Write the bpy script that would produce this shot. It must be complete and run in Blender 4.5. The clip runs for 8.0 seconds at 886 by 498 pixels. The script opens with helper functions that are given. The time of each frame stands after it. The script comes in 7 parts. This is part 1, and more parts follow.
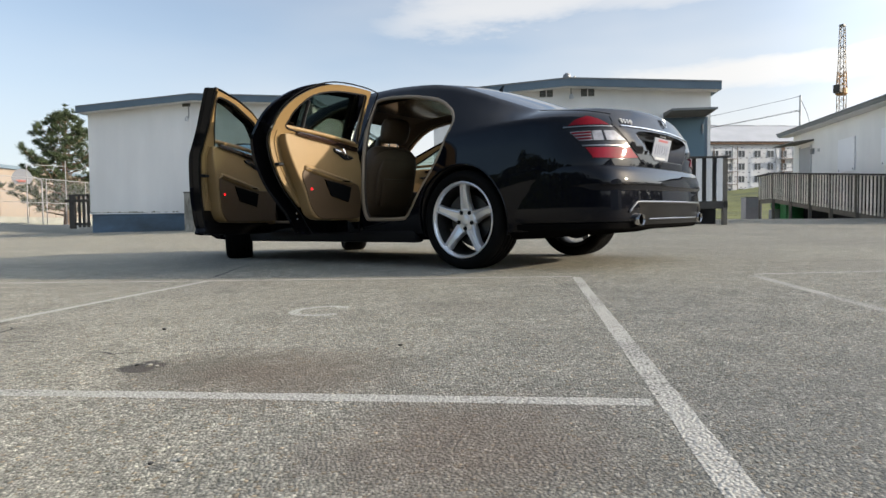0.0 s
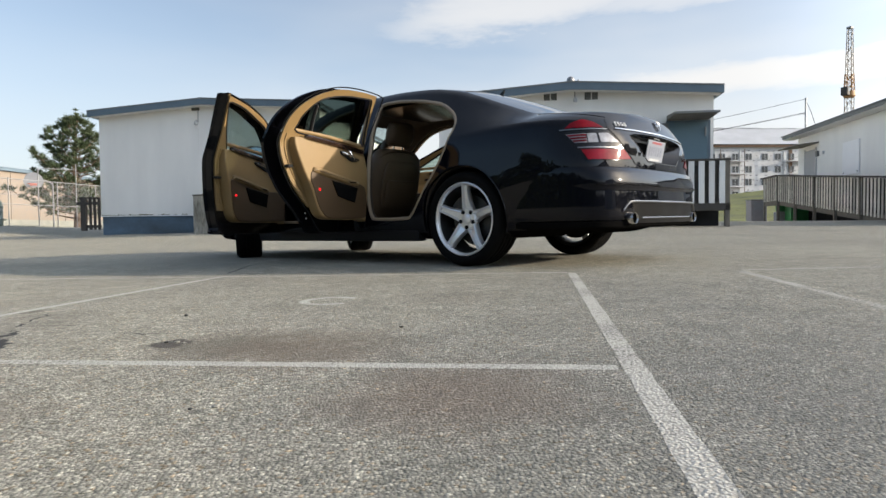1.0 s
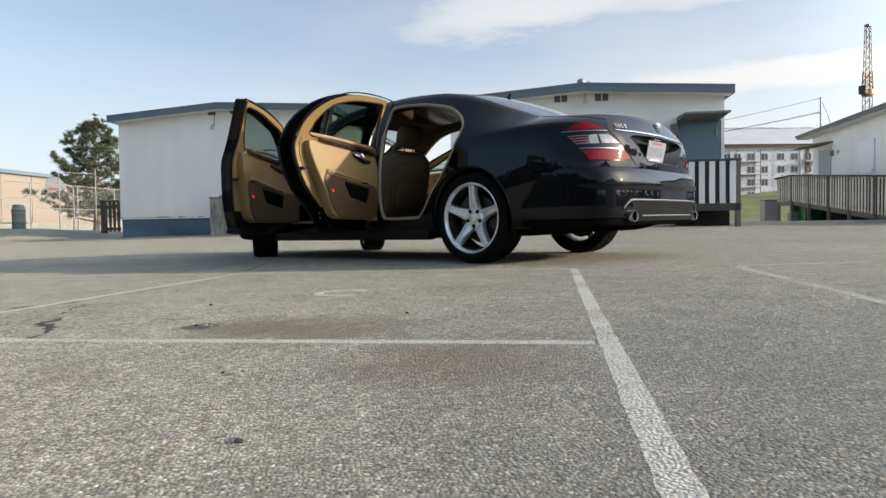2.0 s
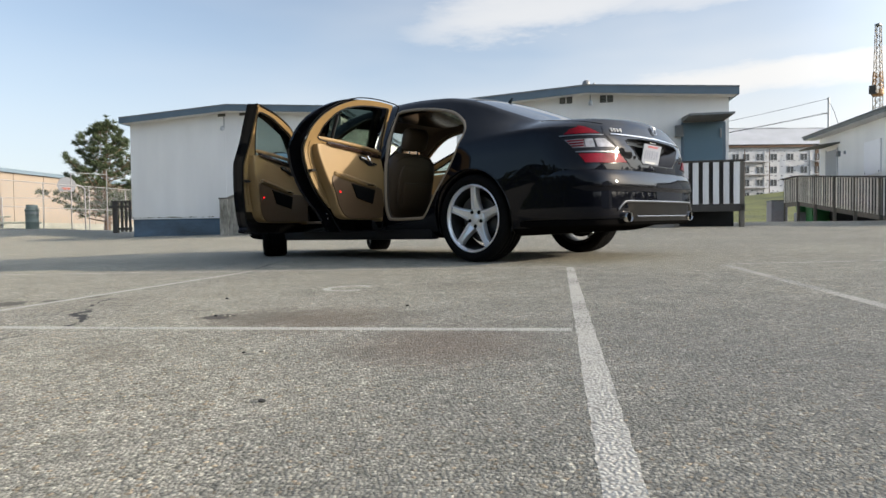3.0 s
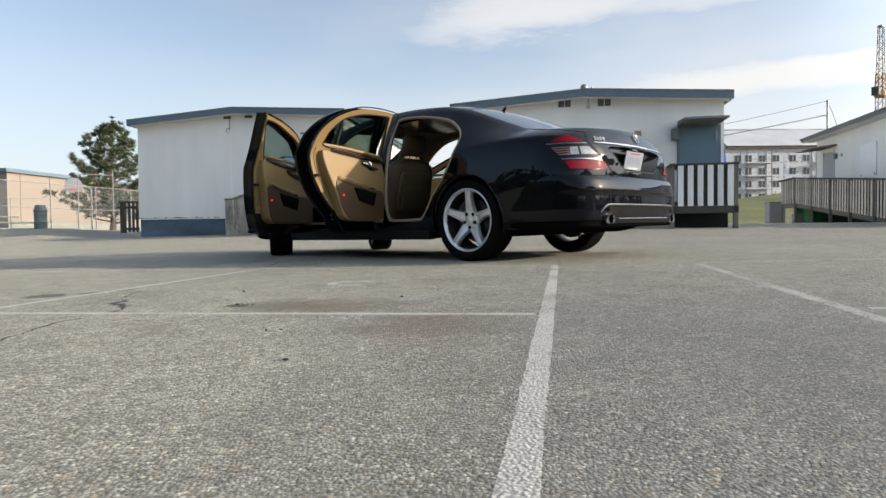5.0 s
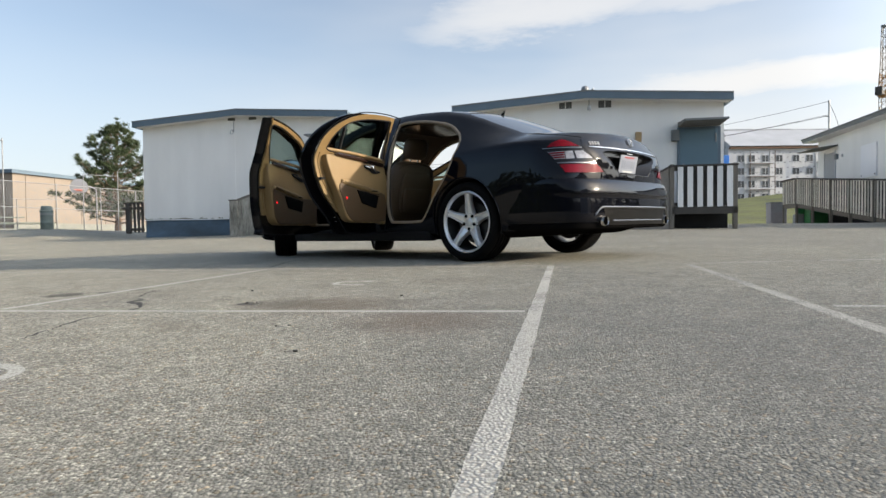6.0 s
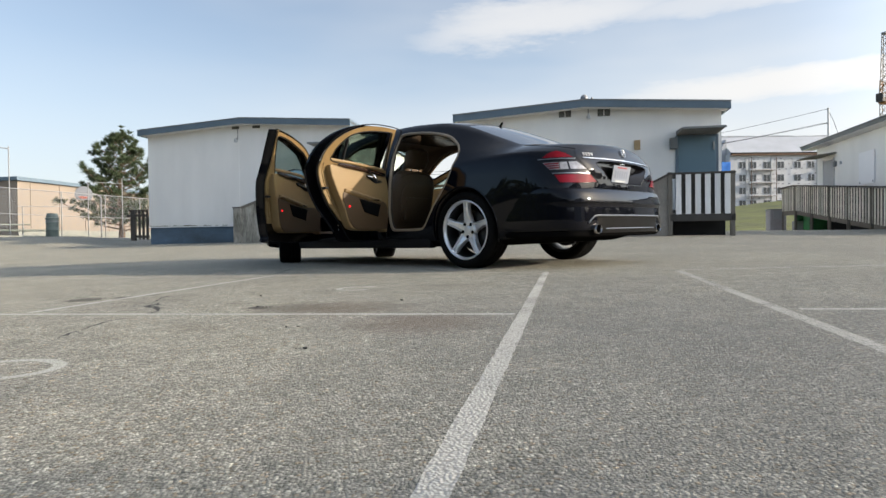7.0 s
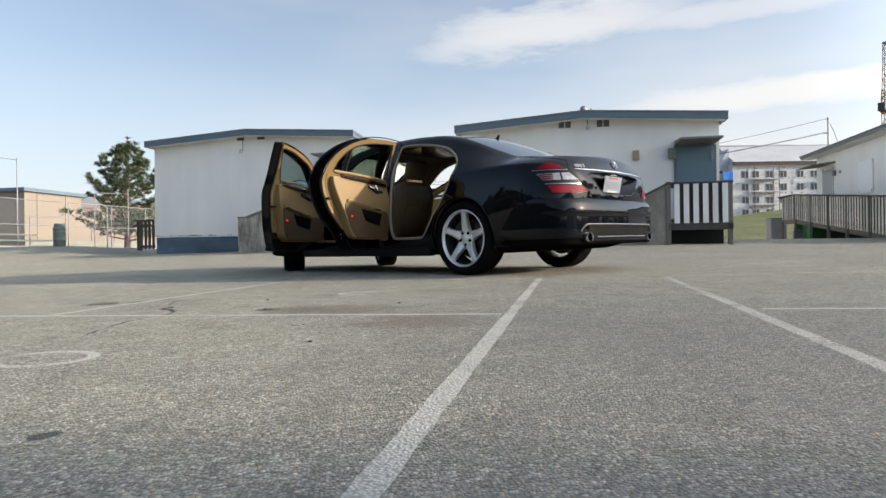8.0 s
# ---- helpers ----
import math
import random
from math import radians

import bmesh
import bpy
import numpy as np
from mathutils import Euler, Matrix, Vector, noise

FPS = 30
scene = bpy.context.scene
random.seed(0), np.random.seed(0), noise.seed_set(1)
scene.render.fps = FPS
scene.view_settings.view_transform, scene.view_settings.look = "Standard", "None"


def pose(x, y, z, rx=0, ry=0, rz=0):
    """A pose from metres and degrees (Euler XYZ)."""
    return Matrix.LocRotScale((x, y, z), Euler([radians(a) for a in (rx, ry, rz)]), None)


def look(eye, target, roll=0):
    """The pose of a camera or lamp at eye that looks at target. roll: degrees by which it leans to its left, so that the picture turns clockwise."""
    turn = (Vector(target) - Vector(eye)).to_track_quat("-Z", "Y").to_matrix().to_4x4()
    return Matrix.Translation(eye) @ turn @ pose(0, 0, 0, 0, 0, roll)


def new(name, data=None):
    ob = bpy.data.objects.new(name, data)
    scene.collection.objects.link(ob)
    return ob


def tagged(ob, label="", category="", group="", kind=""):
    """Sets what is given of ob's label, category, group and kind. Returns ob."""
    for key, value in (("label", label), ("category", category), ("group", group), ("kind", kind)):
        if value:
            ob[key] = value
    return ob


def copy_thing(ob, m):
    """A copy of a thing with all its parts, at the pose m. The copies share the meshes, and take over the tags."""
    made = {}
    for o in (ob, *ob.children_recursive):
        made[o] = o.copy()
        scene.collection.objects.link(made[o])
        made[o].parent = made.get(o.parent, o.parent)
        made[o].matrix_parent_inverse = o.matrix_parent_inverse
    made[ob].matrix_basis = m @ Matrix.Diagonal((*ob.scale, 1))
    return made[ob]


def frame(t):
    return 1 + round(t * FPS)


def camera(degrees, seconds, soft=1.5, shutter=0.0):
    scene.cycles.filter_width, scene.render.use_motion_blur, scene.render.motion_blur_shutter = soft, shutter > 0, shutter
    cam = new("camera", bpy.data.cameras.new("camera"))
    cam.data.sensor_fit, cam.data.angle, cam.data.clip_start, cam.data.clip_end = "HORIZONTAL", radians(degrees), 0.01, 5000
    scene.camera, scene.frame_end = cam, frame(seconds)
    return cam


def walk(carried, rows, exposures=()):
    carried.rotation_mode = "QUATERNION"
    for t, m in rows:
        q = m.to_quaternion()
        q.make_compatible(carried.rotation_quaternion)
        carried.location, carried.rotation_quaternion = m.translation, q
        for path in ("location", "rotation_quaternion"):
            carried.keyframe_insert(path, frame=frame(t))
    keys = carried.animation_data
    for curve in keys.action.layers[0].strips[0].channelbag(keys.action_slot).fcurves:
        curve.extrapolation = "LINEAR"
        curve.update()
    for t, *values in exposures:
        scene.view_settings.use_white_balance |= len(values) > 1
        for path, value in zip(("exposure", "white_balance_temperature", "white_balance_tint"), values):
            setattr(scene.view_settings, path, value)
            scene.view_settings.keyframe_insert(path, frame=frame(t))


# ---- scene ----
cam = camera(74.3, 8.0)
# seconds, eye in metres, turns in degrees
PATH_ROWS = [
    (0.0, -1.893, -4.488, 0.275, 87.95, 0.50, -14.22),
    (0.5, -1.905, -4.575, 0.257, 88.22, 0.50, -14.00),
    (1.0, -1.908, -4.664, 0.243, 88.27, 0.51, -13.61),
    (1.5, -1.909, -4.754, 0.226, 88.40, 0.63, -12.95),
    (3.0, -1.913, -5.027, 0.212, 88.52, 0.64, -11.59),
    (3.5, -1.913, -5.120, 0.207, 88.50, 0.49, -11.59),
    (4.0, -1.917, -5.210, 0.198, 88.62, 0.52, -11.48),
    (4.5, -1.922, -5.290, 0.204, 88.59, 0.53, -11.41),
    (6.0, -1.932, -5.518, 0.222, 88.60, 0.56, -11.03),
    (6.5, -1.936, -5.608, 0.227, 88.76, 0.58, -10.90),
    (7.0, -1.944, -5.700, 0.230, 89.25, 0.59, -10.83),
    (7.5, -1.941, -5.807, 0.227, 89.77, 0.63, -10.62),
    (8.0, -1.939, -5.913, 0.214, 90.20, 0.68, -10.50),
]
walk(cam, [(t, pose(x, y, z, rx, ry, rz)) for t, x, y, z, rx, ry, rz in PATH_ROWS])
# ---- sky, sun, exposure ----
SUN_ANGLE, SUN_HEIGHT = -21.6, 15.0     # where the sun stands, from the x axis, and its height, degrees
EXPOSURE = 0.98
scene.view_settings.exposure = EXPOSURE
world = bpy.data.worlds.new("sky")
scene.world = world
world.use_nodes = True
wn, wl = world.node_tree.nodes, world.node_tree.links
wn.clear()
w_out = wn.new("ShaderNodeOutputWorld")
w_bg = wn.new("ShaderNodeBackground")
w_sky = wn.new("ShaderNodeTexSky")
w_sky.sky_type, w_sky.sun_disc = "NISHITA", False
w_sky.sun_elevation, w_sky.sun_rotation = radians(SUN_HEIGHT + 7), radians(90 - SUN_ANGLE)
w_sky.dust_density, w_sky.air_density, w_sky.ozone_density = 1.2, 1.0, 1.5
w_co = wn.new("ShaderNodeTexCoord")
w_map = wn.new("ShaderNodeMapping")
w_map.inputs["Scale"].default_value = (1.2, 1.2, 4.6)
w_map.inputs["Rotation"].default_value = (0.05, 0.1, 0.6)
w_map.inputs["Location"].default_value = (0.22, -0.15, 0.0)
w_noise = wn.new("ShaderNodeTexNoise")
w_noise.inputs["Scale"].default_value, w_noise.inputs["Detail"].default_value = 0.9, 4.0
w_noise.inputs["Roughness"].default_value = 0.52
w_ramp = wn.new("ShaderNodeValToRGB")
w_ramp.color_ramp.elements[0].position, w_ramp.color_ramp.elements[1].position = 0.36, 0.74
w_mix = wn.new("ShaderNodeMixRGB")
w_bg.inputs["Strength"].default_value = 0.086
wl.new(w_co.outputs["Generated"], w_map.inputs["Vector"])
wl.new(w_map.outputs["Vector"], w_noise.inputs["Vector"])
wl.new(w_noise.outputs["Fac"], w_ramp.inputs["Fac"])
w_sep = wn.new("ShaderNodeSeparateXYZ")
wl.new(w_co.outputs["Generated"], w_sep.inputs[0])


def w_range(src, a, b, c, d):
    node = wn.new("ShaderNodeMapRange")
    node.interpolation_type = "SMOOTHSTEP"
    for key, v in zip(("From Min", "From Max", "To Min", "To Max"), (a, b, c, d)):
        node.inputs[key].default_value = v
    wl.new(src, node.inputs["Value"])
    return node.outputs["Result"]


def w_math(op, a, b, c=None):
    node = wn.new("ShaderNodeMath")
    node.operation = op
    for k, v in enumerate((a, b, c)):
        if isinstance(v, (int, float)):
            node.inputs[k].default_value = v
        elif v is not None:
            wl.new(v, node.inputs[k])
    return node.outputs[0]


def w_streak(towards, along, length, width, strength):
    """A long soft cloud: its middle, the way it runs, half its length and width."""
    c, a = Vector(towards).normalized(), Vector(along).normalized()
    b = c.cross(a).normalized()
    dots = []
    for v in (a, b):
        node = wn.new("ShaderNodeVectorMath")
        node.operation = "DOT_PRODUCT"
        node.inputs[1].default_value = v
        wl.new(w_co.outputs["Generated"], node.inputs[0])
        dots.append(node.outputs["Value"])
    u = w_math("MULTIPLY_ADD", dots[0], 1 / length, -c.dot(a) / length)
    v = w_math("MULTIPLY_ADD", dots[1], 1 / width, -c.dot(b) / width)
    v = w_math("ADD", v, w_math("MULTIPLY_ADD", w_wisp.outputs["Fac"], 2.0, -1.0))
    d = w_math("ADD", w_math("MULTIPLY", u, u), w_math("MULTIPLY", v, v))
    return w_range(d, 0.0, 1.9, strength, 0.0)


# pale blue haze, thickest at the horizon and on the sun's side, clearer away from the sun
w_wisp = wn.new("ShaderNodeTexNoise")
w_wisp.inputs["Scale"].default_value, w_wisp.inputs["Detail"].default_value, w_wisp.inputs["Roughness"].default_value = 7.0, 5.0, 0.6
wl.new(w_map.outputs["Vector"], w_wisp.inputs["Vector"])
w_haze = w_math("MULTIPLY", w_range(w_sep.outputs["Z"], 0.0, 0.42, 0.80, 0.16), w_range(w_sep.outputs["X"], -0.95, -0.45, 0.12, 1.0))
w_mix.inputs["Color2"].default_value = (4.82, 5.14, 5.50, 1)
wl.new(w_haze, w_mix.inputs["Fac"])
# thin broken cloud, and the two long streaks over the sheds
w_thin = w_math("MULTIPLY", w_ramp.outputs["Color"], w_range(w_sep.outputs["X"], -0.55, 0.55, 0.10, 0.75))
w_thin = w_math("MULTIPLY", w_thin, w_range(w_sep.outputs["X"], -0.99, -0.70, 0.1, 1.0))
w_cover = w_math("MAXIMUM", w_thin, w_streak((.34, .875, .352), (.23, -.098, .020), .20, .036, 0.70))
w_cover = w_math("MAXIMUM", w_cover, w_streak((.66, .715, .226), (.2086, -.1754, -.004), .26, .024, 0.85))
w_cover = w_math("MAXIMUM", w_cover, w_streak((.56, .76, .345), (.2086, -.1754, -.010), .20, .018, 0.55))
w_cloud = wn.new("ShaderNodeMixRGB")
w_cloud.inputs["Color2"].default_value = (5.9, 5.75, 5.55, 1)
wl.new(w_cover, w_cloud.inputs["Fac"])
w_blue = wn.new("ShaderNodeMixRGB")
w_blue.blend_type = "MULTIPLY"
w_blue.inputs["Fac"].default_value, w_blue.inputs["Color2"].default_value = 1.0, (1.14, 1.15, 1.14, 1)
wl.new(w_sky.outputs["Color"], w_blue.inputs["Color1"]); wl.new(w_blue.outputs["Color"], w_mix.inputs["Color1"])
wl.new(w_mix.outputs["Color"], w_cloud.inputs["Color1"])
# haze and cloud shine more towards the sun
w_near = wn.new("ShaderNodeVectorMath")
w_near.operation = "DOT_PRODUCT"
w_near.inputs[1].default_value = (math.cos(radians(SUN_ANGLE)), math.sin(radians(SUN_ANGLE)), math.tan(radians(SUN_HEIGHT)))
wl.new(w_co.outputs["Generated"], w_near.inputs[0])
w_shine = wn.new("ShaderNodeVectorMath")
w_shine.operation = "SCALE"
wl.new(w_cloud.outputs["Color"], w_shine.inputs[0])
wl.new(w_range(w_near.outputs["Value"], 0.35, 1.0, 1.0, 2.6), w_shine.inputs["Scale"])
wl.new(w_shine.outputs["Vector"], w_bg.inputs["Color"])
wl.new(w_bg.outputs["Background"], w_out.inputs["Surface"])

sun_data = bpy.data.lights.new("sun", "SUN")
sun_data.energy, sun_data.angle, sun_data.color = 3.4, radians(1.2), (1.0, 0.86, 0.68)
sun = new("sun", sun_data)
_sd = Vector((math.cos(radians(SUN_ANGLE)) * math.cos(radians(SUN_HEIGHT)), math.sin(radians(SUN_ANGLE)) * math.cos(radians(SUN_HEIGHT)), math.sin(radians(SUN_HEIGHT))))
sun.matrix_world = look(_sd * 60, (0, 0, 0))
# ---- materials ----
def mat(name, color, rough=0.6, metal=0.0, vary=0.12, scale=6.0, fine=80.0, bump=0.05, spec=0.5, tint=None, coat=0.0, stretch=(1, 1, 1), per_piece=0.0):
    """A surface with broad stains, fine grain and a little relief, in object metres."""
    m = bpy.data.materials.new(name)
    m.use_nodes = True
    n, l = m.node_tree.nodes, m.node_tree.links
    b = n["Principled BSDF"]
    b.inputs["Metallic"].default_value = metal
    b.inputs["Specular IOR Level"].default_value = spec
    b.inputs["Coat Weight"].default_value = coat
    b.inputs["Coat Roughness"].default_value = 0.04
    co = n.new("ShaderNodeTexCoord")
    mp = n.new("ShaderNodeMapping")
    mp.inputs["Scale"].default_value = stretch
    l.new(co.outputs["Object"], mp.inputs["Vector"])
    big, small = n.new("ShaderNodeTexNoise"), n.new("ShaderNodeTexNoise")
    big.inputs["Scale"].default_value, big.inputs["Detail"].default_value = scale, 5.0
    small.inputs["Scale"].default_value, small.inputs["Detail"].default_value = fine, 3.0
    for t in (big, small):
        l.new(mp.outputs["Vector"], t.inputs["Vector"])
    add = n.new("ShaderNodeMath"); add.operation = "ADD"
    half = n.new("ShaderNodeMath"); half.operation = "MULTIPLY"; half.inputs[1].default_value = 0.5
    l.new(small.outputs["Fac"], half.inputs[0])
    l.new(big.outputs["Fac"], add.inputs[0]); l.new(half.outputs[0], add.inputs[1])
    ramp = n.new("ShaderNodeMapRange")
    ramp.inputs["From Min"].default_value, ramp.inputs["From Max"].default_value = 0.45, 1.05
    l.new(add.outputs[0], ramp.inputs["Value"])
    mix = n.new("ShaderNodeMixRGB")
    c2 = tint or tuple(min(1, c * (1 + vary)) for c in color)
    mix.inputs["Color1"].default_value = (*[c * (1 - vary) for c in color], 1)
    mix.inputs["Color2"].default_value = (*c2, 1)
    l.new(ramp.outputs["Result"], mix.inputs["Fac"])
    out = mix.outputs["Color"]
    if per_piece:
        info = n.new("ShaderNodeObjectInfo")
        hsv = n.new("ShaderNodeHueSaturation")
        mr = n.new("ShaderNodeMapRange")
        mr.inputs["To Min"].default_value, mr.inputs["To Max"].default_value = 1 - per_piece, 1 + per_piece
        l.new(info.outputs["Random"], mr.inputs["Value"]); l.new(mr.outputs["Result"], hsv.inputs["Value"]); l.new(out, hsv.inputs["Color"])
        out = hsv.outputs["Color"]
    l.new(out, b.inputs["Base Color"])
    rr = n.new("ShaderNodeMapRange")
    rr.inputs["To Min"].default_value, rr.inputs["To Max"].default_value = max(0.02, rough * 0.88), min(1, rough * 1.12)
    l.new(big.outputs["Fac"], rr.inputs["Value"]); l.new(rr.outputs["Result"], b.inputs["Roughness"])
    if bump:
        bm_ = n.new("ShaderNodeBump")
        bm_.inputs["Strength"].default_value, bm_.inputs["Distance"].default_value = bump, 0.01
        l.new(small.outputs["Fac"], bm_.inputs["Height"]); l.new(bm_.outputs["Normal"], b.inputs["Normal"])
    return m


def glass_mat(name, color, rough=0.0, power=4.0, least=0.05):
    """Thin sheet glass: clear in part, with a mirror coat that grows at a slant."""
    m = bpy.data.materials.new(name)
    m.use_nodes = True
    n, l = m.node_tree.nodes, m.node_tree.links
    n.remove(n["Principled BSDF"])
    tr, gl, mx, lw = n.new("ShaderNodeBsdfTransparent"), n.new("ShaderNodeBsdfGlossy"), n.new("ShaderNodeMixShader"), n.new("ShaderNodeLayerWeight")
    tr.inputs["Color"].default_value = (*color, 1)
    gl.inputs["Roughness"].default_value = rough
    lw.inputs["Blend"].default_value = 0.5
    pw, mr = n.new("ShaderNodeMath"), n.new("ShaderNodeMapRange")
    pw.operation, pw.inputs[1].default_value = "POWER", power
    mr.inputs["To Min"].default_value, mr.inputs["To Max"].default_value = least, 0.95
    l.new(lw.outputs["Facing"], pw.inputs[0]); l.new(pw.outputs[0], mr.inputs["Value"]); l.new(mr.outputs["Result"], mx.inputs["Fac"])
    l.new(tr.outputs[0], mx.inputs[1]); l.new(gl.outputs[0], mx.inputs[2])
    l.new(mx.outputs[0], n["Material Output"].inputs["Surface"])
    return m


def glow_mat(name, color, strength):
    """A small lit lamp."""
    m = bpy.data.materials.new(name)
    m.use_nodes = True
    b = m.node_tree.nodes["Principled BSDF"]
    b.inputs["Base Color"].default_value = (*color, 1)
    b.inputs["Emission Color"].default_value = (*color, 1)
    b.inputs["Emission Strength"].default_value = strength
    return m


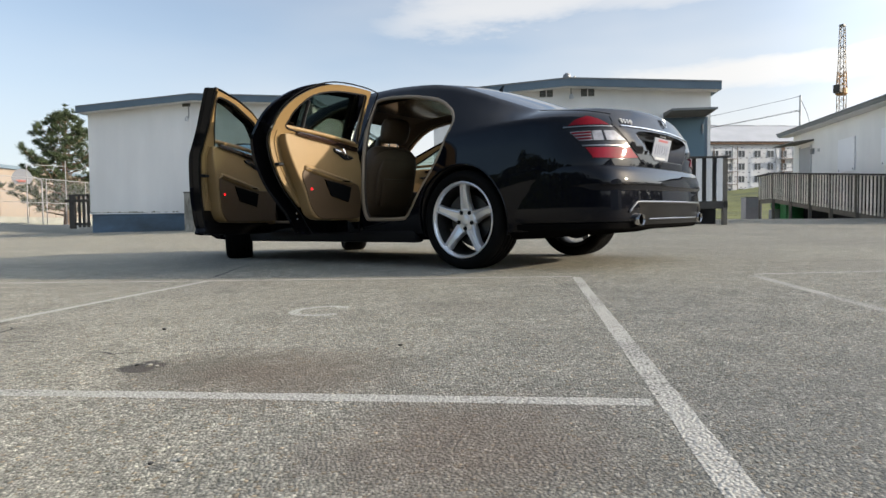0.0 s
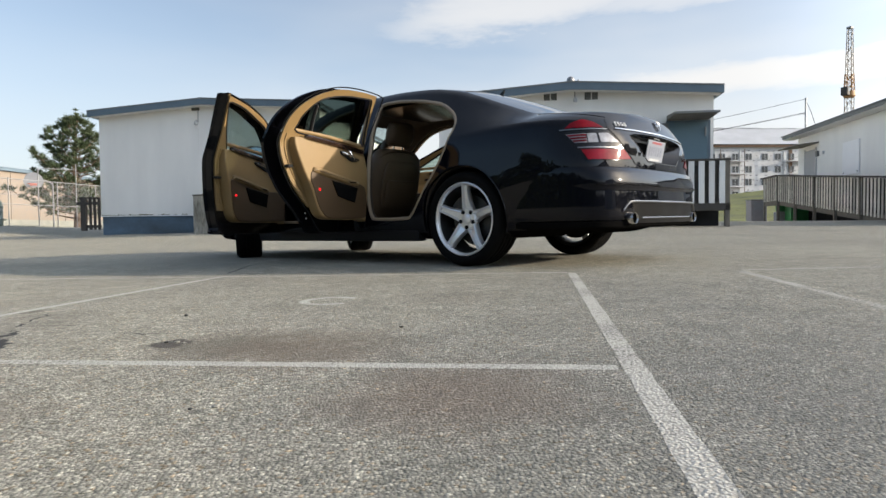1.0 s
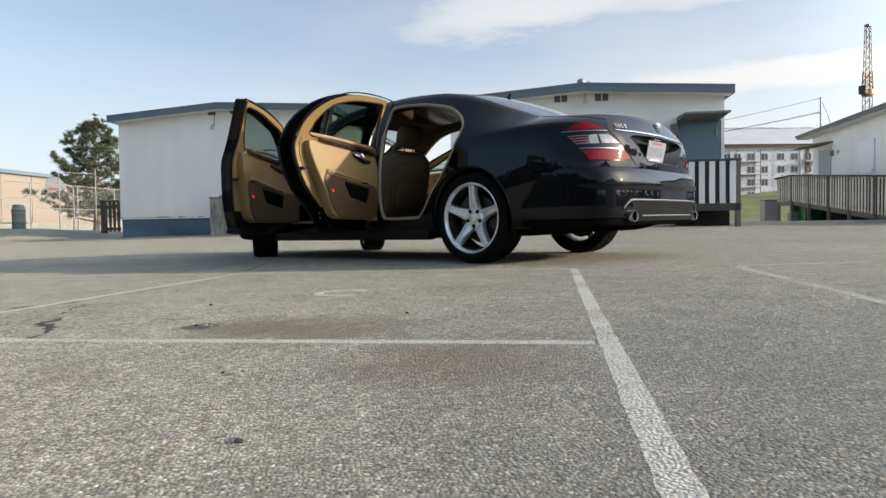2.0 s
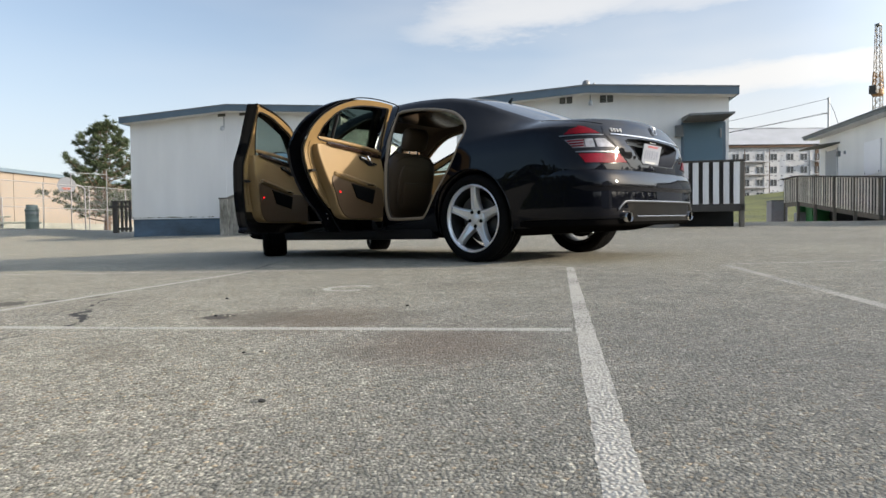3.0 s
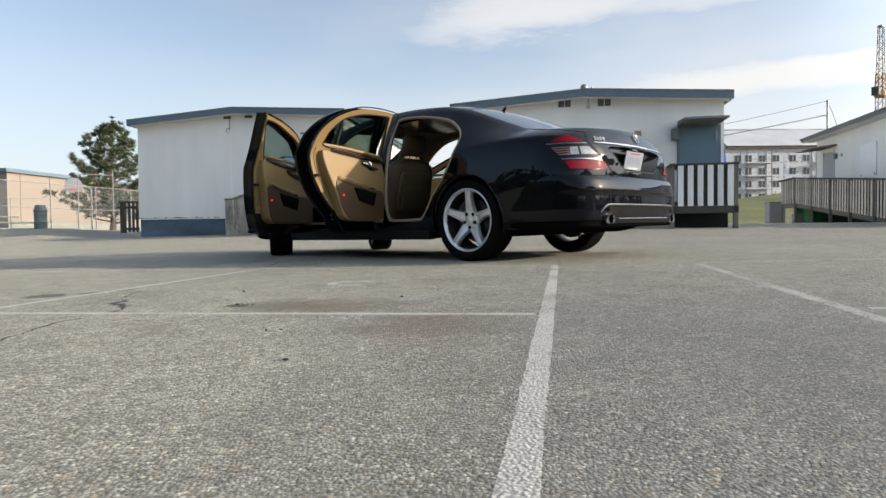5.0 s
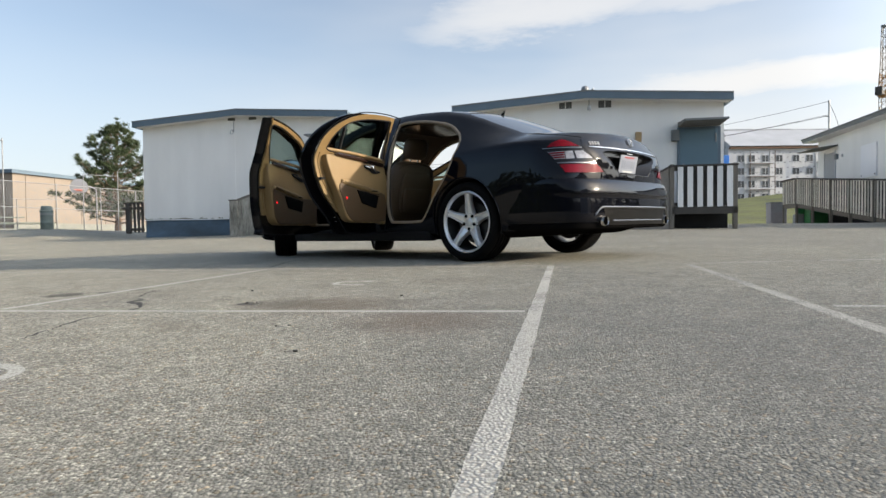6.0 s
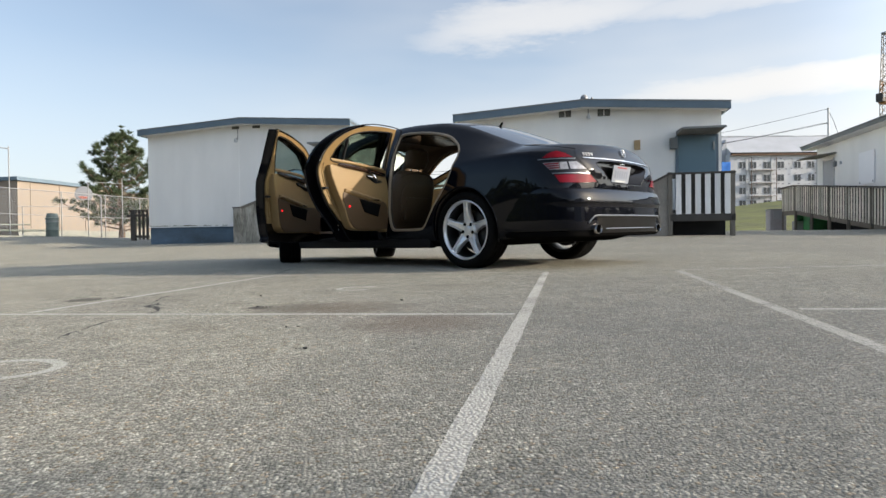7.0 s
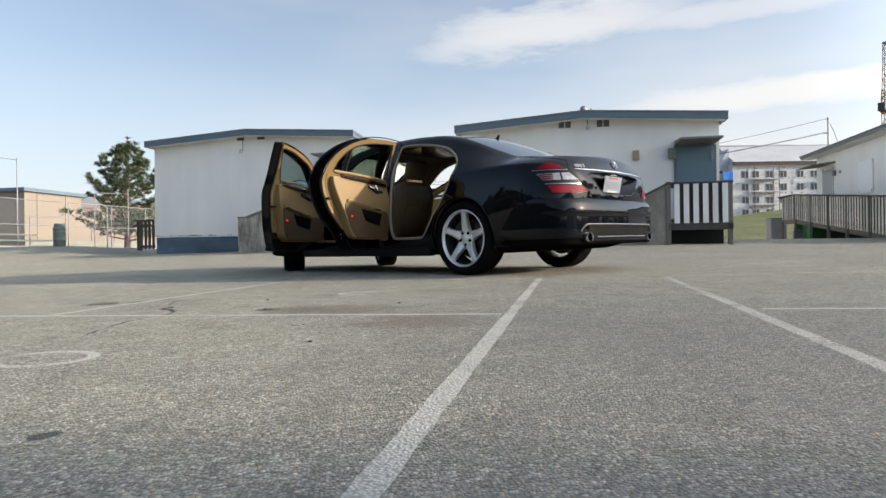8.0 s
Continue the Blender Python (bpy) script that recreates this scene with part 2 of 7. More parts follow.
M = {
    "paint": mat("car_paint", (0.0035, 0.004, 0.0065), rough=0.035, metal=0.0, vary=0.1, bump=0.0, coat=0.0, spec=0.25),
    "black": mat("black_plastic", (0.008, 0.008, 0.009), rough=0.6, spec=0.2, bump=0.03),
    "diffuser": mat("diffuser_plastic", (0.007, 0.007, 0.007), rough=0.30, spec=0.08, bump=0.0),
    "satin": mat("satin_black_trim", (0.012, 0.012, 0.012), rough=0.38, bump=0.0, spec=0.35),
    "gloss_black": mat("gloss_black", (0.006, 0.006, 0.007), rough=0.12, bump=0.0, spec=0.3),
    "rubber": mat("tyre_rubber", (0.0045, 0.0045, 0.0045), rough=0.8, spec=0.1, bump=0.1, fine=200),
    # darker copy of the alloy, with the wheel's inner shade in its colour
    "alloy_dark": mat("shaded_alloy_barrel", (0.05, 0.05, 0.05), rough=0.45, metal=0.6, vary=0.1, bump=0.0),
    "alloy": mat("silver_alloy", (0.86, 0.865, 0.87), rough=0.30, metal=0.7, vary=0.06, bump=0.0, coat=0.3),
    "underside": mat("matt_underside", (0.005, 0.005, 0.005), rough=1.0, spec=0.0, bump=0.0),
    "dull_chrome": mat("dull_chrome", (0.20, 0.20, 0.20), rough=0.30, metal=1.0, vary=0.05, bump=0.0),
    "satin_chrome": mat("satin_chrome", (0.50, 0.50, 0.50), rough=0.22, metal=1.0, vary=0.05, bump=0.0),
    "plate_grey": mat("plate_grey", (0.16, 0.18, 0.23), rough=0.5, vary=0.1),
    "canopy_grey": mat("weathered_canopy", (0.20, 0.19, 0.172), rough=0.85, vary=0.3, scale=3, fine=40, bump=0.2),
    "wrap_print": mat("wrap_print", (0.15, 0.155, 0.175), rough=0.7, vary=0.2, scale=2),
    "chrome": mat("chrome", (0.74, 0.74, 0.74), rough=0.14, metal=1.0, vary=0.03, bump=0.0),
    "disc": mat("brake_disc", (0.06, 0.06, 0.06), rough=0.4, metal=0.9, vary=0.15),
    "tan": mat("tan_leather", (0.215, 0.140, 0.057), rough=0.5, vary=0.06, bump=0.08, fine=260),
    "tan_low": mat("darker_door_brown", (0.066, 0.038, 0.015), rough=0.55, vary=0.08, bump=0.08, fine=260),
    "tan_dark": mat("brown_leather", (0.100, 0.064, 0.035), rough=0.5, vary=0.08, bump=0.1, fine=260),
    "tan_light": mat("cream_seal", (0.29, 0.225, 0.155), rough=0.6, vary=0.06),
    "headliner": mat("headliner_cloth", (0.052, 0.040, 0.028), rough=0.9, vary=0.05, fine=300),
    "carpet": mat("carpet", (0.10, 0.07, 0.045), rough=0.95, fine=300, bump=0.3),
    "wood": mat("walnut_trim", (0.022, 0.011, 0.007), rough=0.18, vary=0.4, scale=9, fine=40, bump=0.0, coat=1.0, stretch=(1, 6, 6)),
    "red": mat("red_lens", (0.155, 0.0012, 0.007), rough=0.04, vary=0.35, scale=9, fine=120, bump=0.0, spec=0.22),
    "lens_clear": mat("clear_lens", (0.24, 0.245, 0.265), rough=0.10, metal=0.15, vary=0.45, scale=26, fine=160, bump=0.0, spec=0.4),
    "plate": mat("plate_white", (0.205, 0.23, 0.275), rough=0.4, vary=0.04, bump=0.0),
    "plate_ink": mat("plate_ink", (0.26, 0.05, 0.06), rough=0.5, vary=0.1),
    "glass": glass_mat("window_glass", (0.82, 0.87, 0.85)),
    "glass_door": glass_mat("green_glass", (0.66, 0.73, 0.69)),
    "glass_rear": glass_mat("smoked_green_glass", (0.30, 0.345, 0.32)),
    "mirror": mat("mirror_glass", (0.85, 0.86, 0.87), rough=0.03, metal=1.0, vary=0.02, bump=0.0),
    "glass_black": glass_mat("privacy_glass", (0.05, 0.05, 0.05), power=4.0),
    "glass_dark": glass_mat("tinted_glass", (0.16, 0.19, 0.19), power=1.1, least=0.12),
    "wall": mat("grey_stucco", (0.775, 0.765, 0.735), rough=0.85, vary=0.075, scale=1.4, fine=120, bump=0.15, stretch=(1, 1, .3)),
    "wall_white": mat("white_siding", (0.82, 0.82, 0.82), rough=0.8, vary=0.05, scale=0.8, fine=90, bump=0.1),
    "blue_trim": mat("blue_grey_fascia", (0.105, 0.15, 0.19), rough=0.6, vary=0.12, scale=2.0),
    "blue_skirt": mat("blue_skirting", (0.062, 0.072, 0.07), rough=0.8, vary=0.25, scale=1.3, tint=(0.125, 0.205, 0.30), stretch=(.45, 1, 1.2)),
    "blue_door": mat("blue_steel_door", (0.105, 0.175, 0.22), rough=0.5, vary=0.06, scale=2.0),
    "roofing": mat("torch_on_roof", (0.10, 0.10, 0.10), rough=0.9),
    "ply": mat("weathered_plywood", (0.20, 0.185, 0.165), rough=0.9, vary=0.45, scale=2.5, fine=40, bump=0.2, stretch=(1, 1, .5)),
    "concrete": mat("weathered_concrete", (0.075, 0.070, 0.052), rough=0.9, vary=0.3, scale=4.5, fine=24, bump=0.3, stretch=(1, 1, .28), tint=(0.50, 0.48, 0.42)),
    "kerb": mat("pale_kerb_concrete", (0.24, 0.245, 0.215), rough=0.9, vary=0.2, scale=1.5, fine=30, bump=0.2),
    "bench_grey": mat("faded_green_bench", (0.25, 0.275, 0.235), rough=0.8, vary=0.15, scale=3, bump=0.1),
    "rail_dark": mat("dark_stained_timber", (0.05, 0.046, 0.041), rough=0.75, vary=0.3, scale=4, stretch=(1, 1, .2), bump=0.15),
    # near-black, so that the boards in it read as deep shade
    "shade_black": mat("shade_boards", (0.016, 0.017, 0.018), rough=0.9, vary=0.3, scale=3, bump=0.1, spec=0.2),
    "post": mat("weathered_timber", (0.14, 0.128, 0.108), rough=0.85, vary=0.3, scale=4, fine=60, bump=0.25, per_piece=0.12),
    "slat": mat("white_painted_slat", (0.72, 0.72, 0.71), rough=0.65, vary=0.1, scale=3, bump=0.1, per_piece=0.08),
    "moss": mat("moss_and_dirt", (0.15, 0.148, 0.080), rough=0.95, vary=0.4, scale=20, bump=0.3),
    "grey_door": mat("grey_steel_door", (0.30, 0.31, 0.32), rough=0.5, vary=0.06),
    "slat_grey": mat("grey_weathered_slat", (0.60, 0.575, 0.51), rough=0.85, vary=0.45, scale=3, fine=60, bump=0.2, per_piece=0.30),
    "galv": mat("galvanised_steel", (0.24, 0.245, 0.25), rough=0.5, metal=0.4, vary=0.1),
    "steel": mat("painted_steel", (0.45, 0.46, 0.47), rough=0.5, vary=0.1),
    "vent": mat("vent_grille", (0.075, 0.075, 0.06), rough=0.7),
    "cream": mat("cream_stucco", (0.250, 0.208, 0.168), rough=0.85, vary=0.06, scale=0.5),
    "white_wrap": mat("white_house_wrap", (0.49, 0.50, 0.515), rough=0.6, vary=0.2, scale=0.5, bump=0.1),
    "roof_wrap": mat("grey_white_sheeting", (0.40, 0.415, 0.44), rough=0.7, vary=0.14, scale=0.35),
    "balcony_brown": mat("brown_balcony_timber", (0.11, 0.075, 0.055), rough=0.8, vary=0.2, scale=1.0),
    "plywood": mat("plywood_orange", (0.13, 0.075, 0.045), rough=0.8, vary=0.2, scale=1.0),
    "window_dark": mat("dark_window", (0.035, 0.04, 0.045), rough=0.15, vary=0.3, scale=0.6, bump=0.0),
    "crane": mat("crane_yellow", (0.34, 0.185, 0.07), rough=0.6, vary=0.2, scale=1.0),
    "crane_grey": mat("crane_mast", (0.24, 0.20, 0.15), rough=0.6, vary=0.2, scale=1.0),
    "bark": mat("pine_bark", (0.14, 0.095, 0.065), rough=0.9, vary=0.3, bump=0.4),
    "needles": mat("pine_needles", (0.052, 0.074, 0.030), rough=0.75, vary=0.35, scale=1.2, fine=20, bump=0.0),
    "grass": mat("grass", (0.105, 0.115, 0.022), rough=0.9, vary=0.55, scale=0.5, fine=9, bump=0.5),
    "green_bin": mat("green_plastic", (0.035, 0.22, 0.07), rough=0.45, vary=0.15),
    "barrel": mat("green_grey_barrel", (0.14, 0.175, 0.155), rough=0.55, vary=0.2),
    "blue_bin": mat("bright_blue_panel", (0.03, 0.19, 0.62), rough=0.5, vary=0.06),
    "hoop": mat("orange_rim", (0.48, 0.15, 0.11), rough=0.5),
    "board": mat("grey_backboard", (0.25, 0.26, 0.28), rough=0.5, vary=0.05),
    "brown": mat("brown_box", (0.36, 0.25, 0.13), rough=0.7, vary=0.1),
    "letter": mat("chrome_badge", (0.60, 0.60, 0.60), rough=0.35, metal=0.3, bump=0.0),
    "reflector": glow_mat("red_door_light", (0.8, 0.004, 0.008), 1.0),
    "grey_box": mat("grey_metal_box", (0.16, 0.17, 0.17), rough=0.5),
}
# ---- mesh tools ----
GRID = -22.0                                   # the site's axis, degrees: paint, sheds and ramps keep to it
GU = Vector((math.cos(radians(GRID)), math.sin(radians(GRID)), 0))
GN = Vector((-GU.y, GU.x, 0))
SLOPE_X, SLOPE_Y = 0.0178, 0.0091


def ground_z(x, y):
    v = x * GN.x + y * GN.y
    v = min(max(v - 2.0, 0.0), 10.0)
    rise = 0.0028 * v * v
    a, b = min(1.0, max(0.0, (-8.5 - x) / 4.5)), min(1.0, max(0.0, (y - 15.0) / 6.0))
    rise += 0.38 * a * a * (3 - 2 * a) * b * b * (3 - 2 * b)
    xs = max(-9.0, min(5.0, x))
    return SLOPE_X * xs + SLOPE_Y * max(-12, min(10.0, y)) + rise


def site(u, n, z=0.0):
    """World place of site coordinates."""
    p = GU * u + GN * n
    return Vector((p.x, p.y, z))


def to_mesh(name, bm, material, smooth=False):
    me = bpy.data.meshes.new(name)
    bmesh.ops.recalc_face_normals(bm, faces=bm.faces[:])
    bm.to_mesh(me)
    bm.free()
    for m in (material if isinstance(material, (list, tuple)) else [material]):
        me.materials.append(m)
    if smooth:
        me.polygons.foreach_set("use_smooth", [True] * len(me.polygons))
        me.set_sharp_from_angle(angle=radians(38))
    return me


def part(name, bm, material, parent=None, label="", smooth=False, at=None):
    ob = new(name, to_mesh(name, bm, material, smooth))
    if parent is not None:
        ob.parent = parent
    if at is not None:
        ob.matrix_local = at
    if label:
        ob["label"] = label
    return ob


def share(name, mesh, parent, at):
    ob = new(name, mesh)
    ob.parent = parent
    ob.matrix_local = at
    return ob


def base(name, m, label, category, group="", kind=""):
    ob = new(name)
    ob.empty_display_size = 0.2
    ob.matrix_world = m
    return tagged(ob, label, category, group, kind)


def add_box(bm, lo, hi, bevel=0.0, m=None):
    """A box between two corners, edges rounded off."""
    c = [(a + b) / 2 for a, b in zip(lo, hi)]
    s = [abs(b - a) for a, b in zip(lo, hi)]
    geo = bmesh.ops.create_cube(bm, size=1.0, matrix=(m or Matrix()) @ Matrix.LocRotScale(c, None, s))
    if bevel:
        edges = list({e for v in geo["verts"] for e in v.link_edges})
        bmesh.ops.bevel(bm, geom=edges, offset=bevel, segments=2, affect="EDGES", profile=0.6)


def box(lo, hi, bevel=0.0, m=None):
    bm = bmesh.new()
    add_box(bm, lo, hi, bevel, m)
    return bm


def add_prism(bm, outline, depth, m=None):
    """An outline in the xy plane, drawn out along z."""
    m = m or Matrix()
    low = [bm.verts.new(m @ Vector((x, y, 0))) for x, y in outline]
    top = [bm.verts.new(m @ Vector((x, y, depth))) for x, y in outline]
    k = len(outline)
    bm.faces.new(low[::-1])
    bm.faces.new(top)
    for i in range(k):
        bm.faces.new((low[i], low[(i + 1) % k], top[(i + 1) % k], top[i]))


def add_tube(bm, path, r, sides=10, closed=False, caps=True, flat=1.0):
    """A round bar along a path of points; r may be a list."""
    pts = [Vector(p) for p in path]
    k = len(pts)
    rings = []
    up0 = None
    for i, p in enumerate(pts):
        a = pts[(i - 1) % k] if closed or i else pts[0]
        b = pts[(i + 1) % k] if closed or i < k - 1 else pts[-1]
        d = (b - a).normalized()
        if up0 is None:
            up0 = d.orthogonal().normalized()
        up0 = (up0 - d * up0.dot(d)).normalized()
        side = d.cross(up0)
        rr = r[i] if isinstance(r, (list, tuple)) else r
        rings.append([bm.verts.new(p + rr * (up0 * math.cos(2 * math.pi * j / sides) + side * flat * math.sin(2 * math.pi * j / sides))) for j in range(sides)])
    for i in range(k if closed else k - 1):
        q, w = rings[i], rings[(i + 1) % k]
        for j in range(sides):
            bm.faces.new((q[j], q[(j + 1) % sides], w[(j + 1) % sides], w[j]))
    if caps and not closed:
        bm.faces.new(rings[0][::-1])
        bm.faces.new(rings[-1])


def tube(path, r, sides=10, closed=False, flat=1.0):
    bm = bmesh.new()
    add_tube(bm, path, r, sides, closed, flat=flat)
    return bm


def add_lathe(bm, profile, sides=48, m=None, closed=False):
    """Turns (radius, height) pairs round z."""
    m = m or Matrix()
    rings = [[bm.verts.new(m @ Vector((r * math.cos(2 * math.pi * j / sides), r * math.sin(2 * math.pi * j / sides), z))) for j in range(sides)] for r, z in profile]
    n = len(rings)
    for i in range(n if closed else n - 1):
        q, w = rings[i], rings[(i + 1) % n]
        for j in range(sides):
            bm.faces.new((q[j], q[(j + 1) % sides], w[(j + 1) % sides], w[j]))


def lathe(profile, sides=48, m=None, closed=False):
    bm = bmesh.new()
    add_lathe(bm, profile, sides, m, closed)
    return bm


def smooth_line(pts, steps=6, closed=False):
    """A rounded line through points (Catmull-Rom), of any dimension."""
    out, k = [], len(pts)
    span = range(k if closed else k - 1)
    for i in span:
        p0 = pts[(i - 1) % k] if closed or i else pts[0]
        p1, p2 = pts[i], pts[(i + 1) % k]
        p3 = pts[(i + 2) % k] if closed or i < k - 2 else pts[-1]
        for s in range(steps):
            t = s / steps
            out.append(tuple(0.5 * (2 * b + (c - a) * t + (2 * a - 5 * b + 4 * c - d) * t * t + (3 * b - a - 3 * c + d) * t ** 3) for a, b, c, d in zip(p0, p1, p2, p3)))
    if not closed:
        out.append(tuple(pts[-1]))
    return out


def curve_at(table, x):
    """Monotone smooth value at x of a table of (x, value)."""
    if x <= table[0][0]:
        return table[0][1]
    for (x0, y0), (x1, y1), i in zip(table, table[1:], range(len(table))):
        if x <= x1:
            def slope(j):
                if j <= 0 or j >= len(table) - 1:
                    return None
                (a, b), (c, d), (e, f_) = table[j - 1], table[j], table[j + 1]
                s0, s1 = (d - b) / (c - a), (f_ - d) / (e - c)
                return 0.0 if s0 * s1 <= 0 else 2 * s0 * s1 / (s0 + s1)
            s = (y1 - y0) / (x1 - x0)
            m0, m1 = slope(i), slope(i + 1)
            m0, m1 = s if m0 is None else m0, s if m1 is None else m1
            h, t = x1 - x0, (x - x0) / (x1 - x0)
            return (2 * t ** 3 - 3 * t * t + 1) * y0 + (t ** 3 - 2 * t * t + t) * h * m0 + (-2 * t ** 3 + 3 * t * t) * y1 + (t ** 3 - t * t) * h * m1
    return table[-1][1]


def stand(x, y, turn=0.0, z=None):
    return pose(x, y, ground_z(x, y) if z is None else z, 0, 0, turn)
# ---- ground ----
def asphalt_mat():
    m = bpy.data.materials.new("old_asphalt")
    m.use_nodes = True
    n, l = m.node_tree.nodes, m.node_tree.links
    b = n["Principled BSDF"]
    co = n.new("ShaderNodeTexCoord")
    P = co.outputs["Object"]

    def noise_(scale, detail=4.0, rough=0.55):
        t = n.new("ShaderNodeTexNoise")
        t.inputs["Scale"].default_value, t.inputs["Detail"].default_value, t.inputs["Roughness"].default_value = scale, detail, rough
        l.new(P, t.inputs["Vector"])
        return t.outputs["Fac"]

    def ramp_(src, p0, c0, p1, c1):
        r = n.new("ShaderNodeValToRGB")
        e = r.color_ramp.elements
        e[0].position, e[0].color, e[1].position, e[1].color = p0, (*c0, 1), p1, (*c1, 1)
        l.new(src, r.inputs["Fac"])
        return r.outputs["Color"]

    def mix_(kind, fac, a, c):
        x = n.new("ShaderNodeMixRGB")
        x.blend_type = kind
        for k, v in (("Fac", fac), ("Color1", a), ("Color2", c)):
            if isinstance(v, (int, float)):
                x.inputs[k].default_value = v
            else:
                l.new(v, x.inputs[k])
        return x.outputs["Color"]
    stones = n.new("ShaderNodeTexVoronoi")
    stones.inputs["Scale"].default_value = 160.0
    l.new(P, stones.inputs["Vector"])
    stone_col = n.new("ShaderNodeSeparateColor")
    l.new(stones.outputs["Color"], stone_col.inputs["Color"])
    tr = n.new("ShaderNodeValToRGB")
    tr.color_ramp.elements[0].color = (0.145, 0.143, 0.130, 1)
    tr.color_ramp.elements[1].color = (0.63, 0.61, 0.545, 1)
    for at_, c_ in ((0.55, (0.305, 0.299, 0.270)), (0.90, (0.405, 0.396, 0.357))):
        tr.color_ramp.elements.new(at_).color = (*c_, 1)
    l.new(stone_col.outputs["Red"], tr.inputs["Fac"])
    hue = ramp_(stone_col.outputs["Green"], 0.80, (1.0, 1.0, 1.0), 1.0, (1.02, 0.86, 0.70))
    hue.node.color_ramp.interpolation = "CONSTANT"
    hue.node.color_ramp.elements[1].position = 0.93
    tone = mix_("MULTIPLY", 1.0, tr.outputs["Color"], hue)
    gaps = ramp_(stones.outputs["Distance"], 0.35, (1.04, 1.04, 1.04), 0.85, (0.50, 0.50, 0.49))
    col = mix_("MULTIPLY", 0.85, tone, gaps)
    grit = ramp_(noise_(480.0, 2.0), 0.30, (0.70, 0.70, 0.70), 0.70, (1.42, 1.42, 1.42))
    col = mix_("MULTIPLY", 0.65, col, grit)
    broad = ramp_(noise_(0.55, 5.0), 0.32, (0.82, 0.815, 0.78), 0.70, (1.09, 1.065, 0.965))
    col = mix_("MULTIPLY", 1.0, col, broad)
    mid = ramp_(noise_(9.0, 6.0, 0.7), 0.32, (0.70, 0.71, 0.70), 0.64, (1.12, 1.11, 1.10))
    col = mix_("MULTIPLY", 0.8, col, mid)
    # oil stains, dark pits, a chip's painted shadow and a broad darker patch, each with its own ragged outline: place,
    # reach, depth
    wob, wob_fine = noise_(7.0, 5.0, 0.7), noise_(26.0, 5.0, 0.75)
    for (sx, sy, reach, deep, tint) in STAINS_AND_SHADE:
        d = n.new("ShaderNodeVectorMath"); d.operation = "DISTANCE"
        l.new(P, d.inputs[0]); d.inputs[1].default_value = (sx, sy, ground_z(sx, sy))
        w = n.new("ShaderNodeMath"); w.operation = "MULTIPLY_ADD"
        l.new(wob_fine if deep >= 0.7 else wob, w.inputs[0]); w.inputs[1].default_value = -reach * 1.3
        l.new(d.outputs["Value"], w.inputs[2])
        r = n.new("ShaderNodeMapRange")
        r.inputs["From Min"].default_value, r.inputs["From Max"].default_value = (-0.12 if deep >= 0.7 else -0.25) * reach, (0.12 if deep >= 0.7 else 0.45) * reach
        r.inputs["To Min"].default_value, r.inputs["To Max"].default_value = deep, 0.0
        l.new(w.outputs[0], r.inputs["Value"])
        x = n.new("ShaderNodeMixRGB")
        l.new(r.outputs["Result"], x.inputs["Fac"]); l.new(col, x.inputs["Color1"])
        x.inputs["Color2"].default_value = (*tint, 1)
        col = x.outputs["Color"]
    l.new(col, b.inputs["Base Color"])
    b.inputs["Roughness"].default_value = 0.86
    b.inputs["Diffuse Roughness"].default_value = 0.3
    b.inputs["Specular IOR Level"].default_value = 0.45
    bp = n.new("ShaderNodeBump")
    bp.inputs["Strength"].default_value, bp.inputs["Distance"].default_value = 0.7, 0.004
    inv = n.new("ShaderNodeMath"); inv.operation = "SUBTRACT"; inv.inputs[0].default_value = 1.0
    l.new(stones.outputs["Distance"], inv.inputs[1])
    rough_h = n.new("ShaderNodeMath"); rough_h.operation, rough_h.inputs[1].default_value = "MULTIPLY_ADD", 0.9
    l.new(noise_(330.0, 3.0), rough_h.inputs[0]); l.new(inv.outputs[0], rough_h.inputs[2])
    l.new(rough_h.outputs[0], bp.inputs["Height"]); l.new(bp.outputs["Normal"], b.inputs["Normal"])
    return m


# (-2.095, -3.572) is a stone chip's cast shadow; reach 2.1 is a broad darker patch
STAINS_AND_SHADE = [(-2.27, -2.89, 0.085, 0.9, (0.022, 0.022, 0.022)), (-2.10, -2.97, 0.24, 0.68, (0.095, 0.080, 0.062)), (-1.88, -3.10, 0.27, 0.60, (0.115, 0.085, 0.060)),
          (-1.62, -3.62, 0.28, 0.62, (0.118, 0.080, 0.056)), (-3.30, -2.11, 0.15, 0.8, (0.04, 0.035, 0.03)), (-3.12, -2.06, 0.08, 0.8, (0.04, 0.035, 0.03)), (-2.03, -3.98, 0.024, 0.75, (0.085, 0.082, 0.072)),
          (-2.42, -4.83, 0.035, 0.9, (0.035, 0.04, 0.04)), (-2.095, -3.572, 0.018, 0.7, (0.09, 0.088, 0.08)), (-2.41, -3.48, 0.09, 0.4, (0.13, 0.115, 0.09)), (-2.47, -3.39, 0.06, 0.35, (0.13, 0.115, 0.09)), (-.45, -4.75, 2.1, 0.42, (0.14, 0.139, 0.128)), (-3.0, -1.95, .07, .6, (.07, .065, .05)), (-1.25, -2.2, 0.3, 0.22, (0.10, 0.085, 0.07)), (-2.9, -2.3, 0.35, 0.2, (0.10, 0.09, 0.08))]


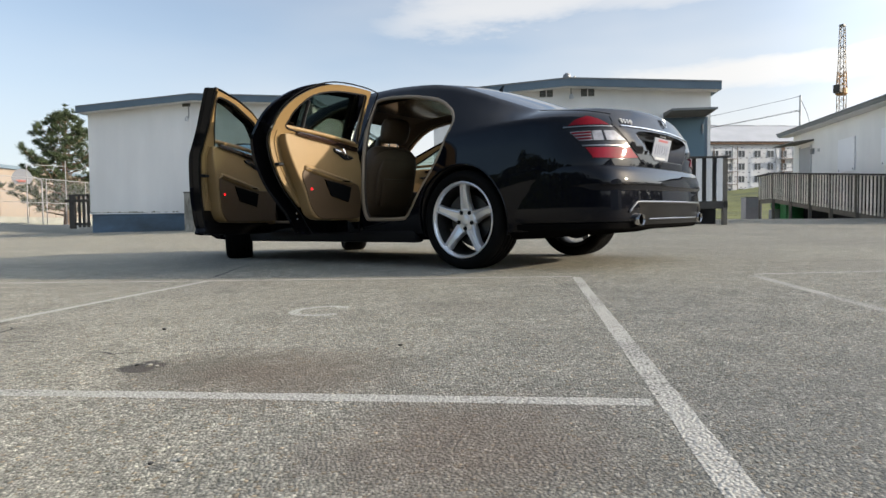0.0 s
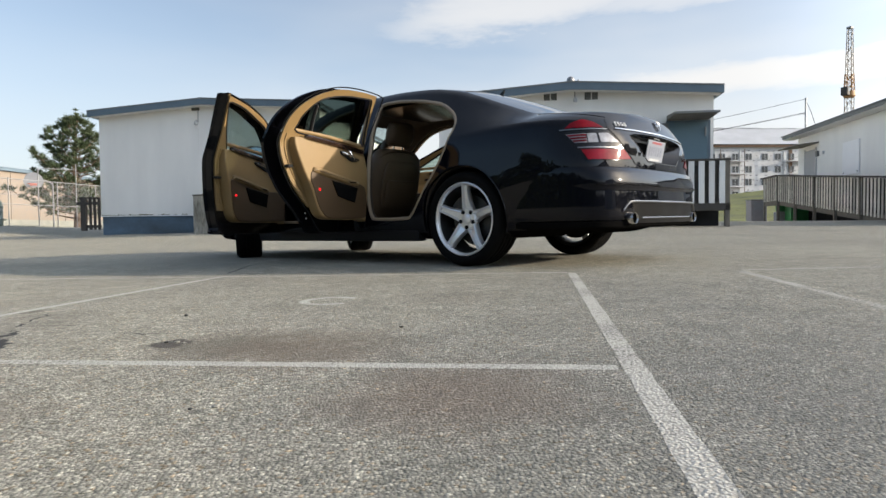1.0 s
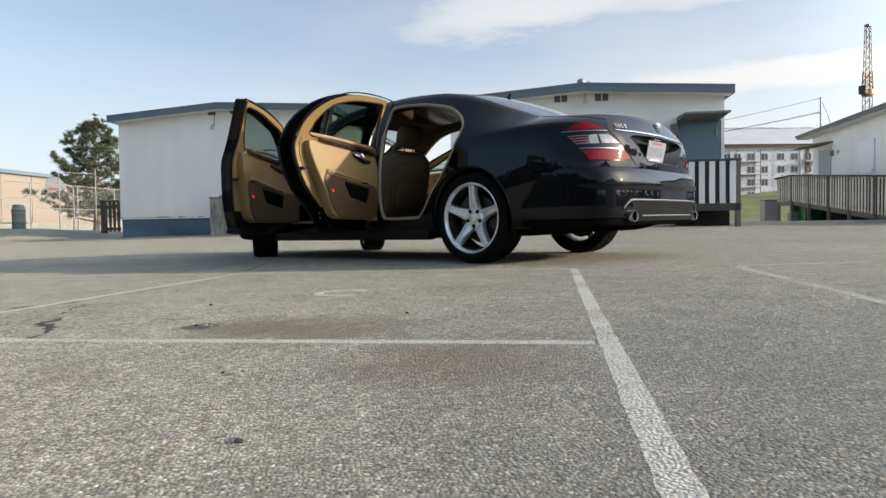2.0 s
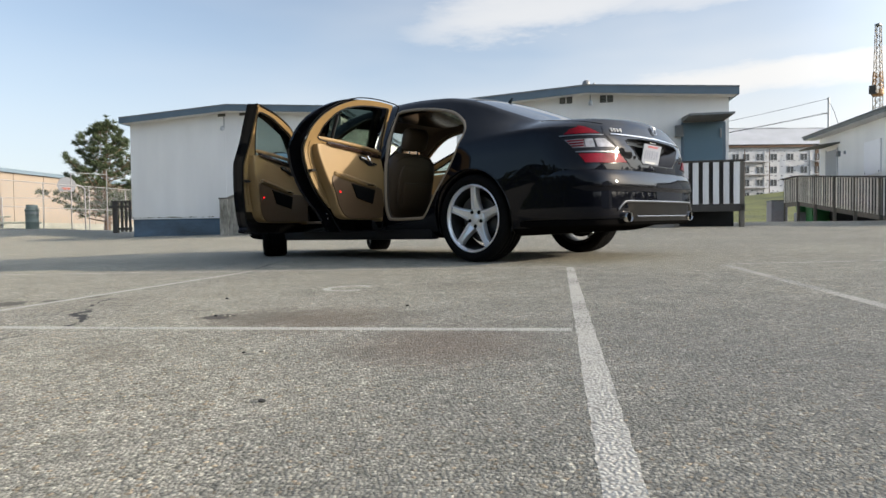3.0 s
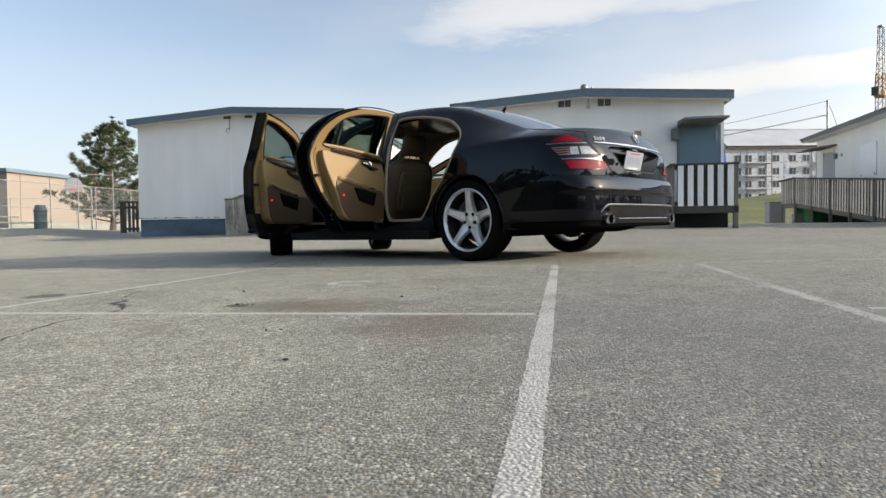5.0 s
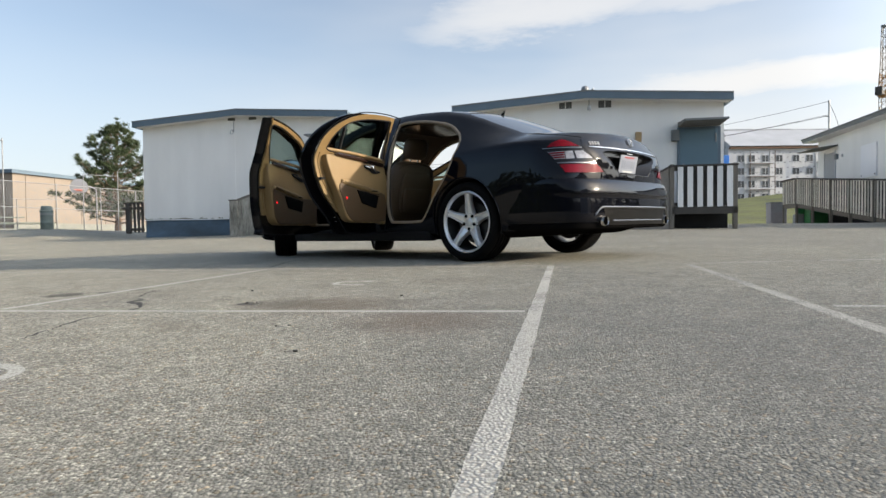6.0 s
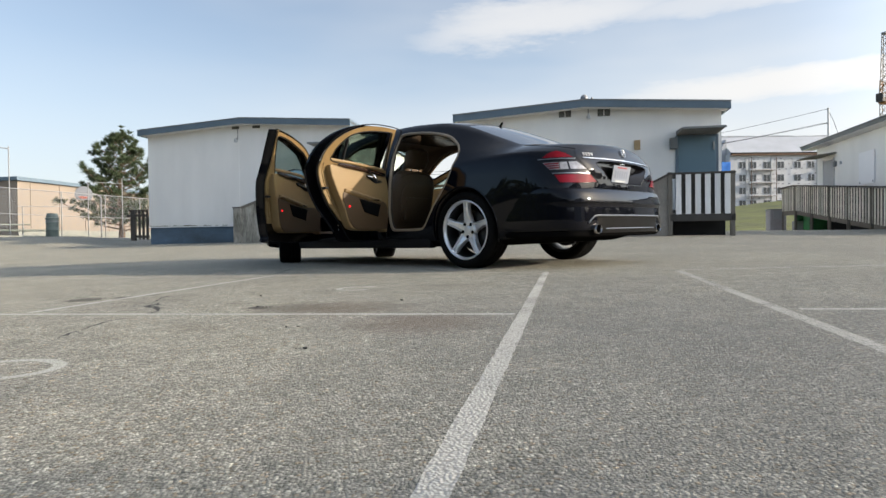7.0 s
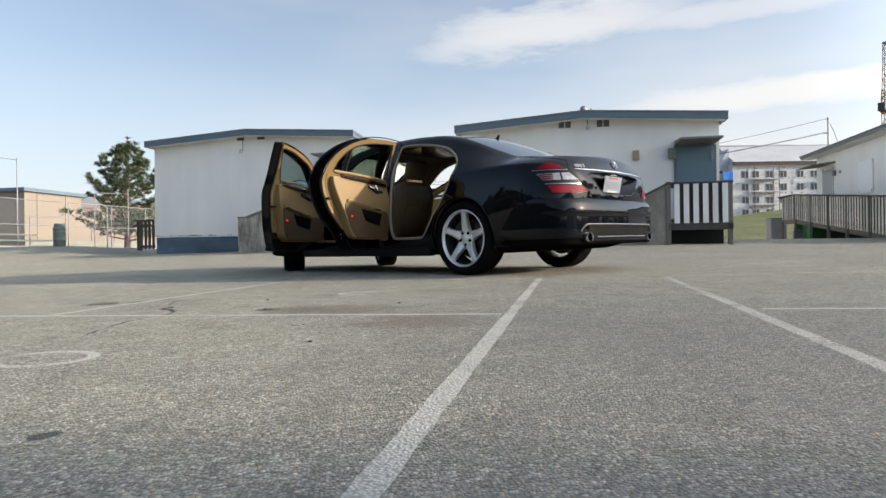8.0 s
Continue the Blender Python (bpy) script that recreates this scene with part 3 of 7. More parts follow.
def build_ground():
    xs = [-900, -300, -120, -60, -40, -30] + [-24 + i * 1.0 for i in range(53)] + [30, 36, 45, 60, 120, 300, 900]
    ys = [-900, -300, -120, -60, -30, -20] + [-14 + i * 1.0 for i in range(55)] + [45, 60, 120, 300, 900]
    bm = bmesh.new()
    rows = [[bm.verts.new((x, y, ground_z(x, y))) for x in xs] for y in ys]
    for r0, r1 in zip(rows, rows[1:]):
        for i in range(len(xs) - 1):
            bm.faces.new((r0[i], r0[i + 1], r1[i + 1], r1[i]))
    ob = part("ground", bm, asphalt_mat(), smooth=True)
    tagged(ob, "worn grey asphalt play yard with exposed stones and oil stains", "ground", kind="structure")


def paint_mat(thin=0.36, full=0.84):
    m = bpy.data.materials.new("worn_line_paint")
    m.use_nodes = True
    n, l = m.node_tree.nodes, m.node_tree.links
    b = n["Principled BSDF"]
    b.inputs["Base Color"].default_value = (0.52, 0.505, 0.455, 1)
    b.inputs["Roughness"].default_value = 0.75
    co = n.new("ShaderNodeTexCoord")
    fine, big = n.new("ShaderNodeTexNoise"), n.new("ShaderNodeTexNoise")
    fine.inputs["Scale"].default_value, fine.inputs["Detail"].default_value = 130.0, 2.0
    big.inputs["Scale"].default_value, big.inputs["Detail"].default_value = 2.5, 4.0
    for t in (fine, big):
        l.new(co.outputs["Object"], t.inputs["Vector"])
    add = n.new("ShaderNodeMath"); add.operation = "ADD"
    l.new(fine.outputs["Fac"], add.inputs[0]); l.new(big.outputs["Fac"], add.inputs[1])
    r = n.new("ShaderNodeMapRange")
    r.inputs["From Min"].default_value, r.inputs["From Max"].default_value = 0.72, 0.95
    r.inputs["To Min"].default_value, r.inputs["To Max"].default_value = thin, full
    l.new(add.outputs[0], r.inputs["Value"])
    stones = n.new("ShaderNodeTexVoronoi")
    stones.inputs["Scale"].default_value = 160.0
    l.new(co.outputs["Object"], stones.inputs["Vector"])
    crown = n.new("ShaderNodeMapRange")
    crown.inputs["From Min"].default_value, crown.inputs["From Max"].default_value = 0.38, 0.80
    crown.inputs["To Min"].default_value, crown.inputs["To Max"].default_value = 1.06, 0.70
    l.new(stones.outputs["Distance"], crown.inputs["Value"])
    worn = n.new("ShaderNodeMath"); worn.operation, worn.use_clamp = "MULTIPLY", True
    l.new(r.outputs["Result"], worn.inputs[0]); l.new(crown.outputs["Result"], worn.inputs[1])
    l.new(worn.outputs[0], b.inputs["Alpha"])
    bp = n.new("ShaderNodeBump"); bp.inputs["Strength"].default_value, bp.inputs["Distance"].default_value = 0.6, 0.004
    low = n.new("ShaderNodeMath"); low.operation = "SUBTRACT"
    l.new(fine.outputs["Fac"], low.inputs[0]); l.new(stones.outputs["Distance"], low.inputs[1])
    l.new(low.outputs[0], bp.inputs["Height"]); l.new(bp.outputs["Normal"], b.inputs["Normal"])
    return m


def strip(name, pts, width, material, label, category, lift=0.0004, closed=False, taper=False):
    """A flat painted or cracked strip along site points, laid on the ground."""
    bm = bmesh.new()
    k = len(pts)
    ring = []
    rng = random.Random(k * 7 + int(abs(pts[0][0]) * 100))
    for i, (u, n_) in enumerate(pts):
        a = pts[(i - 1) % k] if closed or i else pts[0]
        c = pts[(i + 1) % k] if closed or i < k - 1 else pts[-1]
        d = Vector((c[0] - a[0], c[1] - a[1])).normalized()
        w = width / 2 * (1 + rng.uniform(-0.09, 0.07))
        if taper:
            w *= rng.uniform(0.3, 1.5) * (0.15 + min(1, 4 * i / k, 4 * (k - 1 - i) / k))
        pr = []
        for s in (-1, 1):
            p = site(u - d.y * w * s, n_ + d.x * w * s)
            pr.append(bm.verts.new((p.x, p.y, ground_z(p.x, p.y) + lift)))
        ring.append(pr)
    for i in range(k if closed else k - 1):
        a, c = ring[i], ring[(i + 1) % k]
        bm.faces.new((a[0], c[0], c[1], a[1]))
    return tagged(part(name, bm, material), label, category, kind="structure")


def build_markings():
    bold = paint_mat(0.50, 0.95)
    pm, thin_paint = paint_mat(0.38, 0.82), paint_mat(0.26, 0.66)
    def seg(u0, n0, u1, n1, step=0.05):
        k = max(2, int(math.hypot(u1 - u0, n1 - n0) / step))
        return [(u0 + (u1 - u0) * i / k, n0 + (n1 - n0) * i / k) for i in range(k + 1)]
    lab = "worn white paint line on the asphalt"
    for a in ((0.235, -1.38, 0.14, -8.0), (-2.06, -1.40, -2.09, -3.72), (1.205, -1.39, 1.08, -6.5)):
        strip("painted_line", seg(*a), 0.050, thin_paint if a[0] > 1 else pm, lab, "paint line")
    for a in ((-5.0, -1.43, 0.21, -1.36), (-5.2, -3.80, 0.165, -3.745), (1.22, -3.60, 4.2, -3.62), (1.24, -1.33, 3.6, -1.0)):
        strip("painted_line", seg(*a), 0.045, pm, lab, "paint line", lift=0.0008)
    # two worn numerals of the game
    arc = [(-0.87 + 0.11 * math.cos(radians(t)), -2.63 + 0.115 * math.sin(radians(t))) for t in range(40, 321, 20)]
    strip("painted_numeral", arc, 0.042, bold, "worn white painted curve of a game numeral", "paint mark")
    arc = [(-1.07 + 0.145 * math.cos(radians(t)), -4.77 + 0.11 * math.sin(radians(t))) for t in range(0, 360, 15)]
    strip("painted_numeral", arc, 0.034, pm, "worn white painted oval of a game numeral", "paint mark", closed=True)
    crack = mat("crack_shadow", (0.02, 0.02, 0.02), rough=1.0)
    rng = random.Random(4)

    def ragged(knots, width, step=0.03, jig=0.010):
        """A crack that wanders along its knots, wider in places."""
        pts_ = []
        for (u0, n0), (u1, n1) in zip(knots, knots[1:]):
            k = max(1, int(math.hypot(u1 - u0, n1 - n0) / step))
            pts_ += [(u0 + (u1 - u0) * q / k + rng.uniform(-jig, jig), n0 + (n1 - n0) * q / k + rng.uniform(-jig, jig)) for q in range(k)]
        pts_.append(knots[-1])
        strip("asphalt_crack", pts_, width, crack, "thin ragged dark crack in the asphalt", "crack", lift=0.0003, taper=True)

    ragged([(-1.92, -2.95), (-1.87, -3.06), (-1.80, -3.23)], 0.010)
    ragged([(-1.80, -3.22), (-1.77, -3.27)], 0.034, 0.012)
    ragged([(-1.72, -3.33), (-1.66, -3.40), (-1.66, -3.47), (-1.56, -3.53), (-1.50, -3.60), (-1.46, -3.66)], 0.030, 0.022, 0.014)
    ragged([(-1.46, -3.67), (-1.43, -3.75), (-1.41, -3.80)], 0.020, 0.02)
    ragged([(-1.41, -3.81), (-1.43, -3.88), (-1.46, -3.95), (-1.42, -4.07), (-1.36, -4.24), (-1.30, -4.40)], 0.010)
    ragged([(-2.09, -1.48), (-2.2, -1.0), (-2.35, -.5), (-2.45, .02)], 0.014)
    ragged([(1.2, -.6), (2.2, -.45), (3.6, -.25)], 0.012)
    ragged([(-1.70, -3.25), (-1.62, -3.24), (-1.55, -3.25)], 0.007)
    ragged([(-1.30, -3.38), (-1.20, -3.39), (-1.12, -3.37)], 0.007)


build_ground()
build_markings()


def build_stones():
    """A few loose chips of stone lying on the asphalt: place, size, pale or dark."""
    rng = random.Random(17)
    pale = mat("pale_stone_chip", (0.26, 0.255, 0.22), rough=0.8, vary=0.15, scale=60, fine=300, bump=0.3)
    dark = mat("dark_stone_chip", (0.04, 0.04, 0.04), rough=0.8, vary=0.2, scale=60, fine=300, bump=0.3)
    for x, y, r, m in STONES:
        bm = bmesh.new()
        bmesh.ops.create_icosphere(bm, subdivisions=2, radius=r)
        for v in bm.verts:
            v.co *= rng.uniform(.82, 1.12)
            v.co = Vector((v.co.x * 1.25, v.co.y, v.co.z * .55))
        ob = part("stone_chip", bm, pale if m else dark, at=Matrix.Translation((x, y, ground_z(x, y) + r * .35)) @ Matrix.Rotation(rng.uniform(0, 3), 4, "Z"))
        tagged(ob, "small pale loose stone chip on the asphalt" if m else "small dark loose stone chip on the asphalt", "stone", "stone chips")


STONES = [(-2.062, -3.556, .0065, 1), (-2.255, -2.885, .007, 1), (-2.235, -2.90, .005, 1), (-2.285, -2.87, .006, 0), (-2.33, -2.33, .007, 0), (-1.61, -2.87, .006, 0), (-2.105, -3.555, .004, 0), (-2.02, -3.99, .006, 0), (-2.045, -3.985, .004, 1)]
build_stones()
# ---- the three sheds ----
def wall_sheet(outline, thick, m):
    """An upright wall from its outline (across, up), drawn out to the back."""
    bm = bmesh.new()
    add_prism(bm, outline, thick, m @ Matrix(((1, 0, 0, 0), (0, 0, 1, 0), (0, 1, 0, 0), (0, 0, 0, 1))))
    return bm


def shed(name, u, n, half_l, half_r, depth, z0, eave, ridge, label, wall_m, skirt_top=None, over=0.34, fascia=0.2, side_over=0.15):
    """A low gabled portable building; its own frame has x along the gable, y to the back."""
    p = site(u, n)
    ob = base(name, pose(p.x, p.y, 0, 0, 0, GRID), label, "building", "portable classrooms")
    e, r, th = eave - fascia * 0.8, ridge - fascia * 0.8, 0.16
    wl_, wr_ = -half_l + over, half_r - over
    z_low = z0 - 0.25
    half_l, half_r = half_l - over + side_over, half_r - over + side_over
    zw = skirt_top if skirt_top else z_low
    part("wall", wall_sheet([(wl_, zw), (wr_, zw), (wr_, e), (0, r), (wl_, e)], th, Matrix()), wall_m, ob)
    part("wall", wall_sheet([(wl_, zw), (wr_, zw), (wr_, e), (0, r), (wl_, e)], th, Matrix.Translation((0, depth - th, 0))), wall_m, ob)
    part("wall", box((wl_, th, zw), (wl_ + th, depth - th, e)), wall_m, ob)
    part("wall", box((wr_ - th, th, zw), (wr_, depth - th, e)), wall_m, ob)
    if skirt_top:
        part("skirting", box((wl_ + 0.03, 0.03, z_low), (wr_ - 0.03, depth - 0.03, skirt_top - 0.02)), M["blue_skirt"], ob, "faded blue skirting boards")
        part("drip_edge", box((wl_ - 0.015, -0.02, skirt_top - 0.02), (wr_ + 0.015, 0.03, skirt_top + 0.015), 0.004), M["wall_white"], ob)
        rng = random.Random(8)
        bm = bmesh.new()
        x = wl_
        while x < wr_ - .2:
            k = rng.uniform(.02, .16)
            if math.sin(x * 1.7) + rng.uniform(-.9, .9) > -.5:
                h = rng.uniform(.010, .055)
                add_tube(bm, [(x, -.008, skirt_top + .015), (x + k / 2, -.016, skirt_top + .015 + h * .5), (x + k, -.008, skirt_top + .015)], [.004, h * .5, .004], 6)
            x += k * rng.uniform(.5, 1.0)
        part("moss", bm, M["moss"], ob, "tufts of moss and dirt", smooth=True)["kind"] = "stuff"
    t = 0.07
    for side, half in ((-1, half_l), (1, half_r)):
        bm = bmesh.new()
        x1 = side * half
        add_prism(bm, [(0, ridge - 0.05), (x1, eave - 0.05), (x1, eave - 0.05 - t), (0, ridge - 0.05 - t)], depth + 2 * over - 0.06, Matrix(((1, 0, 0, 0), (0, 0, 1, -over + 0.03), (0, 1, 0, 0), (0, 0, 0, 1))))
        part("roof", bm, M["roofing"], ob)
        for y in (-over, depth + over - 0.03):
            bm = bmesh.new()
            add_prism(bm, [(0, ridge), (x1, eave), (x1, eave - fascia), (0, ridge - fascia)], 0.03, Matrix(((1, 0, 0, 0), (0, 0, 1, y), (0, 1, 0, 0), (0, 0, 0, 1))))
            part("fascia", bm, M["blue_trim"], ob)
        part("fascia", box((x1 - side * 0.03, -over + 0.03, eave - fascia), (x1, depth + over - 0.03, eave)), M["blue_trim"], ob)
        bm = bmesh.new()
        add_prism(bm, [(0, ridge + .012), (x1, eave + .012), (x1, eave - .022), (0, ridge - .022)], 0.012, Matrix(((1, 0, 0, 0), (0, 0, 1, -over - .013), (0, 1, 0, 0), (0, 0, 0, 1))))
        part("flashing", bm, M["grey_box"], ob, "dark metal roof edge")
    # soffit under the overhang
    bm = bmesh.new()
    add_prism(bm, [(-half_l + .03, eave - fascia + .01), (0, ridge - fascia + .01), (half_r - .03, eave - fascia + .01), (half_r - .03, eave - fascia + .03), (0, ridge - fascia + .03), (-half_l + .03, eave - fascia + .03)], over, Matrix(((1, 0, 0, 0), (0, 0, 1, -over + 0.03), (0, 1, 0, 0), (0, 0, 0, 1))))
    part("soffit", bm, wall_m, ob)
    return ob


def add_vent(ob, x0, x1, z0, z1):
    v = part("vent", box((x0, -0.025, z0), (x1, 0, z1), 0.004), M["vent"], ob, "small slatted gable vent")
    k = 5
    for i in range(k):
        z = z0 + (z1 - z0) * (i + 0.5) / k
        part("slat", box((x0 + .02, -0.04, z - 0.008), (x1 - .02, -0.022, z + 0.006), 0, Matrix()), M["grey_box"], v)
    part("mullion", box(((x0 + x1) / 2 - .012, -0.045, z0), ((x0 + x1) / 2 + .012, -0.02, z1)), M["wall"], v)


def add_flood_lamp(ob, x, z, drop):
    lm = part("wall_lamp", lathe([(0.0, 0.035), (0.03, 0.035), (0.05, 0.0), (0.06, -0.06), (0.045, -0.09), (0.0, -0.09)], 20, Matrix.Translation((x, -0.14, z)), False), M["steel"], ob, "small grey wall lamp on a conduit", smooth=True)
    part("bracket", tube([(x, 0.0, z + 0.02), (x, -0.10, z + 0.05), (x, -0.14, z + 0.04)], 0.012, 8), M["grey_box"], lm)
    part("conduit", tube([(x, -0.012, z + 0.05), (x, -0.012, z + drop)], 0.011, 8), M["grey_box"], lm)


# shed with the blue door
shed_b = shed("portable_classroom", 1.05, 10.58, 3.80, 3.86, 12.0, 0.3, 3.785, 4.02, "pale grey stucco portable classroom with blue fascia and door", M["wall"])
add_vent(shed_b, -0.68, -0.35, 3.63, 3.84 - .03)
add_vent(shed_b, 0.36, 0.69, 3.61, 3.80)
add_flood_lamp(shed_b, 0.11, 3.62, 0.24)
part("roof_vent", lathe([(0.05, -.05), (0.05, 0.03), (0.095, 0.04), (0.105, 0.07), (0.09, 0.13), (0.045, 0.17), (0.0, 0.18)], 20, Matrix.Translation((0.0, -0.1, 4.02))), M["galv"], shed_b, "domed metal roof vent", smooth=True)
part("roof_pipe", lathe([(0.0, 0.12), (0.03, 0.12), (0.03, -0.05)], 12, Matrix.Translation((0.22, 0.2, 4.06))), M["galv"], shed_b, smooth=True)
door_b = part("door", box((2.44, -0.035, 0.88), (3.37, 0.01, 2.93), 0.004), M["blue_door"], shed_b, "closed blue steel door")
for lo, hi in (((2.37, -0.03, 0.88), (2.437, 0.0, 2.99)), ((3.373, -0.03, 0.88), (3.44, 0.0, 2.99)), ((2.437, -0.03, 2.933), (3.373, 0.0, 2.99))):
    part("door_frame", box(lo, hi, 0.004), M["blue_trim"], door_b)
part("door_closer", box((3.30, -0.07, 2.58), (3.335, -0.035, 2.80), 0.006), M["galv"], door_b)
part("handle", box((2.50, -0.09, 1.86), (2.54, -0.035, 2.02), 0.01), M["galv"], door_b)
def add_canopy(ob, x0, x1, z):
    bm = bmesh.new()
    add_prism(bm, [(0, z - .03), (0, z + .09), (-0.85, z + .03), (-0.85, z - .015)], x1 - x0, Matrix(((0, 0, 1, x0), (1, 0, 0, 0), (0, 1, 0, 0), (0, 0, 0, 1))))
    part("canopy", bm, M["canopy_grey"], ob, "sloped weathered grey door canopy")
    part("canopy_lip", box((x0 - .012, -0.875, z - .02), (x1 + .012, -0.853, z + .034), 0.005), M["grey_box"], ob)
    part("meter_box", box((x0 - .17, -0.13, z - .40), (x0 + .01, 0, z - .11), 0.012), M["grey_box"], ob, "grey metal electrical box")


add_canopy(shed_b, 2.39, 3.41, 3.03)
part("notice_box", box((1.31, -0.05, 2.65), (1.47, 0, 2.91), 0.006), M["brown"], shed_b, "small brown notice board")

# shed with the blue skirting
shed_a = shed("portable_classroom", -10.02, 12.12, 4.06, 4.04, 12.0, 0.25, 4.17, 4.41, "pale grey stucco portable classroom with blue skirting band", M["wall"], skirt_top=0.83)
add_flood_lamp(shed_a, -0.27, 3.72, 0.40)
part("cable", tube([(-0.24, -.002, 3.72), (-0.24, -.002, 0.86)], .006, 6), M["wall"], shed_a, "thin painted cable down the wall")
add_canopy(shed_a, 2.62, 3.66, 3.36)
part("gable_vent", box((-0.48, -0.02, 4.10), (-0.22, 0.0, 4.19), 0.004), M["vent"], shed_a)
part("gable_vent", box((0.28, -0.02, 4.10), (0.55, 0.0, 4.19), 0.004), M["vent"], shed_a)

# shed with the ramp: its side wall looks to the yard
p_ = site(11.1, 21.38)
shed_c = base("portable_classroom", pose(p_.x, p_.y, 0, 0, 0, GRID), "white-grey portable classroom with boarded windows and blue-grey eaves", "building", "portable classrooms")
part("wall", box((0, -11.5, 0.2), (0.16, 0, 3.95)), M["wall"], shed_c)
part("wall", box((0.16, -0.16, 0.2), (7.0, 0, 3.95)), M["wall"], shed_c)
part("wall", box((0.16, -11.5, 0.2), (7.0, -11.34, 3.95)), M["wall"], shed_c)
part("wall", box((6.84, -11.34, 0.2), (7.0, -0.16, 3.95)), M["wall"], shed_c)
for x0, z0, x1, z1 in ((-0.45, 4.06, 3.5, 4.32), (7.4, 4.06, 3.5, 4.32)):
    bm = bmesh.new()
    add_prism(bm, [(x0, z0), (x1, z1), (x1, z1 - 0.1), (x0, z0 - 0.1)], 12.2, Matrix(((1, 0, 0, 0), (0, 0, 1, -11.85), (0, 1, 0, 0), (0, 0, 0, 1))))
    part("roof", bm, M["roofing"], shed_c)
part("fascia", box((-0.48, -11.9, 3.99), (-0.45, 0.4, 4.12), 0.004), M["grey_box"], shed_c)
part("gutter", box((-0.53, -11.9, 4.08), (-0.48, 0.4, 4.13), 0.01), M["grey_box"], shed_c)
part("soffit", box((-0.45, -11.85, 3.955), (0.0, 0.35, 3.985)), M["wall"], shed_c)
door_c = part("door", box((-0.03, -1.53, 1.32), (0.0, -0.66, 3.34), 0.004), M["grey_door"], shed_c, "closed grey steel door")
part("door_frame", box((-0.04, -0.66, 1.32), (0.0, -0.6, 3.40), 0.004), M["steel"], door_c)
part("door_frame", box((-0.04, -1.59, 1.32), (0.0, -1.53, 3.40), 0.004), M["steel"], door_c)
bm = bmesh.new()
add_prism(bm, [(0, 3.535), (0, 3.60), (-0.9, 3.49), (-0.9, 3.455)], 1.5, Matrix(((1, 0, 0, 0), (0, 0, 1, -1.75), (0, 1, 0, 0), (0, 0, 0, 1))))
part("canopy", bm, M["canopy_grey"], shed_c, "thin sloped door canopy")
part("meter_box", box((-0.10, -1.80, 3.02), (0, -1.66, 3.23), 0.01), M["grey_box"], shed_c)
part("junction_box", box((-0.06, -2.20, 3.06), (0, -2.12, 3.18), 0.01), M["steel"], shed_c)
for y in (-4.64, -7.2, -9.9):
    pn = part("window_board", box((-0.045, y, 2.11), (0, y + 1.06, 3.27), 0.006), M["wall_white"], shed_c, "white boarded-up window panel")
    for dy in (0.08, 0.98):
        part("bolt", lathe([(0.0, 0.012), (0.03, 0.008), (0.034, 0.0)], 12, Matrix.Translation((-0.045, y + dy, 2.18)) @ Matrix.Rotation(-math.pi / 2, 4, "Y")), M["grey_box"], pn)

# an unseen block behind, added so that its shade lies on the near asphalt
shade_block = base("portable_classroom", pose(*site(13.0, -5.37), 0, 0, GRID), "plain unseen block added to shade the near asphalt", "building", "portable classrooms")
part("wall", box((0, -8, -0.3), (9, 0, 4.48)), M["wall"], shade_block)
part("roof", box((-0.3, -8.3, 4.48), (9.3, 0.12, 4.68)), M["blue_trim"], shade_block)


# ---- timber stairs, decks and ramps ----
SLAT = to_mesh("slat", box((-0.5, -0.5, 0), (0.5, 0.5, 1)), M["slat"])
SLAT_GREY = to_mesh("slat", box((-0.5, -0.5, 0), (0.5, 0.5, 1)), M["slat_grey"])
SLAT_DARK = to_mesh("slat", box((-0.5, -0.5, 0), (0.5, 0.5, 1)), M["rail_dark"])
POST = to_mesh("post", box((-0.5, -0.5, 0), (0.5, 0.5, 1), 0.03), M["post"])


def upright(name, mesh, parent, x, y, z0, z1, w, d, turn=0.0):
    return share(name, mesh, parent, Matrix.LocRotScale((x, y, z0), Euler((0, 0, radians(turn))), (w, d, z1 - z0)))


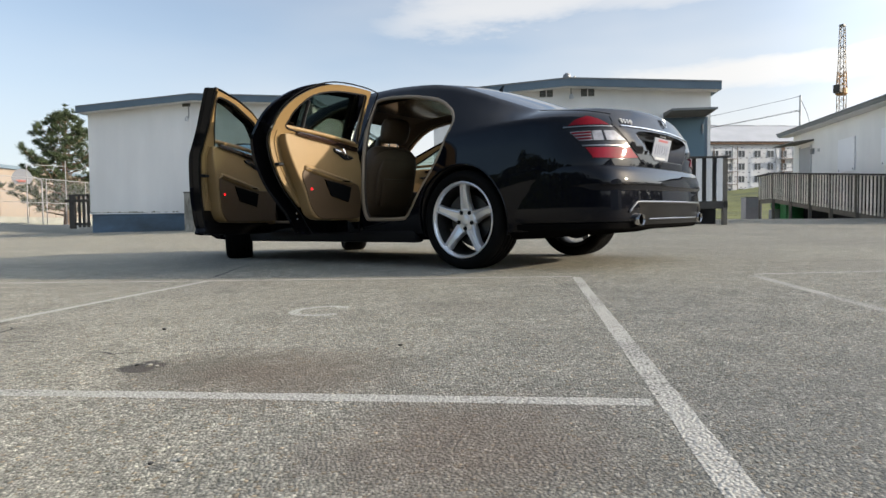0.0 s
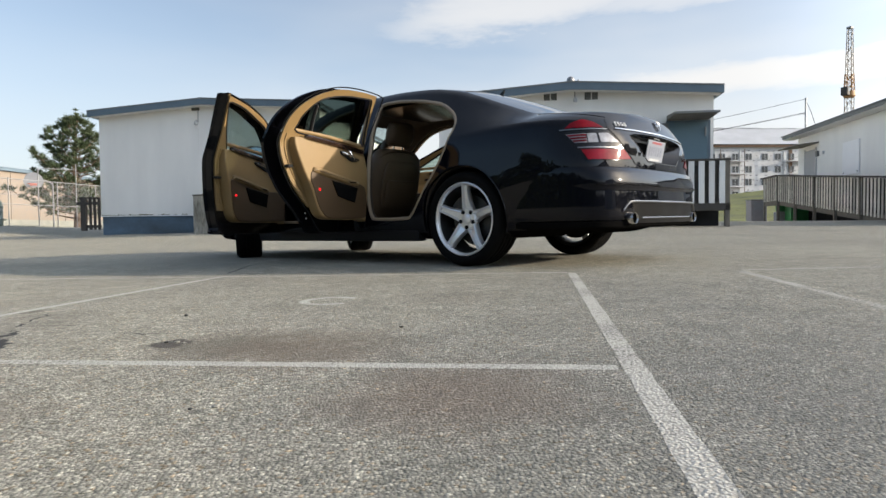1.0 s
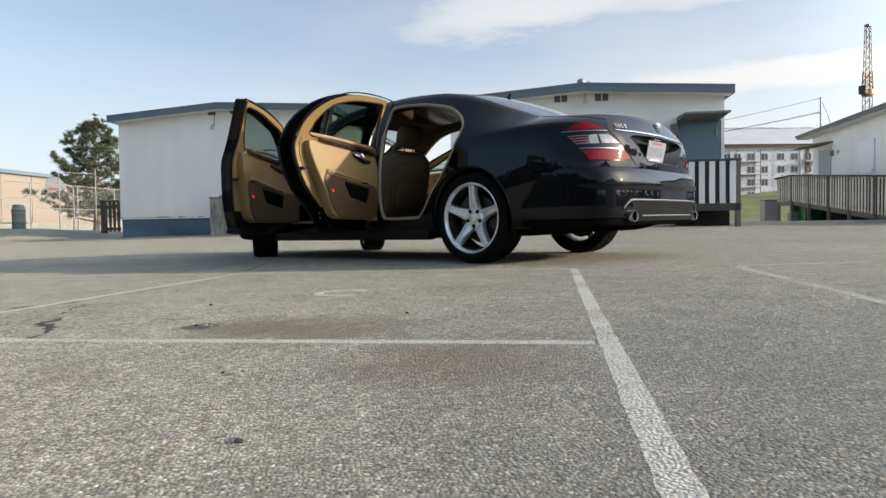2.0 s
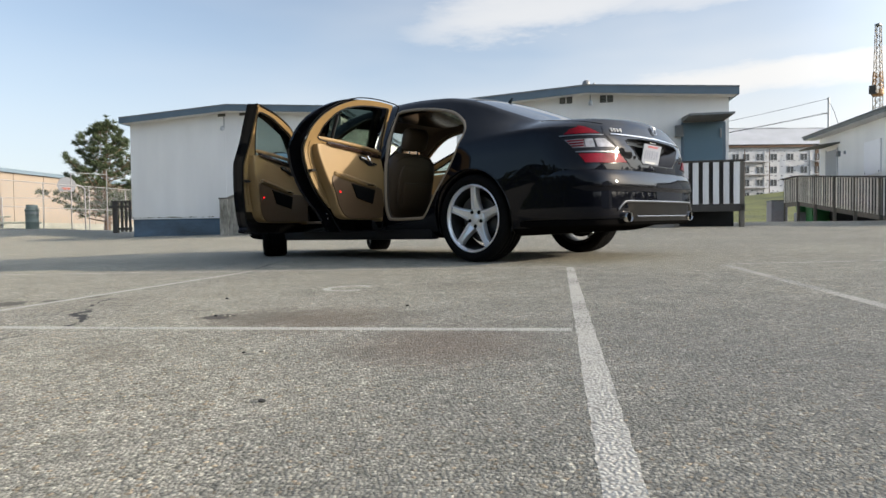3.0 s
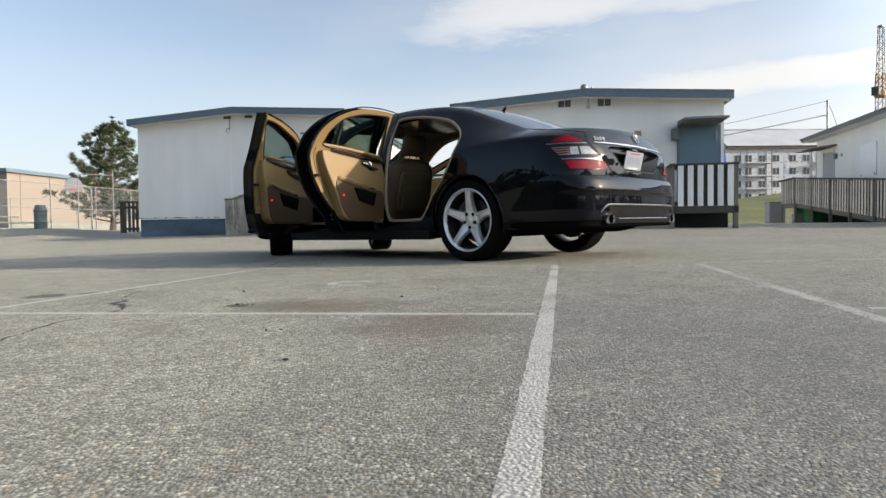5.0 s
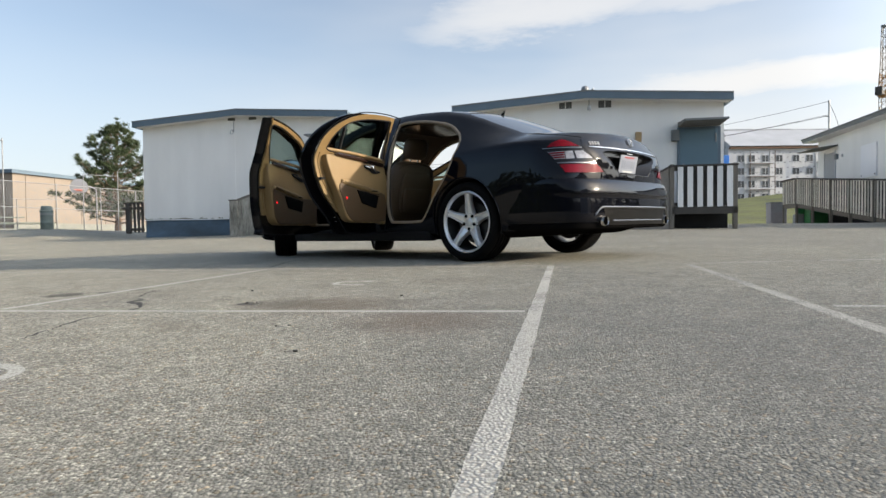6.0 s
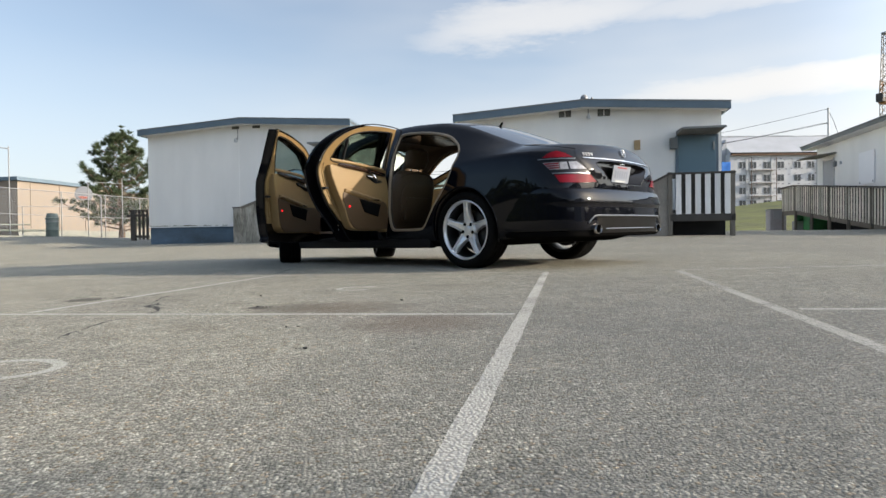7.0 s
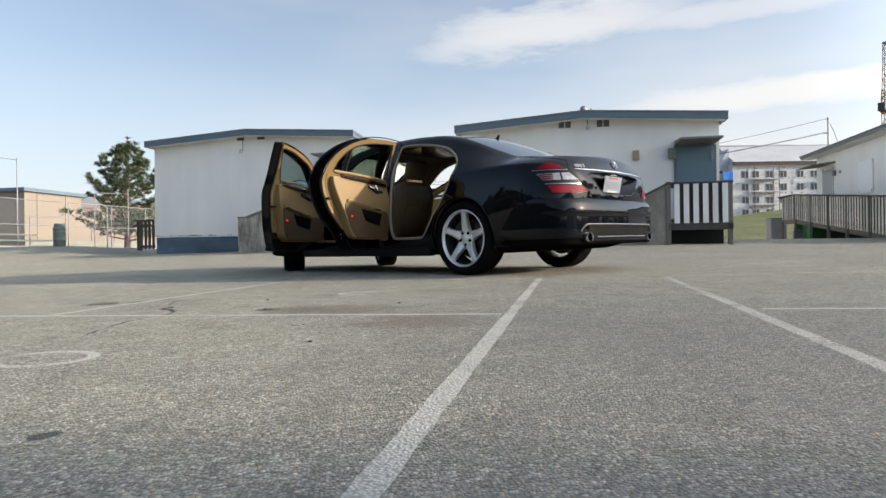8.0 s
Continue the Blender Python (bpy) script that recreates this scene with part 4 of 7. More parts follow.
def build_deck_b():
    p = site(1.05, 10.58)
    ob = base("timber_landing", pose(p.x, p.y, 0, 0, 0, GRID), "weathered timber landing with white slatted railing below the blue door", "landing")
    y = -1.46
    gz = 0.28
    for x, z1 in ((1.97, 1.86), (3.39, 1.86)):
        upright("post", POST, ob, x, y, gz, z1, 0.10, 0.10)
    for x in (1.97, 3.39):
        upright("post", POST, ob, x, -0.08, gz, 1.86, 0.09, 0.09)
    part("top_rail", box((1.9, y - 0.07, 1.80), (3.46, y + 0.05, 1.845), 0.008), M["rail_dark"], ob)
    part("back_rail", box((2.0, y - 0.02, 1.70), (3.36, y + 0.02, 1.80), 0.004), M["rail_dark"], ob)
    part("rim_joist", box((1.95, y - 0.05, 0.66), (3.45, y - 0.01, 0.83), 0.006), M["rail_dark"], ob)
    part("bottom_rail", box((2.0, y - 0.02, 0.86), (3.36, y + 0.02, 0.94), 0.004), M["rail_dark"], ob)
    for i in range(6):
        upright("slat", SLAT, ob, 2.16 + i * 0.222, y - 0.045, 0.83, 1.795, 0.125, 0.022)
    # added dark row behind, so that the gaps read dark
    for i in range(5):
        upright("slat", SLAT_DARK, ob, 2.271 + i * 0.222, y + 0.035, 0.86, 1.78, 0.115, 0.022)
    for i in range(9):
        part("deck_board", box((1.92, y + 0.02 + i * 0.158, 0.82), (3.46, y + 0.165 + i * 0.158, 0.858), 0.004), M["post"], ob)
    # railing at the far side of the landing
    part("top_rail", box((3.35, y + 0.05, 1.80), (3.45, -0.02, 1.845), 0.008), M["rail_dark"], ob)
    for i in range(6):
        upright("slat", SLAT, ob, 3.42, y + 0.2 + i * 0.21, 0.83, 1.795, 0.022, 0.12)
    # the flight goes down along the wall, with a boarded side
    for k in range(3):
        part("tread", box((1.92 - 0.28 * (k + 1), y + 0.05, 0.84 - 0.18 * (k + 1) - 0.04), (1.92 - 0.28 * k + .02, -0.05, 0.84 - 0.18 * (k + 1)), 0.006), M["post"], ob)
    bm = bmesh.new()
    add_prism(bm, [(1.92, gz), (1.92, 1.80), (0.55, 1.12), (0.55, gz)], 0.03, Matrix(((1, 0, 0, 0), (0, 0, 1, y - 0.02), (0, 1, 0, 0), (0, 0, 0, 1))))
    part("side_panel", bm, M["ply"], ob, "plain weathered plywood stair side")
    bm = bmesh.new()
    add_prism(bm, [(1.95, 1.845), (1.95, 1.79), (0.5, 1.07), (0.5, 1.125)], 0.12, Matrix(((1, 0, 0, 0), (0, 0, 1, y - 0.07), (0, 1, 0, 0), (0, 0, 0, 1))))
    part("hand_rail", bm, M["rail_dark"], ob)
    upright("post", POST, ob, 0.55, y, gz, 1.12, 0.09, 0.09)
    # added board, black for the shade below the deck
    part("skirt", box((1.97, y + 0.5, 0.1), (3.36, y + 0.54, 0.82)), M["shade_black"], ob, "near-black boards drawn for shade below the deck")
    return ob


def build_ramp_c():
    p = site(9.5, 0)
    ob = base("timber_ramp", pose(p.x, p.y, 0, 0, 0, GRID), "long weathered grey timber wheelchair ramp with slatted railing", "ramp")
    def top(n): return 2.24 if n > 19.1 else 2.24 + (n - 19.1) * 0.097
    def low(n): return 1.33 if n > 19.1 else 1.31 + (n - 19.1) * 0.119
    gz = lambda n: ground_z(*site(9.5, n).xy) - 0.05
    for i, n in enumerate((20.5, 19.1, 17.65, 16.2, 14.86, 13.43, 12.0, 10.6, 9.2)):
        upright("post", POST, ob, -0.040, n, gz(n), top(n) - 0.004, 0.042, 0.085)
    for n0, n1, rail in ((20.55, 19.1, 1), (19.1, 9.0, 1)):
        for dz0, dz1, nm, wd in ((0, 0.05, "top_rail", 0.17),):
            bm = bmesh.new()
            add_prism(bm, [(n0, top(n0 + .001) + dz1), (n1, top(n1) + dz1), (n1, top(n1) + dz0), (n0, top(n0 + .001) + dz0)], wd, Matrix(((0, 0, 1, -0.185), (1, 0, 0, 0), (0, 1, 0, 0), (0, 0, 0, 1))))
            part(nm, bm, M["rail_dark"], ob)
        # added boards, with the shade of the gaps in their colour
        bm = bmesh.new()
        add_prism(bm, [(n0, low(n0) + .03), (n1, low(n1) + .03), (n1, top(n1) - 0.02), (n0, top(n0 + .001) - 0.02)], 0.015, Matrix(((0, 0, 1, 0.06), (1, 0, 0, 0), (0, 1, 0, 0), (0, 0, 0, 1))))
        part("backing_board", bm, M["shade_black"], ob, "near-black boards drawn for shade behind the slats")
        bm = bmesh.new()
        add_prism(bm, [(n0, low(n0) + .02), (n1, low(n1) + .02), (n1, low(n1) - 0.18), (n0, low(n0) - 0.18)], 0.05, Matrix(((0, 0, 1, -0.03), (1, 0, 0, 0), (0, 1, 0, 0), (0, 0, 0, 1))))
        part("side_beam", bm, M["post"], ob)
        bm = bmesh.new()
        add_prism(bm, [(n0, low(n0) + 0.06), (n1, low(n1) + 0.06), (n1, low(n1) + 0.02), (n0, low(n0) + 0.02)], 1.5, Matrix(((0, 0, 1, 0.02), (1, 0, 0, 0), (0, 1, 0, 0), (0, 0, 0, 1))))
        part("deck", bm, M["post"], ob)
    for n in (19.1, 17.65, 16.2, 14.86, 13.43, 12.0, 10.6, 9.2):
        upright("rail_post", POST, ob, -0.092, n, gz(n), top(n), 0.030, 0.060)
    # added board, black for the shade under the ramp
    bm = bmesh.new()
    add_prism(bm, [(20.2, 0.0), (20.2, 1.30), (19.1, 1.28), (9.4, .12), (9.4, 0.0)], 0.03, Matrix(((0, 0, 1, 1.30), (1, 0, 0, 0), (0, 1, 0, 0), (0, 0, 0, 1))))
    part("skirt", bm, M["shade_black"], ob, "near-black boards drawn for shade under the ramp")
    n = 20.42
    while n > 9.1:
        upright("slat", SLAT_GREY, ob, -0.07, n, low(n) - 0.02, top(n) + 0.005, 0.012, 0.084)
        n -= 0.175
    # short return at the far end
    for i in range(8):
        upright("slat", SLAT_GREY, ob, 0.1 + i * 0.175, 20.55, 1.31, 2.24, 0.100, 0.022)
    part("top_rail", box((-0.07, 20.5, 2.24), (1.5, 20.62, 2.29), 0.008), M["rail_dark"], ob)
    upright("post", POST, ob, 1.45, 20.5, gz(20.5), 2.22, 0.10, 0.10)
    return ob


def build_stairs_a():
    p = site(-10.02, 12.12)
    ob = base("concrete_stair_wall", pose(p.x, p.y, 0, 0, 0, GRID), "stained concrete stair side wall beside the classroom", "stair wall")
    bm = bmesh.new()
    add_prism(bm, [(0.30, 0.0), (0.30, 1.34), (0.44, 1.36), (1.6, 1.74), (2.6, 1.74), (2.6, 0.0)], 0.14, Matrix(((1, 0, 0, 0), (0, 0, 1, -1.0), (0, 1, 0, 0), (0, 0, 0, 1))))
    part("side_wall", bm, M["concrete"], ob)
    bm = bmesh.new()
    add_prism(bm, [(0.41, 1.345), (1.6, 1.74), (2.6, 1.74), (2.6, 1.81), (1.59, 1.81), (0.40, 1.415)], 0.20, Matrix(((1, 0, 0, 0), (0, 0, 1, -1.03), (0, 1, 0, 0), (0, 0, 0, 1))))
    part("coping", bm, M["post"], ob, "weathered timber coping")
    part("end_pier", box((0.13, -1.04, 0.0), (0.40, -0.82, 1.36), 0.012), M["concrete"], ob)
    part("pier_cap", box((0.11, -1.06, 1.362), (0.42, -0.80, 1.40), 0.008), M["post"], ob)
    # dark picket rail on the other side of the shed
    ob2 = base("timber_stair_rail", pose(p.x, p.y, 0, 0, 0, GRID), "dark timber picket stair rail at the classroom corner", "railing")
    part("top_rail", box((-4.50, -.04, 1.40), (-3.74, .10, 1.45), 0.006), M["rail_dark"], ob2)
    part("handrail", box((-4.56, -.07, 1.20), (-3.74, -.045, 1.29), 0.006), M["rail_dark"], ob2)
    part("bottom_rail", box((-4.45, 0.0, 0.46), (-3.74, .04, 0.55), 0.004), M["rail_dark"], ob2)
    upright("post", SLAT_DARK, ob2, -4.36, .02, .36, 1.40, 0.17, 0.10)
    for i in range(3):
        upright("picket", SLAT_DARK, ob2, -4.12 + i * 0.155, .02, 0.40, 1.40, 0.085, 0.03)


build_deck_b()
build_ramp_c()
build_stairs_a()
# ---- the car: frame x forward, y to its near side, z up, from the middle of the rear axle ----
_up = Vector((-SLOPE_X, -SLOPE_Y, 1)).normalized()
_fw = Vector((math.cos(radians(125)), math.sin(radians(125)), 0))
_fw = (_fw - _up * _fw.dot(_up)).normalized()
_lf = _up.cross(_fw)
CAR = Matrix(((_fw.x, _lf.x, _up.x, 0), (_fw.y, _lf.y, _up.y, 0), (_fw.z, _lf.z, _up.z, 0), (0, 0, 0, 1)))
WIDTH = [(-1.1265, .05), (-1.123, .139), (-1.115, .240), (-1.10, .36), (-1.085, .46), (-1.06, .55), (-1.03, .63), (-1.0, .695), (-.95, .77), (-.9, .82), (-.8, .877), (-.7, .908), (-.5, .926), (-.3, .933), (.3, .935), (1.6, .93), (2.6, .93), (3.2, .925), (3.6, .89), (3.85, .80), (4.0, .62), (4.05, .45)]
LOW = [(-1.1265, .60), (-1.115, .51), (-1.10, .45), (-.9, .30), (-.5, .21), (3.6, .19), (3.9, .22), (4.05, .35)]
BELT = [(-1.1265, .68), (-1.123, .715), (-1.115, .75), (-1.10, .80), (-1.06, .885), (-1.0, .935), (-.9, .96), (-.5, .985), (0, .975), (1, .945), (2, .92), (3, .89), (3.5, .83), (3.9, .70), (4.05, .6)]
TOP = [(-1.1265, .70), (-1.123, .75), (-1.115, .80), (-1.10, .87), (-1.085, .95), (-1.06, 1.005), (-1.03, 1.042), (-1.0, 1.062), (-.85, 1.076), (-.6, 1.092), (-.5, 1.128), (-.3, 1.218), (-.1, 1.300), (.1, 1.374), (.3, 1.432), (.6, 1.478), (1.0, 1.497), (1.5, 1.50), (1.9, 1.475), (2.2, 1.415), (2.5, 1.31), (2.8, 1.16), (3.0, 1.05), (3.1, 1.005), (3.4, .965), (3.8, .86), (3.98, .74), (4.05, .62)]
ROOF_W = [(-1.1265, .02), (-1.115, .08), (-1.10, .12), (-1.06, .24), (-1.03, .32), (-1.0, .40), (-.95, .50), (-.85, .61), (-.6, .68), (-.3, .655), (.1, .63), (.5, .63), (1.5, .635), (2.4, .61), (2.95, .66), (3.1, .72), (3.6, .68), (4.0, .4)]
CROWN = [(-1.1, .028), (-.6, .03), (-.45, .075), (-.2, .085), (.1, .075), (.5, .052), (1.0, .042), (1.5, .042), (2.5, .055), (3.0, .03), (4.05, .028)]
AXLES = (0.0, 3.165)
TAIL_FULL = [(-1.1265, .014), (-1.123, .039), (-1.115, .067), (-1.10, .10), (-1.085, .113), (-1.06, .118), (-1.03, .115), (-1.0, .10), (-.95, .075), (-.9, .052), (-.8, .024), (-.7, .007), (-.6, 0.0)]     # fuller below the lamps


def section(x):
    """Half of the body's cut at x: (y, z) from the middle below to the middle above."""
    w, zb, zs, zt, wr = (curve_at(t, x) for t in (WIDTH, LOW, BELT, TOP, ROOF_W))
    flare = sum(0.026 * max(0.0, 1 - ((x - a) / 0.58) ** 2) ** 1.3 for a in AXLES)
    zr = max(zs + 0.004, zt - curve_at(CROWN, x))
    full = curve_at(TAIL_FULL, x)

    def swell(z):
        t = max(0.0, min(1.0, (.95 - z) / .29))
        return full * (.5 * t + .5 * math.sin(t * math.pi / 2))
    side = [(.955, zb + .05, .3), (.972, zb + .12, .7), (.982, .42, 1.0), (.992, .50, 1.0), (1.0, .58, .8), (1.0, .65, .4), (.998, .70, .2), (.994, .75, .1), (.988, .82, 0), (.977, zs - .05, 0), (.966, zs - .018, 0), (.955, zs, 0)]
    out = [(0, zb), (w * .5, zb), (w * .80, zb), (w * .9, zb + .012)] + [(w * k + flare * fl + swell(z), min(z, zs - 0.002 * (12 - i)) if i < 11 else z) for i, (k, z, fl) in enumerate(side)]
    lifted = [out[0]]
    for y, z in out[1:]:
        lifted.append((y, max(z, lifted[-1][1] + (0.003 if len(lifted) > 3 else 0.0))))
    out = lifted
    zs = max(zs, out[-1][1])
    zr = max(zr, zs + 0.004)
    yb = w * .945
    for k in range(1, 11):
        s = k / 10
        out.append((yb + (wr - yb) * (s ** 1.22), zs + (zr - zs) * (s ** 0.93)))
    for k in range(1, 9):
        s = k / 8
        out.append((wr * (1 - s ** 1.15), zr + (zt - zr) * math.sin(s * math.pi / 2) ** 0.9))
    return out


STATIONS = [-1.1265, -1.123, -1.119, -1.115, -1.108, -1.10, -1.096, -1.09, -1.082, -1.07, -1.055, -1.04, -1.02, -1.0, -.975, -.945] + [round(-.91 + .04 * i, 3) for i in range(118)] + [3.81, 3.85, 3.89, 3.93, 3.96, 3.99, 4.01, 4.03, 4.045, 4.05]


def loft(inset=0.0, lo=-1.1265, hi=4.05):
    bm = bmesh.new()
    rings = []
    xs = [x for x in STATIONS if max(lo, -1.1265 + inset) <= x <= min(hi, 4.05 - inset)]
    for x in xs:
        half = section(x)
        if inset:
            n_, w_ = len(half) - 1, max(y for y, z in half)
            moved = [(y * (1 - inset / w_), z + inset * (1 - 2 * i / n_)) for i, (y, z) in enumerate(half)]
            half = moved
        ring = half + [(-y, z) for y, z in half[-2:0:-1]]
        rings.append([bm.verts.new((x, y, z)) for y, z in ring])
    for a, b in zip(rings, rings[1:]):
        for j in range(len(a)):
            bm.faces.new((a[j], a[(j + 1) % len(a)], b[(j + 1) % len(a)], b[j]))
    bm.faces.new(rings[0])
    bm.faces.new(rings[-1][::-1])
    bmesh.ops.recalc_face_normals(bm, faces=bm.faces[:])
    return bm


from mathutils.bvhtree import BVHTree
SKIN = loft()
SKIN.normal_update()
SKIN.verts.ensure_lookup_table(); SKIN.faces.ensure_lookup_table()
SKIN_TREE = BVHTree.FromBMesh(SKIN)


def skin_normal(p):
    loc, nor, idx, dist = SKIN_TREE.find_nearest(p)
    acc = Vector()
    for v in SKIN.faces[idx].verts:
        acc += v.normal / ((v.co - loc).length + 0.004)
    return acc.normalized()


def prism_y(outline, y0, y1):
    """A side-view outline (x, z), drawn out across the car."""
    bm = bmesh.new()
    add_prism(bm, outline, y1 - y0, Matrix(((1, 0, 0, 0), (0, 0, 1, y0), (0, 1, 0, 0), (0, 0, 0, 1))))
    return bm


def prism_z(outline, z0, z1):
    bm = bmesh.new()
    add_prism(bm, outline, z1 - z0, Matrix.Translation((0, 0, z0)))
    return bm


def prism_x(outline, x0, x1):
    """A rear-view outline (y, z), drawn out along the car."""
    bm = bmesh.new()
    add_prism(bm, outline, x1 - x0, Matrix(((0, 0, 1, x0), (1, 0, 0, 0), (0, 1, 0, 0), (0, 0, 0, 1))))
    return bm


def cut(bm, steps):
    """Cuts solids away from (or meets them with) a solid; returns a bmesh."""
    ob = new("work", to_mesh("work", bm, M["paint"]))
    tools = []
    for how, tool in steps:
        t = new("work_tool", to_mesh("work_tool", tool, M["paint"]))
        tools.append(t)
        b = ob.modifiers.new("cut", "BOOLEAN")
        b.operation, b.object, b.solver = how, t, "EXACT"
    dg = bpy.context.evaluated_depsgraph_get()
    dg.update()
    me = bpy.data.meshes.new_from_object(ob.evaluated_get(dg))
    for o in [ob] + tools:
        bpy.data.objects.remove(o)
    out = bmesh.new()
    out.from_mesh(me)
    bpy.data.meshes.remove(me)
    return out


def skin_part(name, bm, material, parent, label="", at=None):
    """A sheet cut from the body, shaded by the whole body's curves."""
    bmesh.ops.triangulate(bm, faces=[f for f in bm.faces if len(f.verts) > 4])
    me = bpy.data.meshes.new(name)
    bm.normal_update()
    bm.to_mesh(me)
    bm.free()
    me.materials.append(material)
    if material is M["paint"]:      # unpainted matt coat below the sills
        me.materials.append(M["underside"])
        for p in me.polygons:
            if p.center.z < 0.36 and p.normal.z < -0.3:
                p.material_index = 1
    me.polygons.foreach_set("use_smooth", [True] * len(me.polygons))
    normals = [None] * len(me.loops)
    cache = {}
    for p in me.polygons:
        for li in p.loop_indices:
            vi = me.loops[li].vertex_index
            if vi not in cache:
                cache[vi] = skin_normal(me.vertices[vi].co)
            k = cache[vi]
            d = k.dot(p.normal)
            normals[li] = k if d > 0.8 else (-k if d < -0.8 else p.normal.copy())
    me.normals_split_custom_set(normals)
    ob = new(name, me)
    ob.parent = parent
    if at is not None:
        ob.matrix_local = at
    if label:
        ob["label"] = label
    return ob


def on_skin(p, way):
    hit = SKIN_TREE.ray_cast(Vector(p), Vector(way).normalized(), 5.0)
    return hit[0], hit[1]


def outline_grid(outline, step):
    """Triangles that fill a flat outline evenly: points and faces."""
    from mathutils.geometry import delaunay_2d_cdt
    k = len(outline)
    ring = []
    for i in range(k):
        a, b = Vector(outline[i]), Vector(outline[(i + 1) % k])
        m = max(1, int((b - a).length / step))
        ring += [a + (b - a) * j / m for j in range(m)]
    xs, ys = [p.x for p in ring], [p.y for p in ring]
    def inside(x, y):
        c = False
        for i in range(len(ring)):
            p, q = ring[i], ring[i - 1]
            if (p.y > y) != (q.y > y) and x < (q.x - p.x) * (y - p.y) / (q.y - p.y) + p.x:
                c = not c
        return c
    inner, y = [], min(ys) + step / 2
    while y < max(ys):
        x = min(xs) + step / 2
        while x < max(xs):
            if inside(x, y) and min((p - Vector((x, y))).length for p in ring) > step * 0.5:
                inner.append(Vector((x, y)))
            x += step
        y += step
    n = len(ring)
    res = delaunay_2d_cdt(ring + inner, [(i, (i + 1) % n) for i in range(n)], [list(range(n))], 1, 1e-5)
    return res[0], res[2]


def skin_patch(outline, origin, ax, ay, way, lift=0.004, thick=0.006, step=0.02, level=False):
    """A sheet of an outline, laid on the body by throwing it along a way; it stands lift proud of it."""
    pts_, faces = outline_grid(outline, step)
    origin, ax, ay, way = Vector(origin), Vector(ax), Vector(ay), Vector(way).normalized()
    bm = bmesh.new()
    top, low = [], []
    for p in pts_:
        q = origin + ax * p.x + ay * p.y
        loc, nor = on_skin(q, way)
        if loc is None:
            loc, nor, _, _ = SKIN_TREE.find_nearest(q)
        nn = skin_normal(loc)
        if nn.dot(way) > 0:
            nn = -nn
        if level:
            nn = -way
        top.append(bm.verts.new(loc + nn * lift))
        low.append(bm.verts.new(loc + nn * (lift - thick)))
    edges = {}
    for f in faces:
        bm.faces.new([top[i] for i in f])
        bm.faces.new([low[i] for i in reversed(f)])
        for a, b in zip(f, list(f[1:]) + [f[0]]):
            edges[(a, b)] = 1
    for a, b in edges:
        if (b, a) not in edges:
            bm.faces.new((top[b], top[a], low[a], low[b]))
    bmesh.ops.recalc_face_normals(bm, faces=bm.faces[:])
    return bm


def offset_outline(pts_, d):
    """A closed outline moved outward by d."""
    k = len(pts_)
    area = sum(pts_[i][0] * pts_[(i + 1) % k][1] - pts_[(i + 1) % k][0] * pts_[i][1] for i in range(k))
    s = 1 if area > 0 else -1
    out = []
    for i in range(k):
        a, p, b = Vector(pts_[i - 1]), Vector(pts_[i]), Vector(pts_[(i + 1) % k])
        e = (b - a).normalized()
        out.append((p.x + s * e.y * d, p.y - s * e.x * d))
    return out


# side-view outlines (x, z)
RING_R = [(1.03, .46), (1.005, .385), (.94, .362), (.60, .362), (.53, .385), (.44, .48), (.25, .72), (.145, .91), (.115, 1.05), (.15, 1.13), (.22, 1.195), (.37, 1.28), (.67, 1.352), (.95, 1.383), (1.07, 1.375), (1.095, 1.33), (1.085, 1.15), (1.03, .88), (1.03, .60)]
RING_F = [(1.22, .46), (1.245, .385), (1.31, .362), (2.28, .362), (2.36, .40), (2.39, .50), (2.42, .75), (2.43, .93), (2.20, 1.10), (1.95, 1.25), (1.75, 1.335), (1.55, 1.375), (1.30, 1.388), (1.24, 1.36), (1.215, 1.25), (1.20, .90), (1.215, .60)]
RING_R = smooth_line(RING_R, 4, True)
RING_F = smooth_line(RING_F, 4, True)
DOOR_R = smooth_line([(1.135, .40), (1.12, .30), (1.08, .268), (.60, .268), (.53, .30), (.46, .42), (.37, .53), (.27, .65), (.185, .79), (.148, .91), (.148, 1.02), (.168, 1.11), (.23, 1.198), (.352, 1.283), (.525, 1.350), (.70, 1.379), (.92, 1.39), (1.10, 1.382), (1.145, 1.35), (1.145, 1.15), (1.12, .90), (1.125, .60)], 4, True)
DOOR_F = smooth_line([(1.285, .42), (1.305, .33), (1.36, .275), (2.32, .268), (2.42, .30), (2.46, .45), (2.49, .75), (2.50, .90), (2.47, .96), (2.22, 1.10), (1.93, 1.242), (1.75, 1.308), (1.51, 1.355), (1.30, 1.374), (1.165, 1.380), (1.148, 1.372), (1.155, 1.35), (1.19, 1.27), (1.245, 1.10), (1.252, .97), (1.265, .84), (1.283, .65)], 4, True)
WIN_R = smooth_line([(1.06, .985), (1.075, 1.15), (1.09, 1.32), (1.06, 1.345), (.95, 1.35), (.67, 1.32), (.40, 1.25), (.25, 1.17), (.20, 1.09), (.22, 1.02), (.30, .99), (.66, .985)], 3, True)
PANE_R = smooth_line([(1.06, .985), (1.057, 1.013), (1.03, 1.15), (1.0, 1.30), (.985, 1.322), (.95, 1.328), (.647, 1.302), (.42, 1.238), (.31, 1.13), (.288, 1.066), (.30, 1.01), (.66, .995)], 3, True)
PANE_F = smooth_line([(1.405, .965), (1.39, .99), (1.29, 1.16), (1.215, 1.295), (1.235, 1.315), (1.27, 1.318), (1.47, 1.302), (1.715, 1.249), (1.88, 1.201), (2.12, 1.06), (2.30, .955), (2.22, .94), (1.8, .95)], 3, True)
